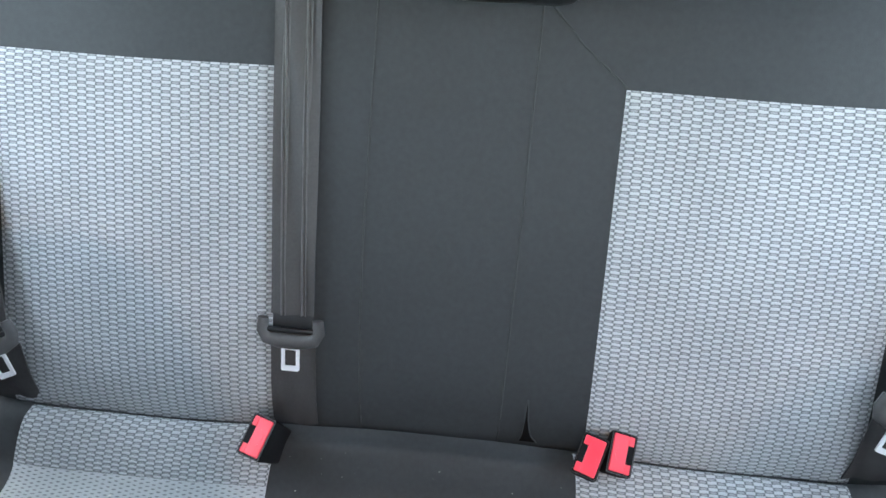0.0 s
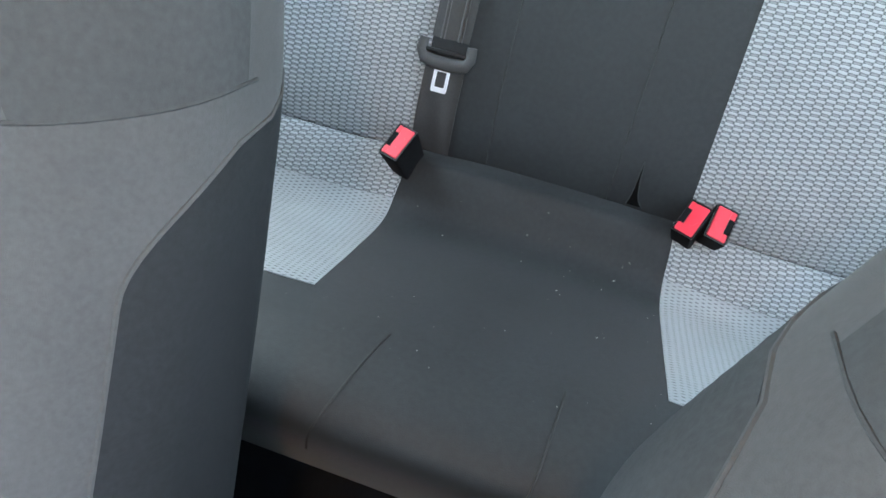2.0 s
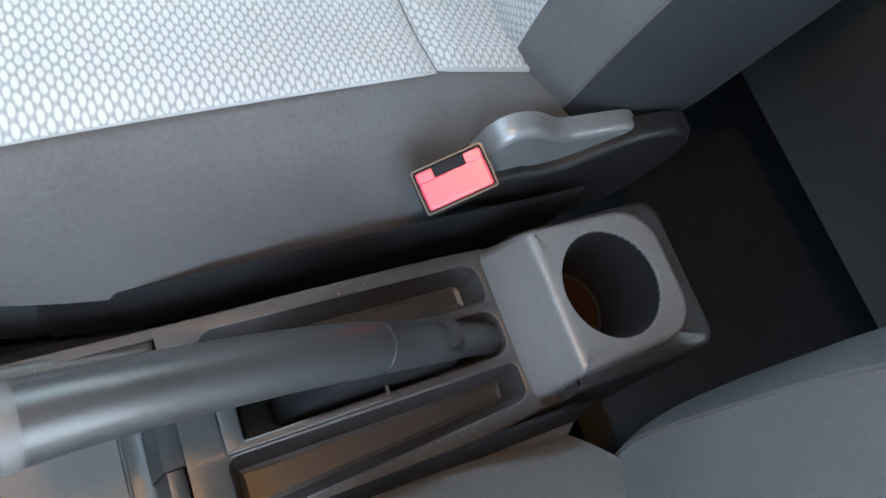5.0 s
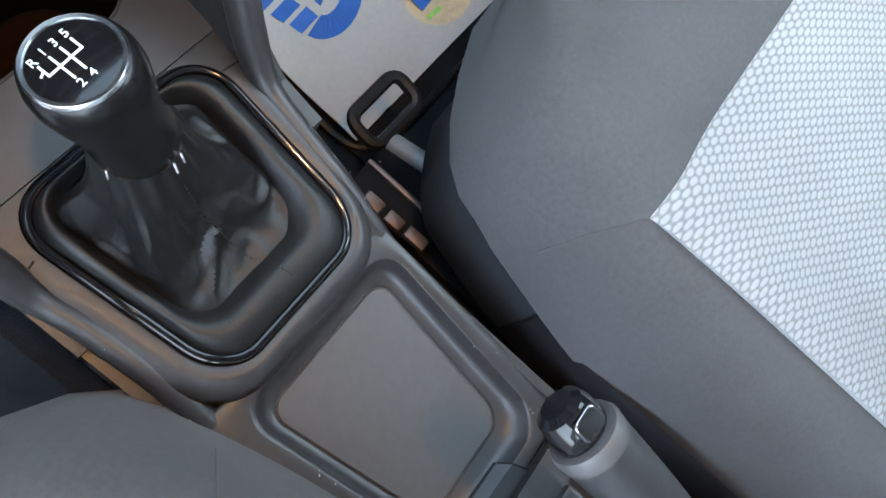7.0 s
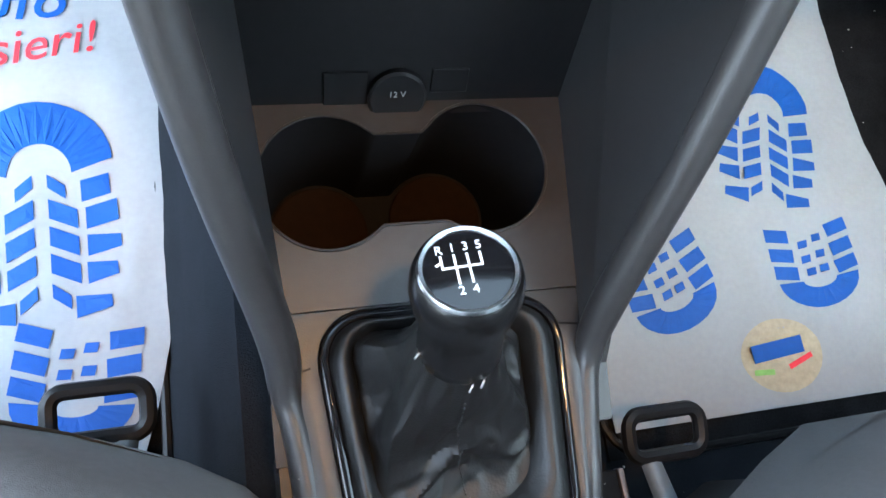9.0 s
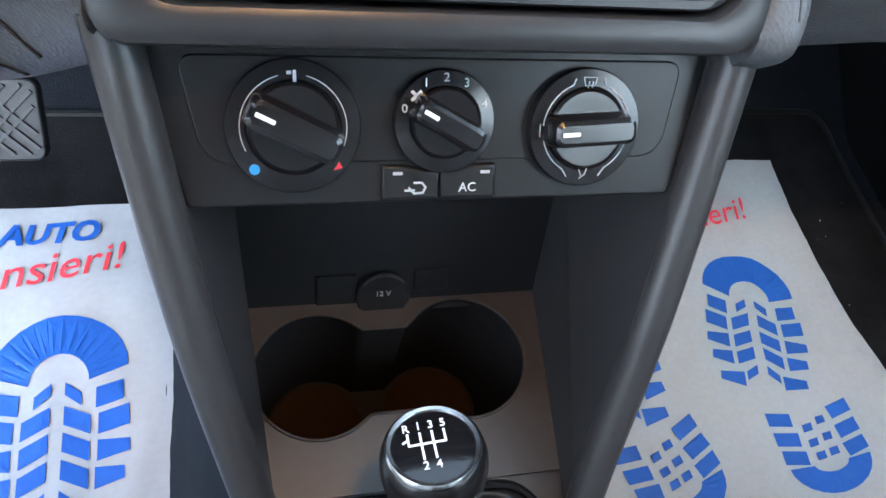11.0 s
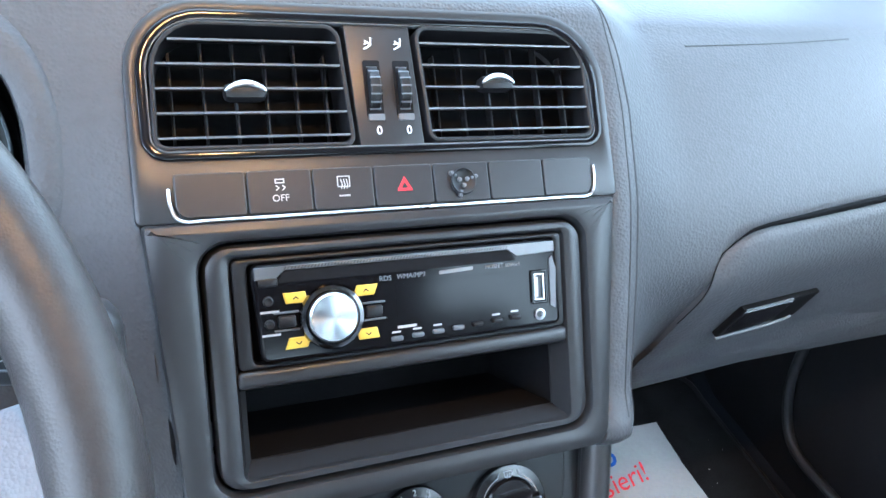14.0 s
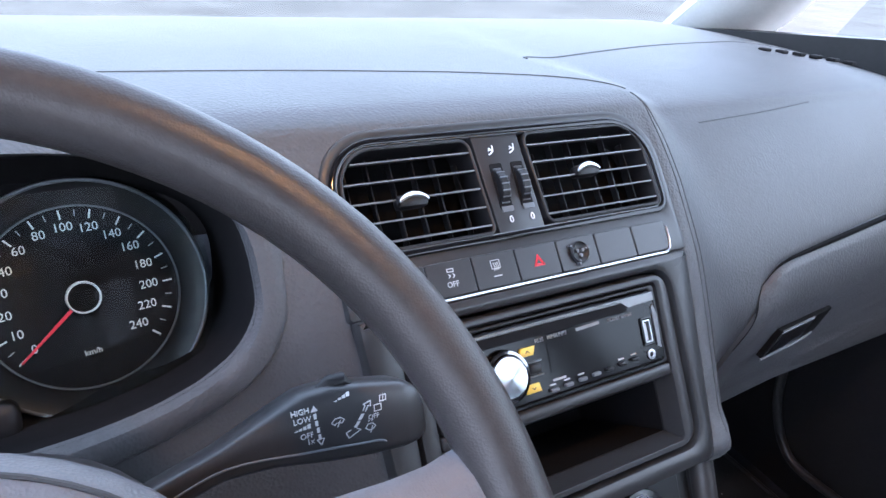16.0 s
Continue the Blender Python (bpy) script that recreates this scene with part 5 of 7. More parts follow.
def knob(cx, cy, r, turn, label):
    k = thing("rotary_knob", FH @ Vector((cx, cy, 0)), label, "knob", "heater knobs")
    m = FH @ at(cx, cy, 0.001)
    part("dial_ring", lathe([(r, -0.002), (r, 0.0035), (r - 0.0006, 0.0044), (r * 0.71, 0.0050), (r * 0.68, 0.0044), (r * 0.68, -0.002)], 56, m), KNOB, k, "black dial ring")
    cap = part("cap", lathe([(r * 0.665, -0.001), (r * 0.665, 0.0055), (r * 0.62, 0.0066), (0.0001, 0.0062)], 48, m), KNOB, k)
    g = m @ Matrix.Rotation(turn, 4, "Z")
    hw = r * 0.235
    grip = part("grip", loft([[(x, y, 0.004) for x, y in rrect(-r * 0.74, r * 0.74, -hw * 1.25, hw * 1.25, hw * 0.6)], [(x, y, 0.012) for x, y in rrect(-r * 0.72, r * 0.72, -hw, hw, hw * 0.6)], [(x, y, 0.0148) for x, y in rrect(-r * 0.70, r * 0.70, -hw * 0.92, hw * 0.92, hw * 0.6)], [(x, y, 0.0158) for x, y in rrect(-r * 0.64, r * 0.64, -hw * 0.6, hw * 0.6, hw * 0.4)]], g), KNOB, k, "raised black grip")
    part("pointer", plate(rrect(-r * 0.60, -r * 0.30, -0.0008, 0.0008, 0.0003), 0.0158, 0.0161, g), WHITEINK, grip, "white pointer")
    return k, m


def arc(r, a0, a1, n=18):
    return [(r * math.cos(radians(a0 + (a1 - a0) * i / n)), r * math.sin(radians(a0 + (a1 - a0) * i / n))) for i in range(n + 1)]


k1, m1 = knob(-0.0570, 0.0240, 0.0245, radians(-27), "black temperature knob turned towards cold")
t1 = m1 @ at(0, 0, 0.0050)
bars([arc(0.0190, 205, 105), arc(0.0190, 75, -20)], 0.00034, t1, DIMINK, k1)
part("cold_mark", plate(circle(-0.0145, -0.0150, 0.0019, 20), 0, 0.0003, m1 @ at(0, 0, 0.0047)), BLUEDOT, k1, "blue dot")
polys([[(0.0140, -0.0158), (0.0172, -0.0150), (0.0160, -0.0125)]], m1 @ at(0, 0, 0.0047), REDINK, k1)
bars([[(0.0008, 0.0165), (0.0008, 0.0200)], [(-0.0016, 0.0195), (-0.0006, 0.0195)]], 0.0012, t1, DIMINK, k1)
k2, m2 = knob(-0.0008, 0.0256, 0.0198, radians(-29), "black fan speed knob with figures 0 to 4")
for s_, a_ in (("0", 162), ("1", 118), ("2", 90), ("3", 62), ("4", 25)):
    words(s_, 0.0046, m2 @ at(0.0166 * math.cos(radians(a_)), 0.0166 * math.sin(radians(a_)), 0.0050), DIMINK, k2)
bars([[(-0.0130, 0.0085), (-0.0098, 0.0115)], [(-0.0098, 0.0085), (-0.0130, 0.0115)]], 0.0011, m2 @ at(0, 0, 0.005), DIMINK, k2)
k3, m3 = knob(0.0568, 0.0228, 0.0236, radians(3), "black air direction knob with white symbols")
t3 = m3 @ at(0, 0, 0.0050)
bars([arc(0.0183, 175, 112, 8) + [(-0.0060, 0.0195)], [(0.0060, 0.0195)] + arc(0.0183, 68, 10, 8), arc(0.0183, 195, 240, 8) + [(-0.0070, -0.0190)], [(0.0070, -0.0190)] + arc(0.0183, -60, -20, 6), [(-0.0028, 0.0200), (0.0028, 0.0200), (0.0020, 0.0168), (-0.0020, 0.0168), (-0.0028, 0.0200)], [(-0.0008, 0.0160), (-0.0004, 0.0185)], [(0.0008, 0.0160), (0.0012, 0.0185)], [(-0.0016, -0.0165), (-0.0004, -0.0190)], [(0.0018, -0.0160), (0.0010, -0.0185), (-0.0012, -0.0200)], [(-0.0195, 0.0020), (-0.0195, -0.0030)], [(0.0190, 0.0010), (0.0200, -0.0030)]], 0.00034, t3, DIMINK, k3)
for x0, x1, word in ((-0.0245, -0.0022, ""), (-0.0015, 0.0208, "AC")):
    b_ = thing("heater_button", FH @ Vector(((x0 + x1) / 2, 0.002, 0)), "small black button marked AC" if word else "small black air recirculation button", "button", "heater buttons")
    out = [(x0, -0.0045), (x1, -0.0045), (x1, 0.0088), ((x0 + 0.017 if not word else x1 - 0.005), 0.0088), (x0 + 0.012, 0.0065), (x0 + 0.006, 0.0074 if word else 0.0085), (x0, 0.0060 if word else 0.0088)]
    if not word:
        out = [(x0, -0.0045), (x1, -0.0045), (x1, 0.0060), (x1 - 0.006, 0.0068), (x1 - 0.012, 0.0082), (x1 - 0.017, 0.0088), (x0, 0.0088)]
    else:
        out = [(x0, -0.0045), (x1, -0.0045), (x1, 0.0088), (x1 - 0.005, 0.0088), (x0 + 0.012, 0.0082), (x0 + 0.006, 0.0068), (x0, 0.0060)]
    part("cap", plate(out, -0.002, 0.0034, FH, 0.0010), HEATER, b_)
    t_ = FH @ at(0, 0, 0.0035)
    if word:
        words("AC", 0.0052, t_ @ at(0.0095, -0.0004), DIMINK, b_)
        bars([[(0.0150, 0.0058), (0.0180, 0.0058)]], 0.0012, t_, GREYINK, b_)
    else:
        bars([[(-0.0140, 0.0000), (-0.0120, -0.0022), (-0.0085, -0.0020), (-0.0075, 0.0002), (-0.0090, 0.0020), (-0.0120, 0.0020)], [(-0.0155, -0.0010), (-0.0120, -0.0010)]], 0.0008, t_, DIMINK, b_)
        bars([[(-0.0200, 0.0058), (-0.0170, 0.0058)]], 0.0012, t_, GREYINK, b_)

# ---- the centre console ----
console = thing("centre_console", (0.005, -0.05, 0.05), "charcoal plastic centre console between the front seats", "centre console")


def cheek(q, xt, xm, xl):
    """Side wall from the stack down to the tunnel: its front edge is the visible strut."""
    pts = [(0.292, 0.462), (0.225, 0.352), (0.172, 0.262), (0.150, 0.243), (0.122, 0.236), (0.122, 0.06), (0.55, 0.06), (0.55, 0.462)]
    def xx(z):
        return xm + (xt - xm) * max(0, (z - 0.25) / 0.21) if z > 0.25 else xl + (xm - xl) * max(0, (z - 0.06) / 0.19)
    bm = loft([[(q * (xx(z)), y, z) for y, z in pts], [(q * (xx(z) - 0.014), y, z) for y, z in pts]])
    return bm


for q, xt, xm, xl, edge in ((-1, 0.1215, 0.0815, 0.083, (0.0745, 0.0700, 0.0670, 0.0665, 0.0680)), (1, 0.1265, 0.0900, 0.080, (0.0795, 0.0752, 0.0712, 0.0680, 0.0660))):
    wall = part("side_wall", cheek(q, xt, xm, xl), STACK, console, "charcoal side wall", smooth=False)
    line = spline([(q * (xt - 0.0062), 0.290, 0.462), (q * (xt * 0.55 + xm * 0.45 - 0.0062), 0.227, 0.357), (q * (xm - 0.0042), 0.177, 0.270), (q * edge[0], 0.155, 0.2440), (q * edge[1], 0.130, 0.2370), (q * edge[2], 0.095, 0.2305), (q * edge[3], 0.062, 0.2180), (q * edge[4], 0.03, 0.2030), (q * edge[4], 0.0, 0.193)], 8)
    part("strut", tube(line, [0.0092 * (1 - 0.22 * smooth01(0.24, 0.42, k / (len(line) - 1))) for k in range(len(line))], 14, flat=1.0), CONSOLE, console, "smooth curved edge strut")

FC = frame_of((0, 0.165, 0.2475), (1, 0, 0), (0, 0.991, 0.13))


def ring_pts(n, radius_of, cx=0.0, cy=0.0):
    return [(cx + radius_of(2 * math.pi * i / n) * math.cos(2 * math.pi * i / n), cy + radius_of(2 * math.pi * i / n) * math.sin(2 * math.pi * i / n)) for i in range(n)]


def to_rect(x0, x1, y0, y1, cx, cy):
    def f(a):
        c, s = math.cos(a), math.sin(a)
        tx = ((x1 - cx) if c > 0 else (x0 - cx)) / c if abs(c) > 1e-9 else 1e9
        ty = ((y1 - cy) if s > 0 else (y0 - cy)) / s if abs(s) > 1e-9 else 1e9
        return min(tx, ty)
    return f


def two_cups(a):
    best = 0.0
    c, s = math.cos(a), math.sin(a)
    for cx, cy, r in ((-0.0455, 0.0, 0.0355), (0.0365, 0.004, 0.0360)):
        px, py = cx + 0.005, cy
        b = px * c + py * s
        d = b * b - (px * px + py * py - r * r)
        if d > 0:
            best = max(best, b + math.sqrt(d))
    if abs(s) > 1e-6 and abs(c / s) * 0.0245 < 0.036:
        best = max(best, 0.0245 / abs(s))
    return best


cup_plate = part("cup_plate", ring_plate(ring_pts(120, to_rect(-0.088, 0.088, 0.026, 0.150, -0.005, 0.0905), -0.005, 0.0905), ring_pts(120, two_cups, -0.005, 0.0905), -0.004, 0.0, FC), CONSOLE, console, "charcoal plate with two cup openings")
wall_pts = ring_pts(120, two_cups, -0.005, 0.0905)
part("cup_well", loft([[(x, y, -0.002) for x, y in wall_pts], [(-0.005 + (x + 0.005) * 0.93, 0.0905 + (y - 0.0905) * 0.90, -0.108) for x, y in wall_pts]], FC, cap0=False, cap1=True), MATT, console, "black double cup well")
for cx, cy in ((-0.0435, 0.0885), (0.0335, 0.0925)):
    part("cup_liner", plate(circle(cx, cy, 0.0312, 36), -0.1075, -0.1045, FC, 0.001), LAMPLIT, console, "dark rubber liner with lamp glow in its colour")
part("cup_edge", tube([FC @ Vector((x, y, 0.0)) for x, y in wall_pts], 0.0009, 6, True), CONSOLE, console, "rounded edge of the cup openings")
# rear wall of the cubby, with the power socket
FB = frame_of((0, 0.298, 0.268), (1, 0, 0), (0, 0.42, 0.907))
back = part("cubby_back", plate([(-0.095, -0.012), (0.100, -0.012), (0.112, 0.16), (-0.110, 0.16)], -0.006, 0.0, FB), BLACK, console, "black rear wall of the cubby")
part("cubby_roof", box(0.20, 0.10, 0.006, at(0.002, 0.33, 0.398)), BLACK, console)
sock = part("power_socket", lathe([(0.0155, 0), (0.0155, 0.004), (0.0140, 0.0052), (0.0001, 0.0052)], 36, FB @ at(-0.006, 0.001)), BLACK, back, "closed power socket cover")
words("12 V", 0.0048, FB @ at(-0.0065, 0.0040, 0.0054), GREYINK, sock)
part("blank_cover", plate(rrect(-0.044, -0.021, -0.004, 0.015, 0.001), 0, 0.0016, FB, 0.0006), BLACK, back)
part("blank_cover", plate(rrect(0.012, 0.032, 0.002, 0.016, 0.001), 0, 0.0012, FB, 0.0006), BLACK, back)

# gear lever plate, boot, knob
FG = frame_of((0.0035, 0.1275, 0.2425), (1, 0, 0), (0, 0.991, 0.13))
BO = quad(-0.0520, 0.0570, -0.0655, -0.0640, 0.0635, 0.0620, (0.027, 0.029, 0.026, 0.026), 8)
DAIS = quad(-0.0680, 0.0650, -0.0800, -0.0880, 0.0800, 0.0635, (0.036, 0.034, 0.001, 0.001), 8)


def dais_ring(share, sink):
    """A line of the plate between the boot frame and its outer edge; it sinks only towards the pocket."""
    out = []
    for (x0, y0), (x1, y1) in zip(shrink(BO, -0.0008), DAIS):
        low = smooth01(0.035, -0.030, y1)
        out.append((x0 + (x1 - x0) * share, y0 + (y1 - y0) * share, sink * (0.25 + 0.75 * low) if sink < 0 else sink * low))
    return out


dais = [dais_ring(0.0, -0.006), dais_ring(0.0, 0.0), dais_ring(0.22, 0.0016), dais_ring(0.42, 0.0012)]
dais += [dais_ring(0.42 + 0.58 * math.sin(k * math.pi / 12), -0.0105 * (1 - math.cos(k * math.pi / 12))) for k in range(1, 7)]
part("gear_plate", loft(dais + [dais_ring(1.0, -0.022)], FG, cap0=False, cap1=False), CONSOLE, console, "charcoal gear lever plate with a rolled edge")
for q, x_, y_, a_ in ((-1, -0.0755, 0.0345, 14), (1, 0.0720, 0.0440, -8)):
    part("joint_line", box(0.020, 0.0010, 0.0006, FG @ at(x_, y_, 0.0001) @ Matrix.Rotation(radians(a_), 4, "Z")), MATT, console)
lever = thing("gear_lever", FG @ Vector((0, 0, 0)), "black gear lever with a leather boot and chrome-ringed knob", "gear lever")
part("boot_frame", ring_plate(BO, shrink(BO, 0.0048), -0.004, 0.0036, FG, 0.0023), GLOSS, lever, "glossy black boot frame")
part("boot_frame_line", ring_plate(shrink(BO, 0.0010), shrink(BO, 0.0016), 0.0018, 0.0030, FG, 0.0003), SMOKE, lever, "thin bright line on the frame")
TOP = Vector((-0.0125, 0.1700, 0.3650))
AX = (TOP - Vector((0.002, 0.1415, 0.255))).normalized()


def even_outline(pts, n):
    """The same closed outline in n even steps."""
    ring = [Vector((x, y, 0)) for x, y in pts] + [Vector((*pts[0], 0))]
    run = [0.0]
    for a, b in zip(ring, ring[1:]):
        run.append(run[-1] + (b - a).length)
    out, k = [], 0
    for i in range(n):
        d = run[-1] * i / n
        while run[k + 1] < d:
            k += 1
        out.append(ring[k].lerp(ring[k + 1], (d - run[k]) / max(1e-9, run[k + 1] - run[k])))
    return out


BOI = even_outline(shrink(BO, 0.0046), 240)
NECK = TOP - AX * 0.056
FOLDS = ((-2.45, 0.42, 0.0115, 0.62), (-0.35, 0.46, 0.0115, 0.60), (0.65, 0.30, 0.0090, 0.66), (1.70, 0.34, 0.0070, 0.60), (2.55, 0.32, 0.0120, 0.56))


def boot_fn(i, b):
    """Leather from the frame up to the neck: a smooth roll inside the frame, a valley, then a creased tent up to the collar."""
    p = BOI[i % 240]
    ang = math.atan2(p.y, p.x)
    c, s_ = math.cos(ang), math.sin(ang)
    base = FG @ Vector((p.x, p.y, 0.0005))
    tip = NECK + Vector((0.0172 * c, 0.0172 * s_, 0))
    q = base.lerp(tip, b ** 0.86)
    roll = math.sin(math.pi * min(1.0, b / 0.27)) ** 0.75
    climb = max(0.0, (b - 0.22) / 0.78)
    q.z = base.z + 0.0088 * roll + (tip.z - base.z) * (0.20 * climb + 0.80 * climb ** 2.3)
    f = 0.0
    for a0, wd, amp, mid_ in FOLDS:
        d = (ang - a0 + math.pi) % (2 * math.pi) - math.pi
        d += 0.5 * (b - mid_) * math.sin(7 * a0)
        f += amp * max(0.0, 1 - abs(d) / (1.5 * wd)) ** 1.3 * math.exp(-abs((b - mid_) / 0.26) ** 2)
    belly = smooth01(0.20, 0.40, b) * smooth01(1.0, 0.70, b)
    n1 = noise.noise((q.x * 26 + 5, q.y * 26 + 2, q.z * 12))
    n2 = noise.noise((q.x * 85 + 1, q.y * 85 + 7 + 4 * n1, q.z * 40))
    facet = abs((n1 * 3.2 + 0.3 * n2) % 2 - 1) - 0.5
    crease_ = facet * 0.0060 + ((1 - abs(n2)) ** 3 - 0.4) * 0.0012
    neck = 0.0010 * math.sin(13 * ang + 3 * b) * smooth01(0.70, 0.95, b)
    f = f - 0.0045 * math.sin(math.pi * b) + crease_ * belly + neck
    return q + Vector((c, s_, 0)) * f * 0.55 + Vector((0, 0, f * 0.8))


boot = part("boot", loft([[boot_fn(i, j / 44) for i in range(240)] for j in range(45)], cap0=False, cap1=True), LEATHER, lever, "creased black leather boot")
front = min(range(240), key=lambda i: abs(BOI[i].x - 0.010) + (1 if BOI[i].y > 0 else 0))
for k in range(3, 40):
    part("stitch", tube([boot_fn(front - k // 14, (k + d) / 44) + Vector((0, -0.0003, 0.0004)) for d in (0.1, 0.7)], 0.0004, 5), BLACK, boot, "" if k > 3 else "dark stitch of the front seam")
for k in (front - 2, front + 9, front - 60):
    part("neck_stitch", tube([boot_fn(k, 0.965) + Vector((0, -0.0006, 0.0008)), boot_fn(k, 1.0) + Vector((0, -0.0010, 0.0016))], 0.0005, 5), GREYINK, boot, "pale loose stitch at the collar")
part("knob_shaft", lathe([(0.0160, -0.060), (0.0176, -0.0575), (0.0172, -0.050), (0.0168, -0.040), (0.0178, -0.030), (0.0196, -0.021), (0.0208, -0.012), (0.0204, -0.006), (0.0190, -0.0012), (0.0178, 0.0), (0.0001, 0.0)], 44, frame_of(TOP, AX.orthogonal(), AX.cross(AX.orthogonal()))), KNOBHIDE, lever, "black leather knob")
MK = frame_of(TOP, Vector((1, 0.02, 0.12)), AX.cross(Vector((1, 0.02, 0.12))))
part("knob_ring", lathe([(0.0182, -0.0020), (0.0180, 0.0000), (0.0172, 0.0011), (0.0158, 0.0009), (0.0153, -0.0002)], 52, MK), RINGMETAL, lever, "chrome ring")
cap = part("knob_cap", lathe([(0.0155, -0.001), (0.0154, 0.0003), (0.0100, 0.0011), (0.0001, 0.0014)], 44, MK), GLOSS, lever, "glossy black cap with a white shift pattern")
KP = MK @ at(0, 0, 0.0013) @ Matrix.Scale(0.92, 4)
bars([[(-0.0097, 0.0060), (-0.0097, 0.0006), (0.0053, 0.0006), (0.0053, 0.0060)], [(-0.0046, 0.0060), (-0.0046, -0.0064)], [(0.0004, 0.0060), (0.0004, -0.0064)], [(-0.0097, 0.0034), (-0.0118, 0.0022)]], 0.0009, KP, WHITEINK, cap)
for s_, x, y in (("R", -0.0100, 0.0086), ("1", -0.0047, 0.0092), ("3", 0.0004, 0.0092), ("5", 0.0054, 0.0092), ("2", -0.0044, -0.0095), ("4", 0.0008, -0.0095)):
    words(s_, 0.0052, KP @ at(x, y, 0.0002), WHITEINK, cap)

# pocket in front of the handbrake
FP = frame_of((0.003, 0.0, 0.2135), (1, 0, 0), (0, 0.988, 0.155))
PO = quad(-0.0420, 0.0520, -0.0945, -0.0575, 0.0605, 0.0490, (0.022, 0.024, 0.017, 0.019), 8)
PI = quad(-0.0340, 0.0395, -0.0775, -0.0490, 0.0490, 0.0375, (0.014, 0.017, 0.012, 0.014), 8)


def between(a, b, t, w):
    return [(x0 + (x1 - x0) * t, y0 + (y1 - y0) * t, w) for (x0, y0), (x1, y1) in zip(a, b)]


PE = quad(-0.0640, 0.0690, -0.1050, -0.0830, 0.0690, 0.0600, 0.001, 8)
plate_rings = [between(PE, PO, 0.0, -0.012), between(PE, PO, 0.0, -0.003), between(PE, PO, 0.06, -0.0008), between(PE, PO, 0.16, 0.0), between(PE, PO, 0.88, 0.0002), between(PE, PO, 0.97, -0.0004), between(PE, PO, 1.0, -0.0014)]
plate_rings += [between(PO, PI, t, w) for t, w in ((0.10, -0.0040), (0.22, -0.0068), (0.38, -0.0092), (0.55, -0.0106), (0.75, -0.0114), (0.93, -0.0120), (0.97, -0.0132), (1.0, -0.0134))]
part("pocket_plate", loft(plate_rings, FP, cap0=False, cap1=True), CONSOLE, console, "charcoal plate round a shallow pocket with a coved edge")
part("pocket_mat", plate(shrink(PI, 0.0010), -0.016, -0.0118, FP, 0.0006), POCKET, console, "smooth grey rubber pocket mat")
# the smooth bridge piece between pocket and handbrake, with its joints
BR = [((0.0150, -0.0885), (-0.0130, -0.0880)), ((0.0200, -0.0945), (-0.0095, -0.0935)), ((0.0235, -0.105), (-0.0090, -0.105)), ((0.0265, -0.1215), (-0.0092, -0.1235))]
part("bridge", loft([[FP @ Vector((a[0], a[1], w0)), FP @ Vector((b[0], b[1], w0)), FP @ Vector((b[0], b[1], w0 - 0.004)), FP @ Vector((a[0], a[1], w0 - 0.004))] for (a, b), w0 in zip(BR, (-0.0052, 0.0004, 0.0010, 0.0008))]), STACK, console, "smooth charcoal bridge piece")
for k in (0, 1):
    part("joint_line", tube([FP @ Vector((*BR[j][k], w0)) for j, w0 in ((0, -0.0050), (1, 0.0005), (2, 0.0010), (3, 0.0008))], 0.0005, 6), MATT, console)

# handbrake well and rear cup holder
FW = frame_of((0.012, -0.205, 0.2085), (1, 0, 0), (0, 1, -0.02))


def tray_cell(outer, inner, depth, slope=0.004, lip=0.0020):
    """A tray pocket with its share of the rim: rounded lip, leaning walls, a coved floor."""
    d = depth
    low = shrink(inner, slope)
    rings = [[(x, y, -0.012) for x, y in outer], [(x, y, -0.0002) for x, y in outer], [(x, y, 0) for x, y in shrink(inner, -lip)], [(x, y, -0.35 * lip) for x, y in shrink(inner, -0.3 * lip)], [(x, y, -lip) for x, y in inner], [(x, y, -d + 0.005) for x, y in low], [(x, y, -d + 0.0014) for x, y in shrink(low, 0.0014)], [(x, y, -d) for x, y in shrink(low, 0.0045)]]
    return loft(rings, FW, cap0=False, cap1=True)


part("tray", tray_cell(quad(0.0195, 0.0575, -0.1150, 0.0195, 0.0600, 0.1010, 0.0006, 8), quad(0.0225, 0.0490, -0.1060, 0.0225, 0.0510, 0.0800, (0.006, 0.011, 0.011, 0.006), 8), 0.0290), CONSOLE, console, "charcoal tray beside the handbrake")
part("tray", tray_cell(quad(-0.0560, -0.0195, -0.1150, -0.0720, -0.0195, 0.1010, 0.0006, 8), quad(-0.0470, -0.0230, -0.1080, -0.0580, -0.0230, 0.0800, (0.010, 0.006, 0.006, 0.011), 8), 0.0290), CONSOLE, console, "charcoal tray beside the handbrake")
part("lever_slot", tray_cell(quad(-0.0195, 0.0195, -0.1150, -0.0195, 0.0195, 0.1010, 0.0006, 8), quad(-0.0150, 0.0150, -0.1075, -0.0155, 0.0155, 0.0690, (0.011, 0.011, 0.002, 0.002), 8), 0.0400, 0.002), CONSOLE, console, "slot of the handbrake")
part("gate", ring_plate(quad(-0.0205, 0.0205, -0.0200, -0.0215, 0.0215, 0.0800, 0.0015, 8), quad(-0.0152, 0.0152, -0.0170, -0.0156, 0.0156, 0.0690, 0.0010, 8), -0.002, 0.0045, FW, 0.0016), CONSOLE, console, "raised gate round the lever")
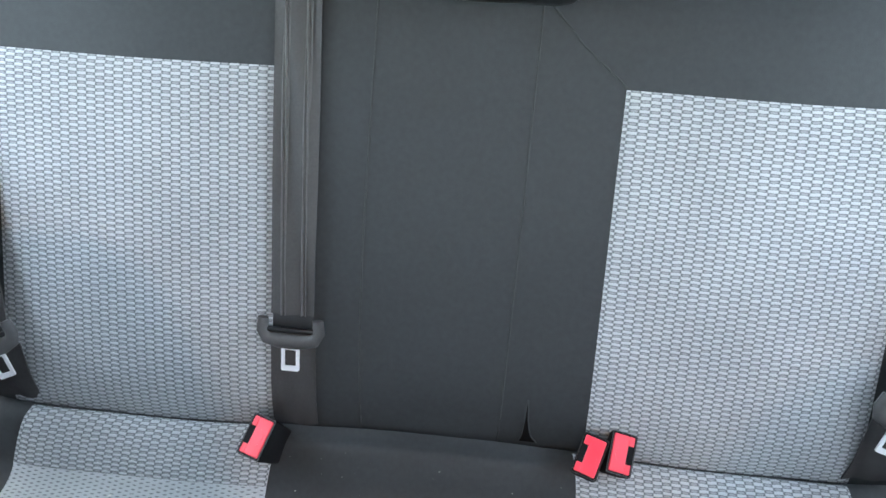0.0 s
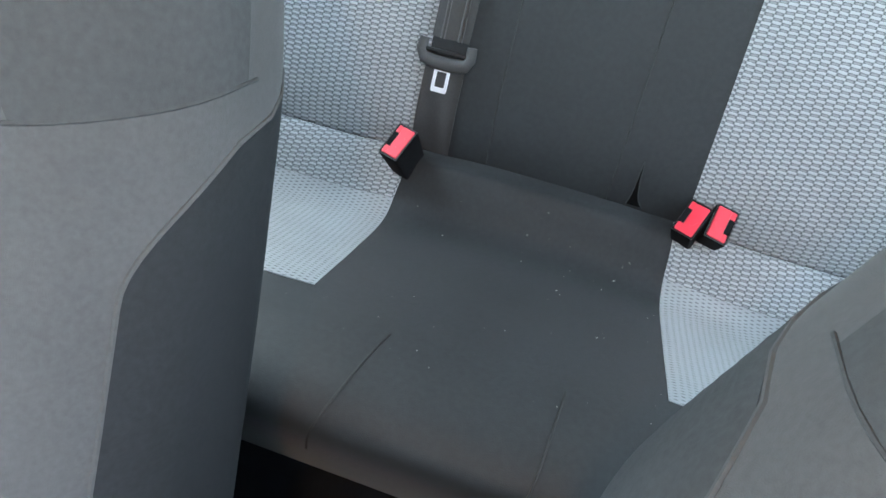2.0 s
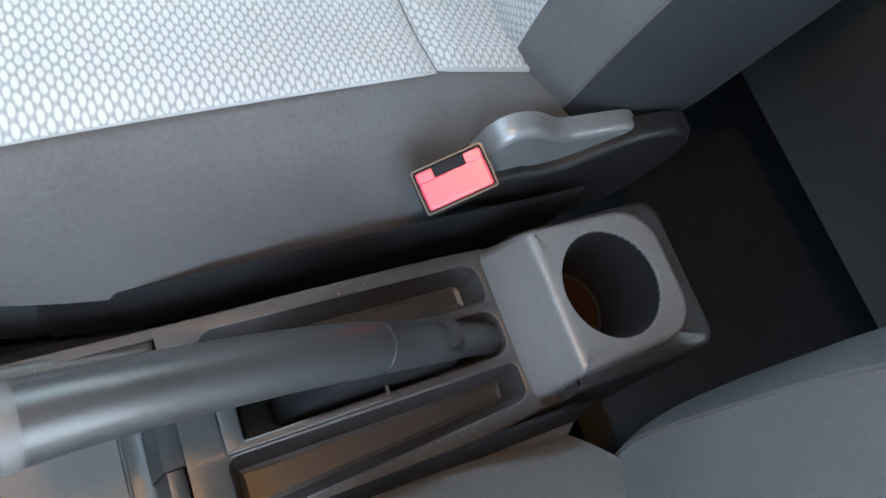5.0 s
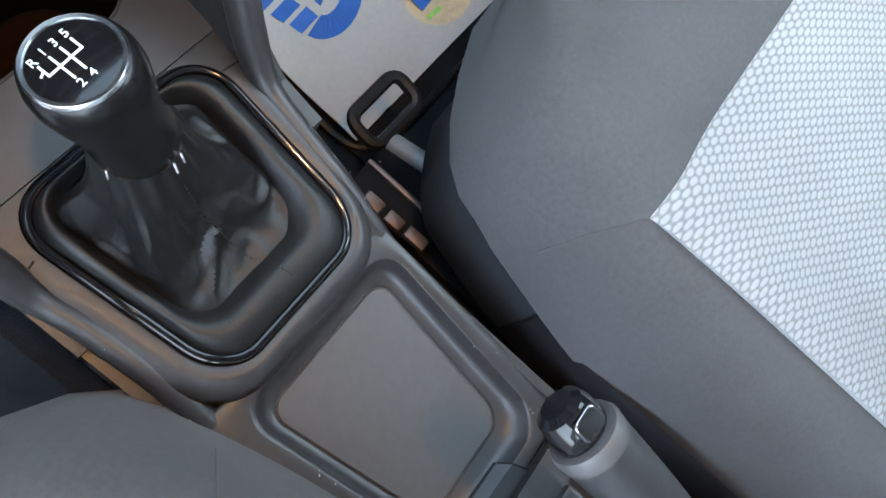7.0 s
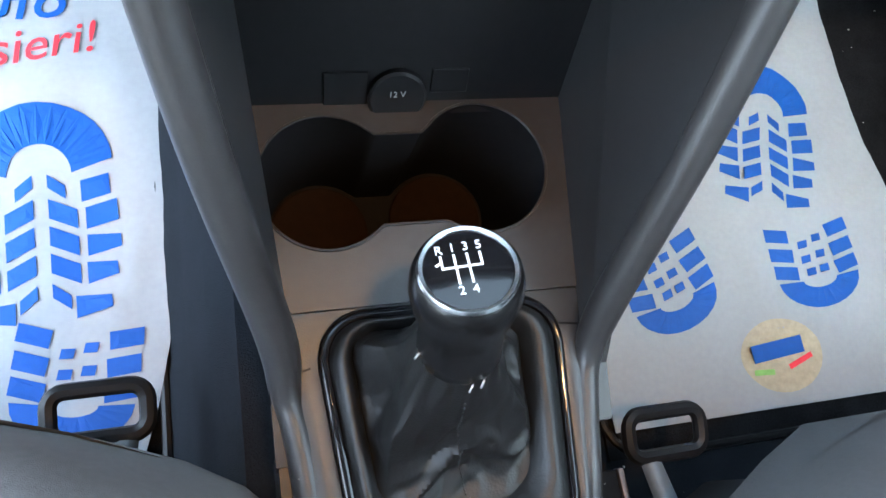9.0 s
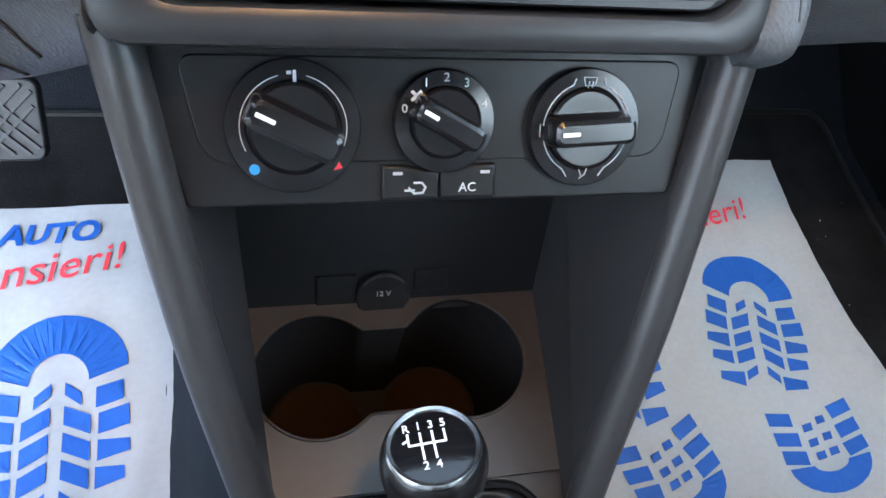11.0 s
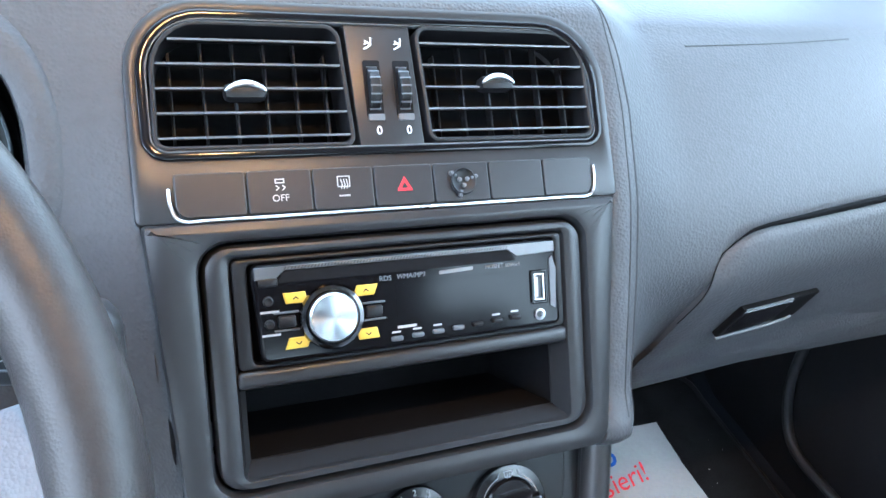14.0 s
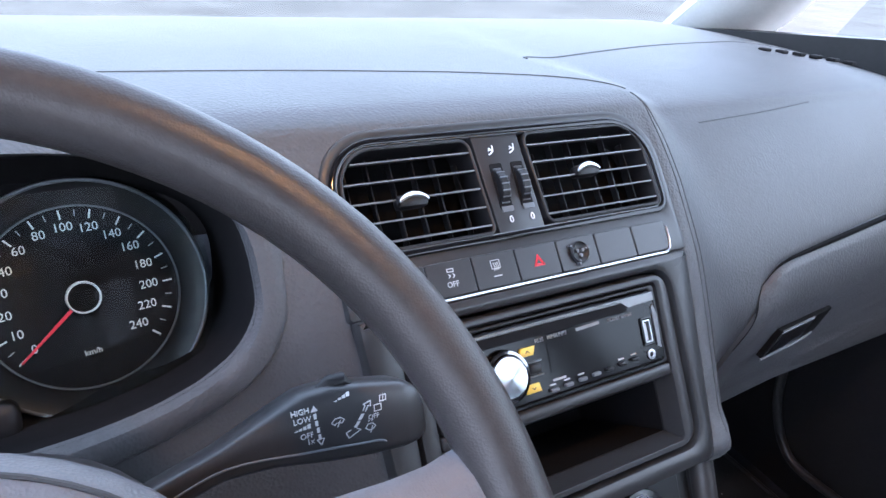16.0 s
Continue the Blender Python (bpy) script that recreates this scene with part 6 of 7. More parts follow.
for q, x0, x1, x2 in ((1, 0.0715, 0.0735, 0.0710), (-1, -0.0800, -0.0660, -0.0450)):
    pts = [(x0 + (0.010 if q > 0 else -0.0005), 0.130, 0.232), (x0, 0.085, 0.224), (x0, 0.04, 0.214), (x1, -0.10, 0.203), (x2, -0.33, 0.206), (x2 * 0.93, -0.455, 0.16)]
    top = spline(pts, 6)
    low = [Vector((p.x + q * 0.006, p.y, 0.05)) for p in top]
    bm = loft([[a, b, b - Vector((q * 0.006, 0, 0)), a - Vector((q * 0.006, 0, 0))] for a, b in zip(top, low)])
    part("side_skirt", bm, CONSOLE, console, "charcoal console side")
CB = frame_of((0.0145, -0.382, 0.2500), (1, 0, 0), (0, 1, 0.0))
block_out = quad(-0.0475, 0.0485, -0.0540, -0.0490, 0.0495, 0.0480, (0.030, 0.030, 0.004, 0.004), 10)
ring_n = len(block_out)
turn0 = min(range(ring_n), key=lambda i: abs(math.atan2(block_out[i][1], block_out[i][0]) + math.pi / 2))
hole = [(0.0372 * math.cos(-math.pi / 2 + 2 * math.pi * (i - turn0) / ring_n), 0.0372 * math.sin(-math.pi / 2 + 2 * math.pi * (i - turn0) / ring_n)) for i in range(ring_n)]


def block_ring(grow, z, front=0.0, rear=0.0):
    """The block's outline, grown, with its front face run forwards and its rear backwards."""
    return [(x, y + (front if y > 0.03 else 0.0) - (rear if y < 0 else 0.0), z) for x, y in shrink(block_out, -grow)]


cupb = part("rear_cup_holder", loft([between(hole, hole, 0, -0.006), between(hole, hole, 0, -0.0012), [(x * 1.022, y * 1.022, 0.0) for x, y in hole], block_ring(-0.0060, 0.0), block_ring(-0.0034, -0.0005), block_ring(-0.0012, -0.0020), block_ring(0.0, -0.0050), block_ring(0.0016, -0.014, 0.002, 0.001), block_ring(0.0036, -0.030, 0.009, 0.003), block_ring(0.0060, -0.044, 0.0145, 0.004), block_ring(0.0080, -0.085, 0.0145, 0.006)], CB, cap0=False, cap1=False), BLOCK, console, "charcoal rear cup holder block with rounded edges and sheen in its colour")
rear_cap = quad(-0.0600, 0.0570, -0.0790, -0.0585, 0.0555, 0.038, (0.016, 0.016, 0.004, 0.004), 8)
part("end_cap", loft([[(x, 0.0455 if y > 0.015 else max(y, -0.0455), -0.0125) for x, y in shrink(rear_cap, 0.0155)]] + [[(x, 0.0455 if y > 0.015 else y, z) for x, y in shrink(rear_cap, -g)] for g, z in ((-0.0085, -0.0152), (-0.0040, -0.0168), (-0.0010, -0.0195), (0.0, -0.024), (0.004, -0.070), (0.010, -0.150), (0.012, -0.215))], CB, cap0=False, cap1=False), STACK, cupb, "smooth dark end cap of the console")
part("cup_well", lathe([(0.0373, -0.001), (0.0362, -0.012), (0.0320, -0.068), (0.0001, -0.0685)], 48, CB), BLACK, cupb, "black cup well")
part("cup_liner", plate(circle(0, 0, 0.0272, 36), -0.0675, -0.065, CB, 0.0008), LAMPLIT, cupb, "rubber disc with lamp glow in its brown colour")

# handbrake
brake = thing("handbrake", (0.012, -0.33, 0.17), "dark grey plastic handbrake lever pulled up with a glossy black button", "handbrake")
hl = spline([(0.0120, -0.307, 0.196), (0.0118, -0.262, 0.236), (0.0115, -0.212, 0.279), (0.0110, -0.150, 0.322), (0.0100, -0.090, 0.3505), (0.0090, -0.047, 0.3625)], 8)
nn = len(hl)
part("grip", tube(hl, [0.0112 + 0.0026 * smooth01(0.05, 0.50, k / (nn - 1)) + 0.0010 * smooth01(0.8, 1, k / (nn - 1)) for k in range(nn)], 24, flat=1.05), HANDLE, brake, "dark grey grip")
tipd = (hl[-1] - hl[-4]).normalized()
part("grip_lip", tube([hl[-1] - tipd * 0.004, hl[-1] + tipd * 0.001, hl[-1] + tipd * 0.0036, hl[-1] + tipd * 0.0040], [0.0150, 0.0156, 0.0146, 0.0126], 28, flat=1.05), POCKET, brake, "worn grey lip of the grip")
btn_c = hl[-1] + tipd * 0.003
part("button", tube([btn_c, btn_c + tipd * 0.010, btn_c + tipd * 0.0145, btn_c + tipd * 0.0165], [0.0118, 0.0116, 0.0102, 0.0070], 22, flat=0.95), GLOSS, brake, "glossy black release button")
bf = frame_of(btn_c + tipd * 0.0075, (1, 0, 0), tipd)
# chrome plate added to give the black button its bright reflection
part("button_shine", plate(rrect(-0.0062, 0.0062, -0.0050, 0.0058, 0.0030), 0.0098, 0.0118, bf, 0.0010), SMOKE, brake, "smoked chrome plate for the bright reflection on the button")
jp = hl[18]
jd = (hl[19] - hl[17]).normalized()
ju = Vector((1, 0, 0)).cross(jd).normalized()
part("grip_joint", tube([jp + Vector((0.01385 * math.cos(a), 0, 0)) + ju * 0.0145 * math.sin(a) for a in [k * math.pi / 16 for k in range(32)]], 0.0006, 6, True), BLACK, brake)
part("gaiter", loft([[(0.012 + x, -0.205 + y, z) for x, y in rrect(-w / 2, w / 2, -0.075 + a, 0.045 + b, 0.006)] for w, a, b, z in ((0.024, 0.0, 0.0, 0.168), (0.024, 0.002, -0.004, 0.205), (0.020, 0.012, -0.022, 0.246), (0.016, 0.020, -0.038, 0.262))]), BLACK, brake, "black lever bracket")

# ---- floor mats ----
def footprint(cx, cy, length, width, turn, heel):
    """Outlines of one printed shoe sole or heel, in the mat's plane."""
    ca, sa = math.cos(turn), math.sin(turn)
    def T(pts):
        return [(cx + ca * x * width - sa * y * length, cy + sa * x * width + ca * y * length) for x, y in pts]
    out = []
    if not heel:
        for k in range(14):
            a0, a1 = math.pi * k / 14, math.pi * (k + 1) / 14
            f = lambda a: (0.46 * math.cos(a), 0.22 + 0.28 * math.sin(a))
            g = lambda a: (0.20 * math.cos(a), 0.16 + 0.14 * math.sin(a))
            out.append(T([f(a0), f(a1), g(a1), g(a0)]))
        rows = ((0.13, 0.43, 0.25), (0.01, 0.47, 0.27), (-0.11, 0.48, 0.27), (-0.23, 0.45, 0.26), (-0.37, 0.40, 0.18))
        for y, xo, xi in rows:
            for q in (-1, 1):
                out.append(T([(q * xo, y + 0.02 * (1 if y > 0 else -1)), (q * (xo + 0.005), y - 0.075), (q * xi, y - 0.075 - 0.03), (q * xi, y - 0.01)][::q]))
        for k, y in enumerate((0.16, 0.05, -0.07, -0.19, -0.32)):
            s = 0.7 if k in (0, 4) else 1.0
            for q in (-1, 1):
                out.append(T([(q * 0.045, y), (q * 0.045, y - 0.085 * s), (q * 0.22 * s, y - 0.085 * s - 0.055), (q * 0.22 * s, y - 0.055)][::-q]))
    else:
        for k in range(12):
            a0, a1 = math.pi + math.pi * k / 12, math.pi + math.pi * (k + 1) / 12
            f = lambda a: (0.48 * math.cos(a), -0.12 + 0.36 * math.sin(a))
            g = lambda a: (0.20 * math.cos(a), -0.14 + 0.10 * math.sin(a))
            out.append(T([g(a0), g(a1), f(a1), f(a0)]))
        for k, y in enumerate((0.44, 0.20, -0.02)):
            for q in (-1, 1):
                out.append(T([(q * 0.24, y - 0.10), (q * 0.50, y - 0.04), (q * 0.49, y + 0.12), (q * 0.22, y + 0.06)][::q]))
        for x, y in ((-0.09, 0.30), (0.09, 0.36), (-0.09, 0.12), (0.09, 0.16), (-0.07, -0.04), (0.09, -0.02)):
            out.append(T([(x - 0.06, y - 0.05), (x + 0.05, y - 0.04), (x + 0.06, y + 0.05), (x - 0.05, y + 0.04)]))
    return out


def mat_z(x, y, seed):
    return floor_z(0.4, y) + 0.009 + 0.004 * noise.noise((x * 7 + seed, y * 7, 0.3)) + 0.0040 * (0.25 - abs(noise.noise((x * 16 + seed, y * 16, 0.7)))) + 0.0020 * (0.25 - abs(noise.noise((x * 37 + seed, y * 37, 2.7))))


def paper_mat(x0, x1, y0, y1, seed, label, lo, hi):
    th = thing("paper_mat", ((x0 + x1) / 2, (y0 + y1) / 2, 0.0), label, "floor mat", "paper mats")
    def pt(x, y):
        return Vector((x, y, mat_z(x, y, seed)))
    part("sheet", sheet(lambda a, b: pt(x0 + (x1 + lo * b + hi * b * b - x0) * a, y0 + (y1 - y0) * b), 70, 80, 0, 0.0012), PAPER, th, "creased white paper")
    return th, pt


def printed(th, pt, shapes, mat, nm="printed_footprint", lift=0.0009):
    bm = bmesh.new()
    for s in shapes:
        # split into a fine fan so that the ink follows the creases
        c = Vector((sum(p[0] for p in s) / len(s), sum(p[1] for p in s) / len(s)))
        rings = [[tuple(c.lerp(Vector(p), k)) for p in s] for k in (0.5, 1.0)]
        cv = bm.verts.new(pt(*c) + Vector((0, 0, lift)))
        prev = None
        for r in rings:
            cur = [bm.verts.new(pt(*p) + Vector((0, 0, lift))) for p in r]
            n = len(cur)
            for i in range(n):
                if prev is None:
                    bm.faces.new((cv, cur[i], cur[(i + 1) % n]))
                else:
                    bm.faces.new((prev[i], cur[i], cur[(i + 1) % n], prev[(i + 1) % n]))
            prev = cur
    bmesh.ops.remove_doubles(bm, verts=bm.verts, dist=1e-5)
    return part(nm, bm, mat, th, smooth=False)


def print_sole(th, pt, *spec):
    shapes = footprint(*spec)
    n = 12 if spec[-1] else 14
    cap_ = printed(th, pt, shapes[:n], BLUE)
    for s in shapes[n:]:
        printed(cap_, pt, [s], BLUE, "printed_block")


def mat_words(pt, th, *args, **kw):
    """Lettering that follows the creased paper."""
    ob = words(*args, th, **kw)
    o = root_place(th)
    for v in ob.data.vertices:
        v.co.z = pt(v.co.x + o.x, v.co.y + o.y).z + 0.0016 - o.z
    return ob


def slope(pt, x, y, turn=0.0):
    """A frame lying on the mat."""
    p, px, py = pt(x, y), pt(x + 0.02, y), pt(x, y + 0.02)
    u, v = (px - p).normalized(), (py - p).normalized()
    c, s = math.cos(turn), math.sin(turn)
    return frame_of(p + Vector((0, 0, 0.0016)), u * c + v * s, v * c - u * s)


mat_r, pr = paper_mat(0.198, 0.625, 0.122, 0.595, 1.0, "white paper floor mat with blue shoe prints before the passenger seat", -0.245, 0.156)
for cx, cy, ln, wd, tn, hl_ in ((0.420, 0.385, 0.158, 0.114, radians(-13), False), (0.240, 0.370, 0.172, 0.116, radians(4), False), (0.440, 0.246, 0.080, 0.096, radians(4), True), (0.281, 0.240, 0.082, 0.094, radians(16), True)):
    print_sole(mat_r, pr, cx, cy, ln, wd, tn, hl_)
mat_words(pr, mat_r, "AUTO", 0.030, slope(pr, 0.393, 0.549, 0.06), BLUE, shear=0.2, bold=0.0012)
mat_words(pr, mat_r, "ensieri!", 0.040, slope(pr, 0.408, 0.514, 0.16), REDINK, shear=0.3)
printed(mat_r, pr, [circle(0.380, 0.168, 0.043, 32, 0.034)], TAN, "printed_badge")
bars([[(-0.024, 0.004), (0.022, 0.004)]], 0.016, slope(pr, 0.376, 0.170, 0.1) @ at(0, 0, 0.0012), BLUE, mat_r, "badge_bar")
bars([[(-0.030, -0.012), (-0.012, -0.015)]], 0.005, slope(pr, 0.376, 0.170, 0.1) @ at(0, 0, 0.0012), GREENINK, mat_r, "badge_bar")
bars([[(0.008, -0.014), (0.032, -0.008)]], 0.005, slope(pr, 0.376, 0.170, 0.1) @ at(0, 0, 0.0012), REDINK, mat_r, "badge_bar")
mat_l, plm = paper_mat(-0.62, -0.178, 0.150, 0.556, 5.0, "white paper floor mat with blue shoe prints before the driver's seat", 0.14, -0.142)
for cx, cy, ln, wd, tn, hl_ in ((-0.243, 0.350, 0.182, 0.116, radians(2), False), (-0.386, 0.350, 0.182, 0.116, radians(0), False), (-0.222, 0.212, 0.085, 0.090, radians(-8), True)):
    print_sole(mat_l, plm, cx, cy, ln, wd, tn, hl_)
mat_words(plm, mat_l, "AUTO", 0.030, slope(plm, -0.266, 0.524, 0.03), BLUE, shear=0.2, bold=0.0012)
mat_words(plm, mat_l, "ensieri!", 0.042, slope(plm, -0.263, 0.488, 0.17), REDINK, shear=0.3)
for x0_, x1_ in ((0.19, 0.64), (-0.66, -0.16)):
    rm = thing("carpet_mat", ((x0_ + x1_) / 2, 0.35, 0.0), "black carpet floor mat with a bound edge", "floor mat", "carpet mats")
    part("carpet", sheet(lambda a, b: Vector((x0_ + (x1_ - x0_) * a, 0.10 + 0.56 * b, floor_z(0.4, 0.10 + 0.56 * b) + 0.004)), 20, 30, 0, 0.004), MAT_PILE, rm)
    part("bound_edge", tube([Vector((x, y, floor_z(0.4, y) + 0.004)) for x, y in rrect(x0_, x1_, 0.10, 0.66, 0.04)], 0.004, 8, True), BLACK, rm)

# ---- pedals ----
def pedal(cx, cy, cz, w, h, label):
    th = thing("pedal", (cx, cy, cz), label, "pedal", "pedals")
    m = frame_of((cx, cy, cz), (1, 0, 0), (0, 0.55, 0.83))
    pad = part("pad", plate(rrect(-w / 2, w / 2, -h / 2, h / 2, 0.008), -0.006, 0.004, m, 0.002), HANDLE, th, "dark rubber pad")
    bm = bmesh.new()
    for k in range(-4, 5):
        for q in (-1, 1):
            c = k * 0.011
            p0, p1 = Vector((c - q * h * 0.42, -h * 0.42)), Vector((c + q * h * 0.42, h * 0.42))
            if max(abs(p0.x), abs(p1.x)) > w * 0.75:
                continue
            x0c, x1c = max(-w * 0.44, min(w * 0.44, p0.x)), max(-w * 0.44, min(w * 0.44, p1.x))
            y0c, y1c = (x0c - c) * q, (x1c - c) * q
            d = Vector((x1c - x0c, y1c - y0c))
            box(d.length, 0.0026, 0.0022, m @ at((x0c + x1c) / 2, (y0c + y1c) / 2, 0.005) @ Matrix.Rotation(math.atan2(d.y, d.x), 4, "Z"), bm=bm)
    part("tread", bm, POCKET, pad, "pale worn tread ridges")
    part("arm", tube([m @ Vector((0, h / 2 - 0.01, -0.008)), Vector((cx, cy + 0.06, cz + 0.12)), Vector((cx, cy + 0.10, cz + 0.26))], 0.007, 8), STEEL, th)
    return th


pedal(-0.266, 0.513, 0.203, 0.074, 0.062, "grey rubber brake pedal with a diamond tread")
pedal(-0.154, 0.548, 0.196, 0.046, 0.094, "grey rubber accelerator pedal with a diamond tread")

# ---- instrument cluster ----
FD = frame_of((-0.2447, 0.430, 0.5865), (1, 0, 0), (0, 0.39, 0.92))
DR = 0.0494
cluster = thing("instrument_cluster", FD @ Vector((0, 0, -0.02)), "dark instrument cluster with a white-figured speedometer", "instrument cluster")
part("backing", plate(rrect(-0.20, 0.064, -0.066, 0.064, 0.05), -0.02, -0.006, FD), MATT, cluster)
dial = part("dial", lathe([(DR, -0.004), (DR, 0.0), (0.0001, 0.0)], 72, FD), MATT, cluster, "matt black dial")
part("dial_edge", lathe([(DR + 0.0002, -0.002), (DR + 0.0004, 0.0010), (DR - 0.0004, 0.0011), (DR - 0.0006, 0.0)], 72, FD), SLATE, dial, "thin pale edge line")
part("dial_bowl", lathe([(DR, -0.002), (0.0540, 0.006), (0.0600, 0.0115), (0.0622, 0.0125), (0.0636, 0.0105), (0.0640, -0.01)], 72, FD), BLACK, cluster, "deep black bowl")
part("bowl_line", lathe([(0.0610, 0.0122), (0.0618, 0.0130), (0.0626, 0.0128), (0.0630, 0.0118)], 72, FD), SLATE, cluster, "satin rim of the bowl")
DIAL = {0: 221, 10: 203, 20: 185.5, 30: 167.5, 40: 150, 60: 132, 80: 114, 100: 96, 120: 77.5, 140: 59, 160: 41, 180: 21.5, 200: 2, 220: -18, 240: -38.5}
for v, d in DIAL.items():
    a = radians(d)
    ro = DR * (0.93 + 0.03 * math.cos(radians(d - 110)))
    bars([[((ro - 0.0044) * math.cos(a), (ro - 0.0044) * math.sin(a)), (ro * math.cos(a), ro * math.sin(a))]], 0.0009, FD, WHITEINK, dial, "tick")
    rn = DR * (0.715 + 0.07 * math.cos(radians(d - 125)))
    words(str(v), 0.0066, FD @ at(rn * math.cos(a), rn * math.sin(a), 0.0002) @ Matrix.Rotation(radians(4), 4, "Z"), WHITEINK, dial)
mids = list(DIAL.values())
for a, b in zip(mids, mids[1:]):
    d = (a + b) / 2
    ro = DR * (0.93 + 0.03 * math.cos(radians(d - 110)))
    bars([[(ro - 0.0036, 0), (ro - 0.0004, 0)]], 0.0005, FD @ Matrix.Rotation(radians(d), 4, "Z"), GREYINK, dial, "fine_tick")
words("km/h", 0.0044, FD @ at(0.0005, -0.0300, 0.0002) @ Matrix.Rotation(radians(4), 4, "Z"), WHITEINK, dial)
part("needle", plate([(-0.0009, 0.006), (0.0009, 0.006), (0.0005, 0.0440), (-0.0005, 0.0440)], 0.0030, 0.0042, FD @ Matrix.Rotation(radians(221 - 90), 4, "Z")), REDINK, dial, "red needle at zero")
part("hub", lathe([(0.0076, 0), (0.0076, 0.006), (0.0072, 0.0066), (0.0001, 0.0066)], 32, FD), MATT, dial)
part("hub_ring", lathe([(0.0087, 0), (0.0087, 0.0056), (0.0083, 0.0064), (0.0076, 0.0060)], 36, FD), WHITEINK, dial, "silver hub ring")
part("display_hump", box(0.05, 0.02, 0.02, FD @ at(-0.062, -0.053, 0.012), 0.006, 3), BLACK, cluster)


def lip_y(z):
    return min((abs(along(LEFT, k / 300).z - z), along(LEFT, k / 300).y) for k in range(90, 300))[1]


def oval(grow, dy=0.0, y=None, zc=0.6085):
    """The cluster's opening, grown by so much, on the dashboard's face or at one depth."""
    out = []
    for k in range(88):
        c, q = math.cos(k * math.pi / 44), math.sin(k * math.pi / 44)
        e, tall = (2 / 3, 0.0705) if q > 0 else (2 / 2.3, 0.0590)
        z = zc + (tall + grow) * math.copysign(abs(q) ** e, q)
        out.append(Vector((-0.307 + (0.142 + grow) * math.copysign(abs(c) ** e, c), lip_y(z + 0.6085 - zc) + dy if y is None else y, z)))
    return out


lens = part("lens", plate(rrect(-0.196, 0.0615, -0.058, 0.060, 0.05), 0.0136, 0.0146, FD @ at(0, 0, 0.016) @ Matrix.Rotation(radians(14), 4, "X")), GLASS, cluster, "clear lens over the dials")
lens.visible_shadow = False
part("hood_lip", loft([oval(0.011, 0.004), oval(0.0105, -0.001), oval(0.008, -0.0035), oval(0.002, -0.0045), oval(-0.003, -0.0025), oval(-0.0055, 0.004)], cap0=False, cap1=False), DASH, cluster, "rounded grained lip round the dials")
part("hood_cone", loft([oval(-0.0050, 0.002), oval(-0.0035, 0.030, zc=0.597), oval(-0.0060, y=0.452, zc=0.582)], cap0=False, cap1=False), MATT, cluster, "black cone behind the lip")

# ---- steering wheel and stalk ----
def squared(t, e):
    return math.copysign(abs(t) ** e, t)


WC = Vector((-0.3174, 0.1774, 0.5977))
WU = Vector((0, math.sin(0.7015), math.cos(0.7015)))
FWH = frame_of(WC, (1, 0, 0), WU)
wheel = thing("steering_wheel", WC, "worn dark leather steering wheel with three spokes", "steering wheel")
part("rim", tube([FWH @ Vector((0.178 * math.cos(a), 0.178 * math.sin(a), 0)) for a in [k * math.pi / 48 for k in range(96)]], 0.0130, 18, True, up=FWH.col[2].to_3d()), RIM, wheel, "worn grained leather rim")
HUBS = ((0.004, -0.034, 0.0), (0.0, -0.012, 0.0), (0.0015, 0.004, 0.0), (0.008, 0.014, 0.0), (0.022, 0.0200, -0.002), (0.046, 0.0235, -0.004))
hub = part("hub", loft([[(x, y + dv, w) for x, y in circle(0, 0, 0.094 - g, 44, 0.0775 - g * 0.85)] for g, w, dv in HUBS], FWH), HUB, wheel, "grey padded hub")
part("hub_joint", tube([FWH @ Vector((0.0872 * math.cos(a), 0.0715 * math.sin(a), 0.0135)) for a in [k * math.pi / 30 for k in range(60)]], 0.0008, 6, True), SEAM_SHADE, hub, "dark joint of the airbag cover")
for a, dv, w in ((0, 0.009, 0.026), (180, 0.009, 0.026), (270, 0.0, 0.035)):
    c, s = math.cos(radians(a)), math.sin(radians(a))
    pts = [FWH @ Vector((0.05 * c, 0.05 * s + dv, -0.002)), FWH @ Vector((0.11 * c, 0.11 * s + dv, -0.006)), FWH @ Vector((0.170 * c, 0.170 * s + dv * 0.8, -0.003))]
    part("spoke", tube(spline(pts, 5), [w, w, w * 0.98, w * 0.95, w * 0.92, w * 0.90, w * 0.90, w * 0.90, w * 0.94, w * 1.05, w * 1.25], 14, flat=0.30, up=FWH.col[2].to_3d()), HUB, wheel, "grey padded spoke")
column = thing("steering_column", FWH @ Vector((0, 0, -0.12)), "black plastic steering column cover", "steering column")
COVER = ((0.010, -0.042), (0.004, -0.044), (0.0, -0.050), (-0.003, -0.085), (-0.002, -0.150))
part("cover", loft([[((0.086 - g) * squared(math.cos(k * math.pi / 24), 0.8), (0.0755 - g) * squared(math.sin(k * math.pi / 24), 0.8), w) for k in range(48)] for g, w in COVER], FWH), STACK, column)
stalk = thing("wiper_stalk", (-0.24, 0.285, 0.575), "black wiper stalk with white symbols beside the steering wheel", "control stalk")
SF = frame_of((-0.1772, 0.2611, 0.5939), (1, 0, 0), (0, 0.35, 0.94)) @ Matrix.Scale(0.95, 4)


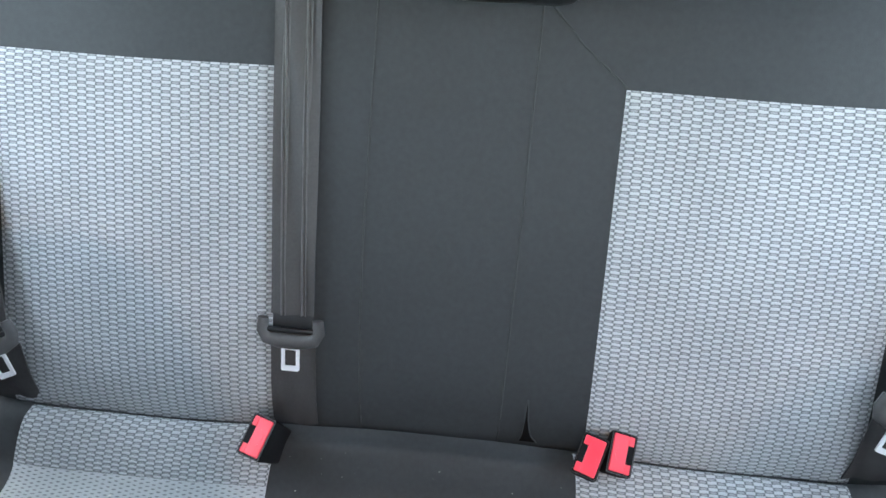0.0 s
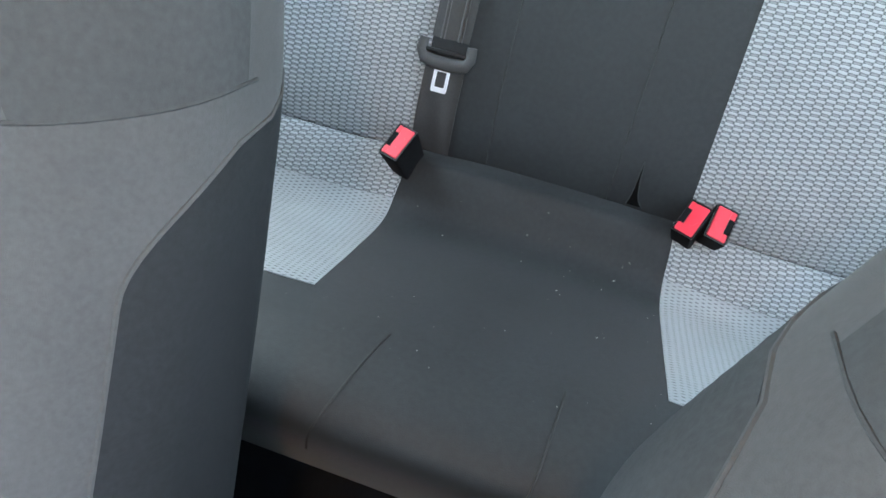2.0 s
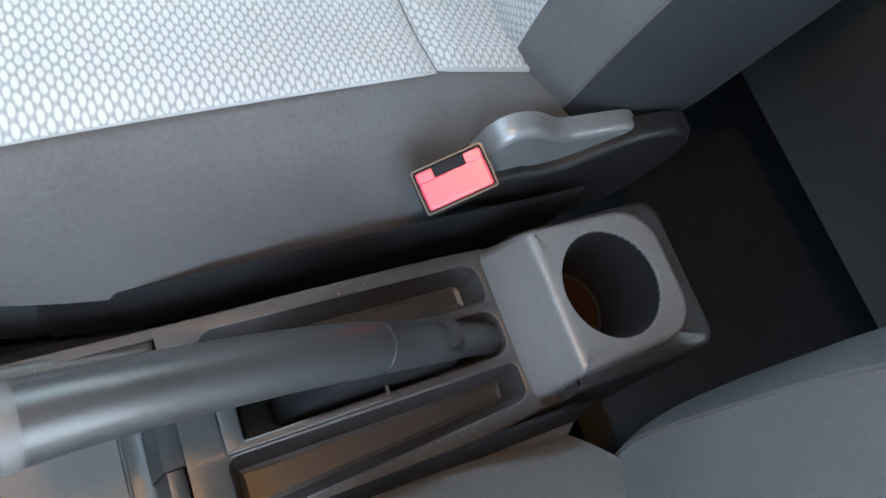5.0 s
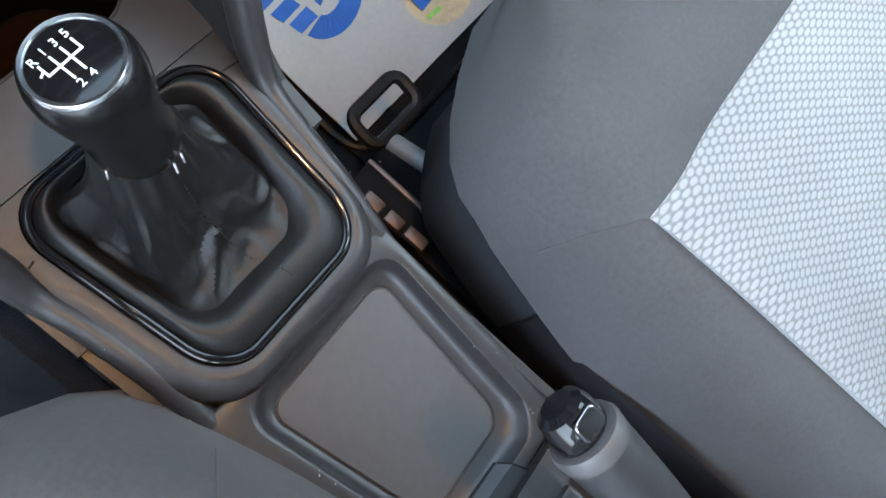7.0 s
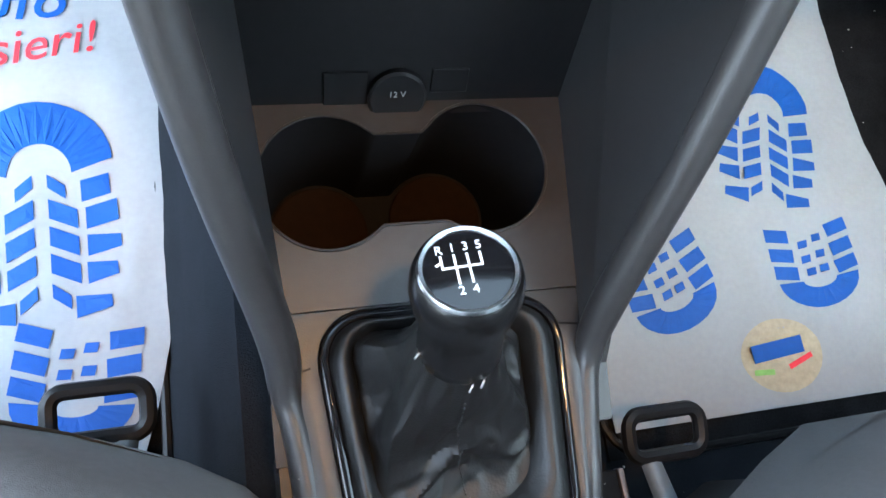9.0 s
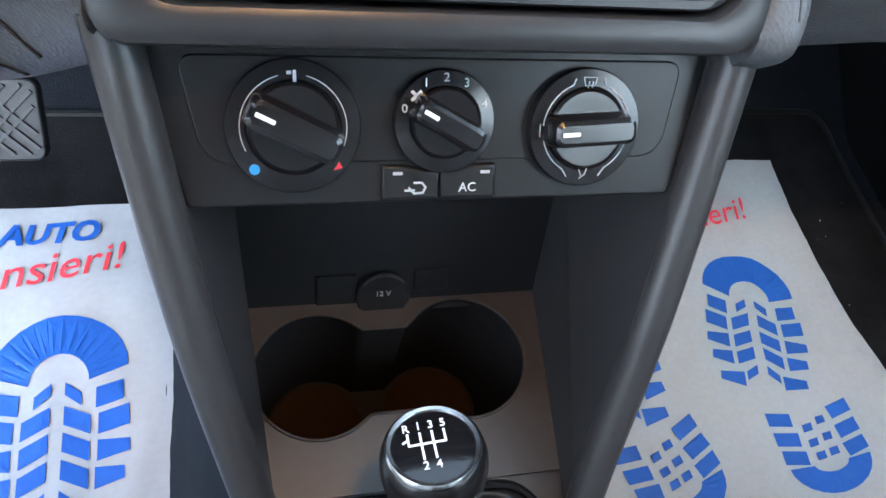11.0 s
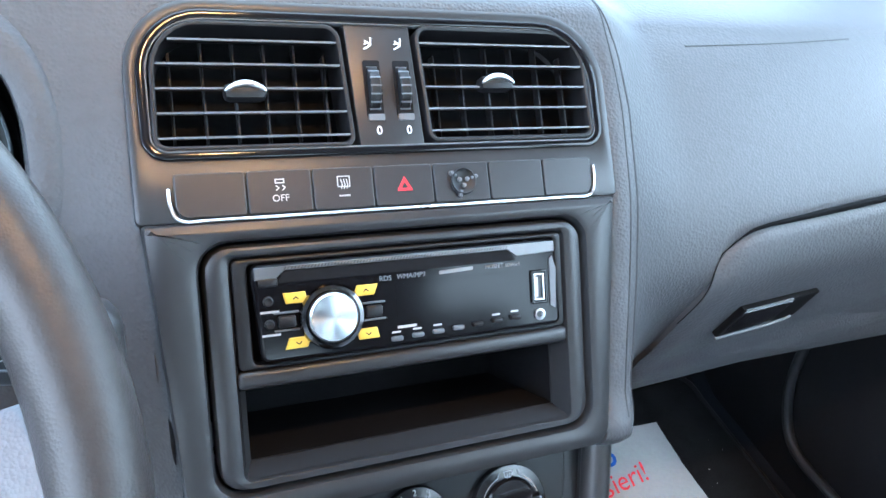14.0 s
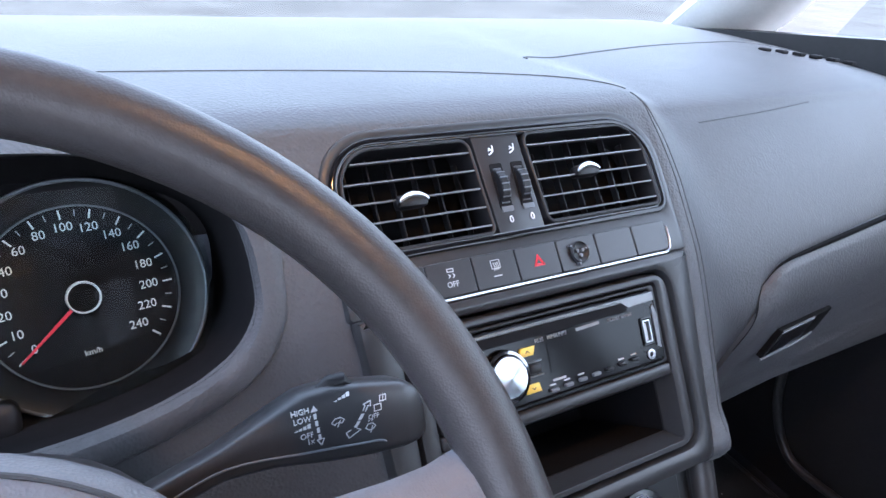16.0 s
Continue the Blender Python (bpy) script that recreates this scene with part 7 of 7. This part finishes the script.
ARM = ((-0.110, -0.012, 0.006, 0.006), (-0.075, -0.0075, 0.006, 0.007), (-0.0435, 0.0010, 0.0062, 0.0085), (-0.022, 0.0048, 0.0110, 0.0105), (-0.009, 0.0058, 0.0148, 0.011), (0.003, 0.0050, 0.0162, 0.011), (0.0175, 0.0028, 0.0160, 0.011), (0.034, 0.0005, 0.0150, 0.011), (0.041, -0.0008, 0.0130, 0.010), (0.0448, -0.002, 0.0095, 0.0075), (0.0458, -0.0025, 0.005, 0.004))
body = part("arm", loft([[(cx, cy + hh * squared(math.sin(k * math.pi / 14), 0.75), hw * squared(math.cos(k * math.pi / 14), 0.35)) for k in range(28)] for cx, cy, hh, hw in ARM], SF), STACK, stalk, "black paddle-shaped arm")
SK = SF @ at(0, 0, 0.0107)
for s_, x, y in (("HIGH", -0.0118, 0.0146), ("LOW", -0.0113, 0.0112), ("OFF", -0.0102, 0.0046), ("1x", -0.0090, 0.0020)):
    words(s_, 0.0032, SK @ at(x, y), DIMINK, body, depth=0.0004)
words("OFF", 0.0029, SK @ at(0.0192, 0.0046), DIMINK, body, depth=0.0004)
polys([[(-0.0150 + 0.0018 * k, 0.0074), (-0.0136 + 0.0018 * k, 0.0074), (-0.0136 + 0.0018 * k, 0.0079 + 0.0005 * k), (-0.0150 + 0.0018 * k, 0.0076 + 0.0005 * k)] for k in range(4)], SK, DIMINK, body)
polys([[(0.0028 + 0.0018 * k, 0.0152 + 0.0003 * k), (0.0042 + 0.0018 * k, 0.0152 + 0.0003 * k), (0.0042 + 0.0018 * k, 0.0156 + 0.0008 * k), (0.0028 + 0.0018 * k, 0.0153 + 0.0008 * k)] for k in range(4)], SK, DIMINK, body)
# dashed arrows
polys([[(-0.0074, 0.0136), (-0.0044, 0.0136), (-0.0059, 0.0160)]] + [[(-0.0065 + 0.0003 * k, 0.0126 - 0.0029 * k), (-0.0065 + 0.0003 * k, 0.0104 - 0.0029 * k), (-0.0053 + 0.0003 * k, 0.0104 - 0.0029 * k), (-0.0053 + 0.0003 * k, 0.0126 - 0.0029 * k)] for k in range(4)], SK, DIMINK, body)
bars([[(-0.0063, 0.0018), (-0.0047, -0.0006), (-0.0033, 0.0018), (-0.0063, 0.0018)]], 0.0004, SK, DIMINK, body)
polys([[(0.0098 + 0.0022 * k, 0.0024 + 0.0026 * k), (0.0112 + 0.0022 * k, 0.0020 + 0.0026 * k), (0.0131 + 0.0022 * k, 0.0042 + 0.0026 * k), (0.0117 + 0.0022 * k, 0.0046 + 0.0026 * k)] for k in range(2)], SK, DIMINK, body)
bars([[(0.0085, 0.0018), (0.0062, 0.0010), (0.0072, -0.0014), (0.0128, 0.0008), (0.0112, 0.0016)], [(0.0148, 0.0082), (0.0160, 0.0102), (0.0152, 0.0108), (0.0186, 0.0116), (0.0184, 0.0094), (0.0172, 0.0098), (0.0158, 0.0076)]], 0.0004, SK, DIMINK, body)
bars([[(0.0005, 0.0068), (0.0022, 0.0082), (0.0048, 0.0082), (0.0062, 0.0070), (0.0050, 0.0058), (0.0040, 0.0062), (0.0026, 0.0062), (0.0018, 0.0056), (0.0005, 0.0068)], [(0.0030, 0.0046), (0.0044, 0.0072)], [(0.0150, 0.0006), (0.0162, 0.0020), (0.0184, 0.0020), (0.0196, 0.0006), (0.0180, -0.0006), (0.0164, -0.0006), (0.0150, 0.0006)], [(0.0165, 0.0030), (0.0170, 0.0036)], [(0.0180, 0.0030), (0.0185, 0.0036)], [(0.0170, -0.0018), (0.0182, 0.0010)], [(0.0198, 0.0066), (0.0230, 0.0066), (0.0232, 0.0092), (0.0200, 0.0092), (0.0198, 0.0066)], [(0.0228, 0.0102), (0.0256, 0.0102), (0.0258, 0.0126), (0.0230, 0.0126), (0.0228, 0.0102)], [(0.0242, 0.0100), (0.0246, 0.0128)]], 0.0004, SK, DIMINK, body)
part("arm_crease", tube([SF @ Vector(p) for p in spline([(-0.070, -0.0075, 0.0076), (-0.0425, 0.0004, 0.0092), (-0.01, -0.0022, 0.0112), (0.012, -0.0050, 0.0112), (0.0205, -0.0062, 0.0111), (0.0235, -0.0076, 0.0110)], 6)], 0.00045, 6), SLATE, body, "fine moulded line")
part("slider", tube([SF @ Vector(p) for p in ((-0.002, 0.0195, 0.003), (0.004, 0.0208, 0.003), (0.010, 0.0208, 0.003), (0.0135, 0.0185, 0.003))], [0.001, 0.0035, 0.0038, 0.0015], 12), BLACK, stalk, "small thumb slider")

# ---- dust and crumbs ----
def dust(name, label, where, count, seed, lo=0.0003, hi=0.0010):
    rng = random.Random(seed)
    bm = bmesh.new()
    for _ in range(count):
        p, n = where(rng)
        r = lo + (hi - lo) * rng.random() ** 3
        u = n.orthogonal().normalized()
        v = n.cross(u)
        a0, k = rng.random() * 6.28, rng.choice((3, 4, 5))
        ln = 1.0 + 2.0 * rng.random() ** 4
        ring = [p + n * 0.0002 + r * (ln * math.cos(a0 + 6.2832 * i / k) * u + math.sin(a0 + 6.2832 * i / k) * v) for i in range(k)]
        top = bm.verts.new(p + n * (0.0002 + r * 0.7))
        vs = [bm.verts.new(q) for q in ring]
        for i in range(k):
            bm.faces.new((vs[i], vs[(i + 1) % k], top))
    return tagged(part(name, bm, DUST, smooth=False), label, "dust", "", "stuff")


def on_bench(rng):
    x, t = -0.45 + 0.95 * rng.random(), 0.32 + 0.5 * rng.random()
    return cu(x, t) + Vector((0, 0, 0.0035 if abs(x) > 0.16 else 0.0)), Vector((0, 0, 1))


def on_floor(rng):
    x, y = (rng.uniform(0.10, 0.62), rng.uniform(-0.40, 0.72))
    return Vector((x, y, floor_z(x, y) + 0.004)), Vector((0, 0, 1))


def on_pocket(rng):
    return FP @ Vector((rng.uniform(-0.03, 0.03), rng.uniform(-0.07, 0.035), -0.0123)), FP.col[2].to_3d()


def on_console(rng):
    f, x, y = rng.choice(((FG, rng.choice((-1, 1)) * rng.uniform(0.062, 0.086), rng.uniform(-0.07, 0.05)), (FP, rng.choice((-1, 1)) * rng.uniform(0.050, 0.072), rng.uniform(-0.09, 0.04)), (FW, rng.choice((-1, 1)) * rng.uniform(0.052, 0.058), rng.uniform(-0.10, 0.08))))
    return f @ Vector((x, y, 0.0002)), f.col[2].to_3d()


dust("dust", "pale dust specks on the rear bench", on_bench, 190, 3, 0.0003, 0.0011)
dust("crumbs", "pale crumbs and grit on the carpet", on_floor, 260, 4, 0.0003, 0.0013)
dust("dust", "fine dust in the console pocket", on_pocket, 30, 5, 0.00015, 0.0004)
dust("dust", "fine dust on the centre console", on_console, 70, 6, 0.00015, 0.0005)


def lint(name, label, lines):
    bm = bmesh.new()
    for pts in lines:
        tube(spline(pts, 6), 0.00022, 5, bm=bm)
    return tagged(part(name, bm, DUST), label, "lint", "", "stuff")


lint("lint", "pale hairs on the passenger cushion", [[(0.172, 0.040, 0.2935), (0.178, 0.034, 0.2955), (0.182, 0.030, 0.2965), (0.189, 0.031, 0.298)], [(0.150, -0.02, 0.289), (0.153, -0.024, 0.2895), (0.152, -0.028, 0.289)], [(0.31, -0.10, 0.2965), (0.318, -0.107, 0.296), (0.322, -0.104, 0.296)]])


def wrapper():
    """A crumpled scrap of clear film."""
    bm = bmesh.new()
    n = 12
    vs = [[bm.verts.new((0.026 + 0.03 * (i / n - 0.5) + 0.004 * noise.noise((i * 0.9, j * 0.9, 1)), -0.185 + 0.04 * (j / n - 0.5) + 0.004 * noise.noise((i * 0.9, j * 0.9, 5)), 0.1705 + 0.010 * abs(noise.noise((i * 0.55, j * 0.55, 9))))) for j in range(n + 1)] for i in range(n + 1)]
    for i in range(n):
        for j in range(n):
            bm.faces.new((vs[i][j], vs[i + 1][j], vs[i + 1][j + 1], vs[i][j + 1]))
    bmesh.ops.solidify(bm, geom=bm.faces[:], thickness=0.0004)
    return bm


FILM = material("clear_film", (0.45, 0.46, 0.47), 0.15, vary=0.1, spec=0.8)
tagged(part("wrapper", wrapper(), FILM, smooth=False), "crumpled pale plastic wrapper in the tray beside the handbrake", "wrapper")
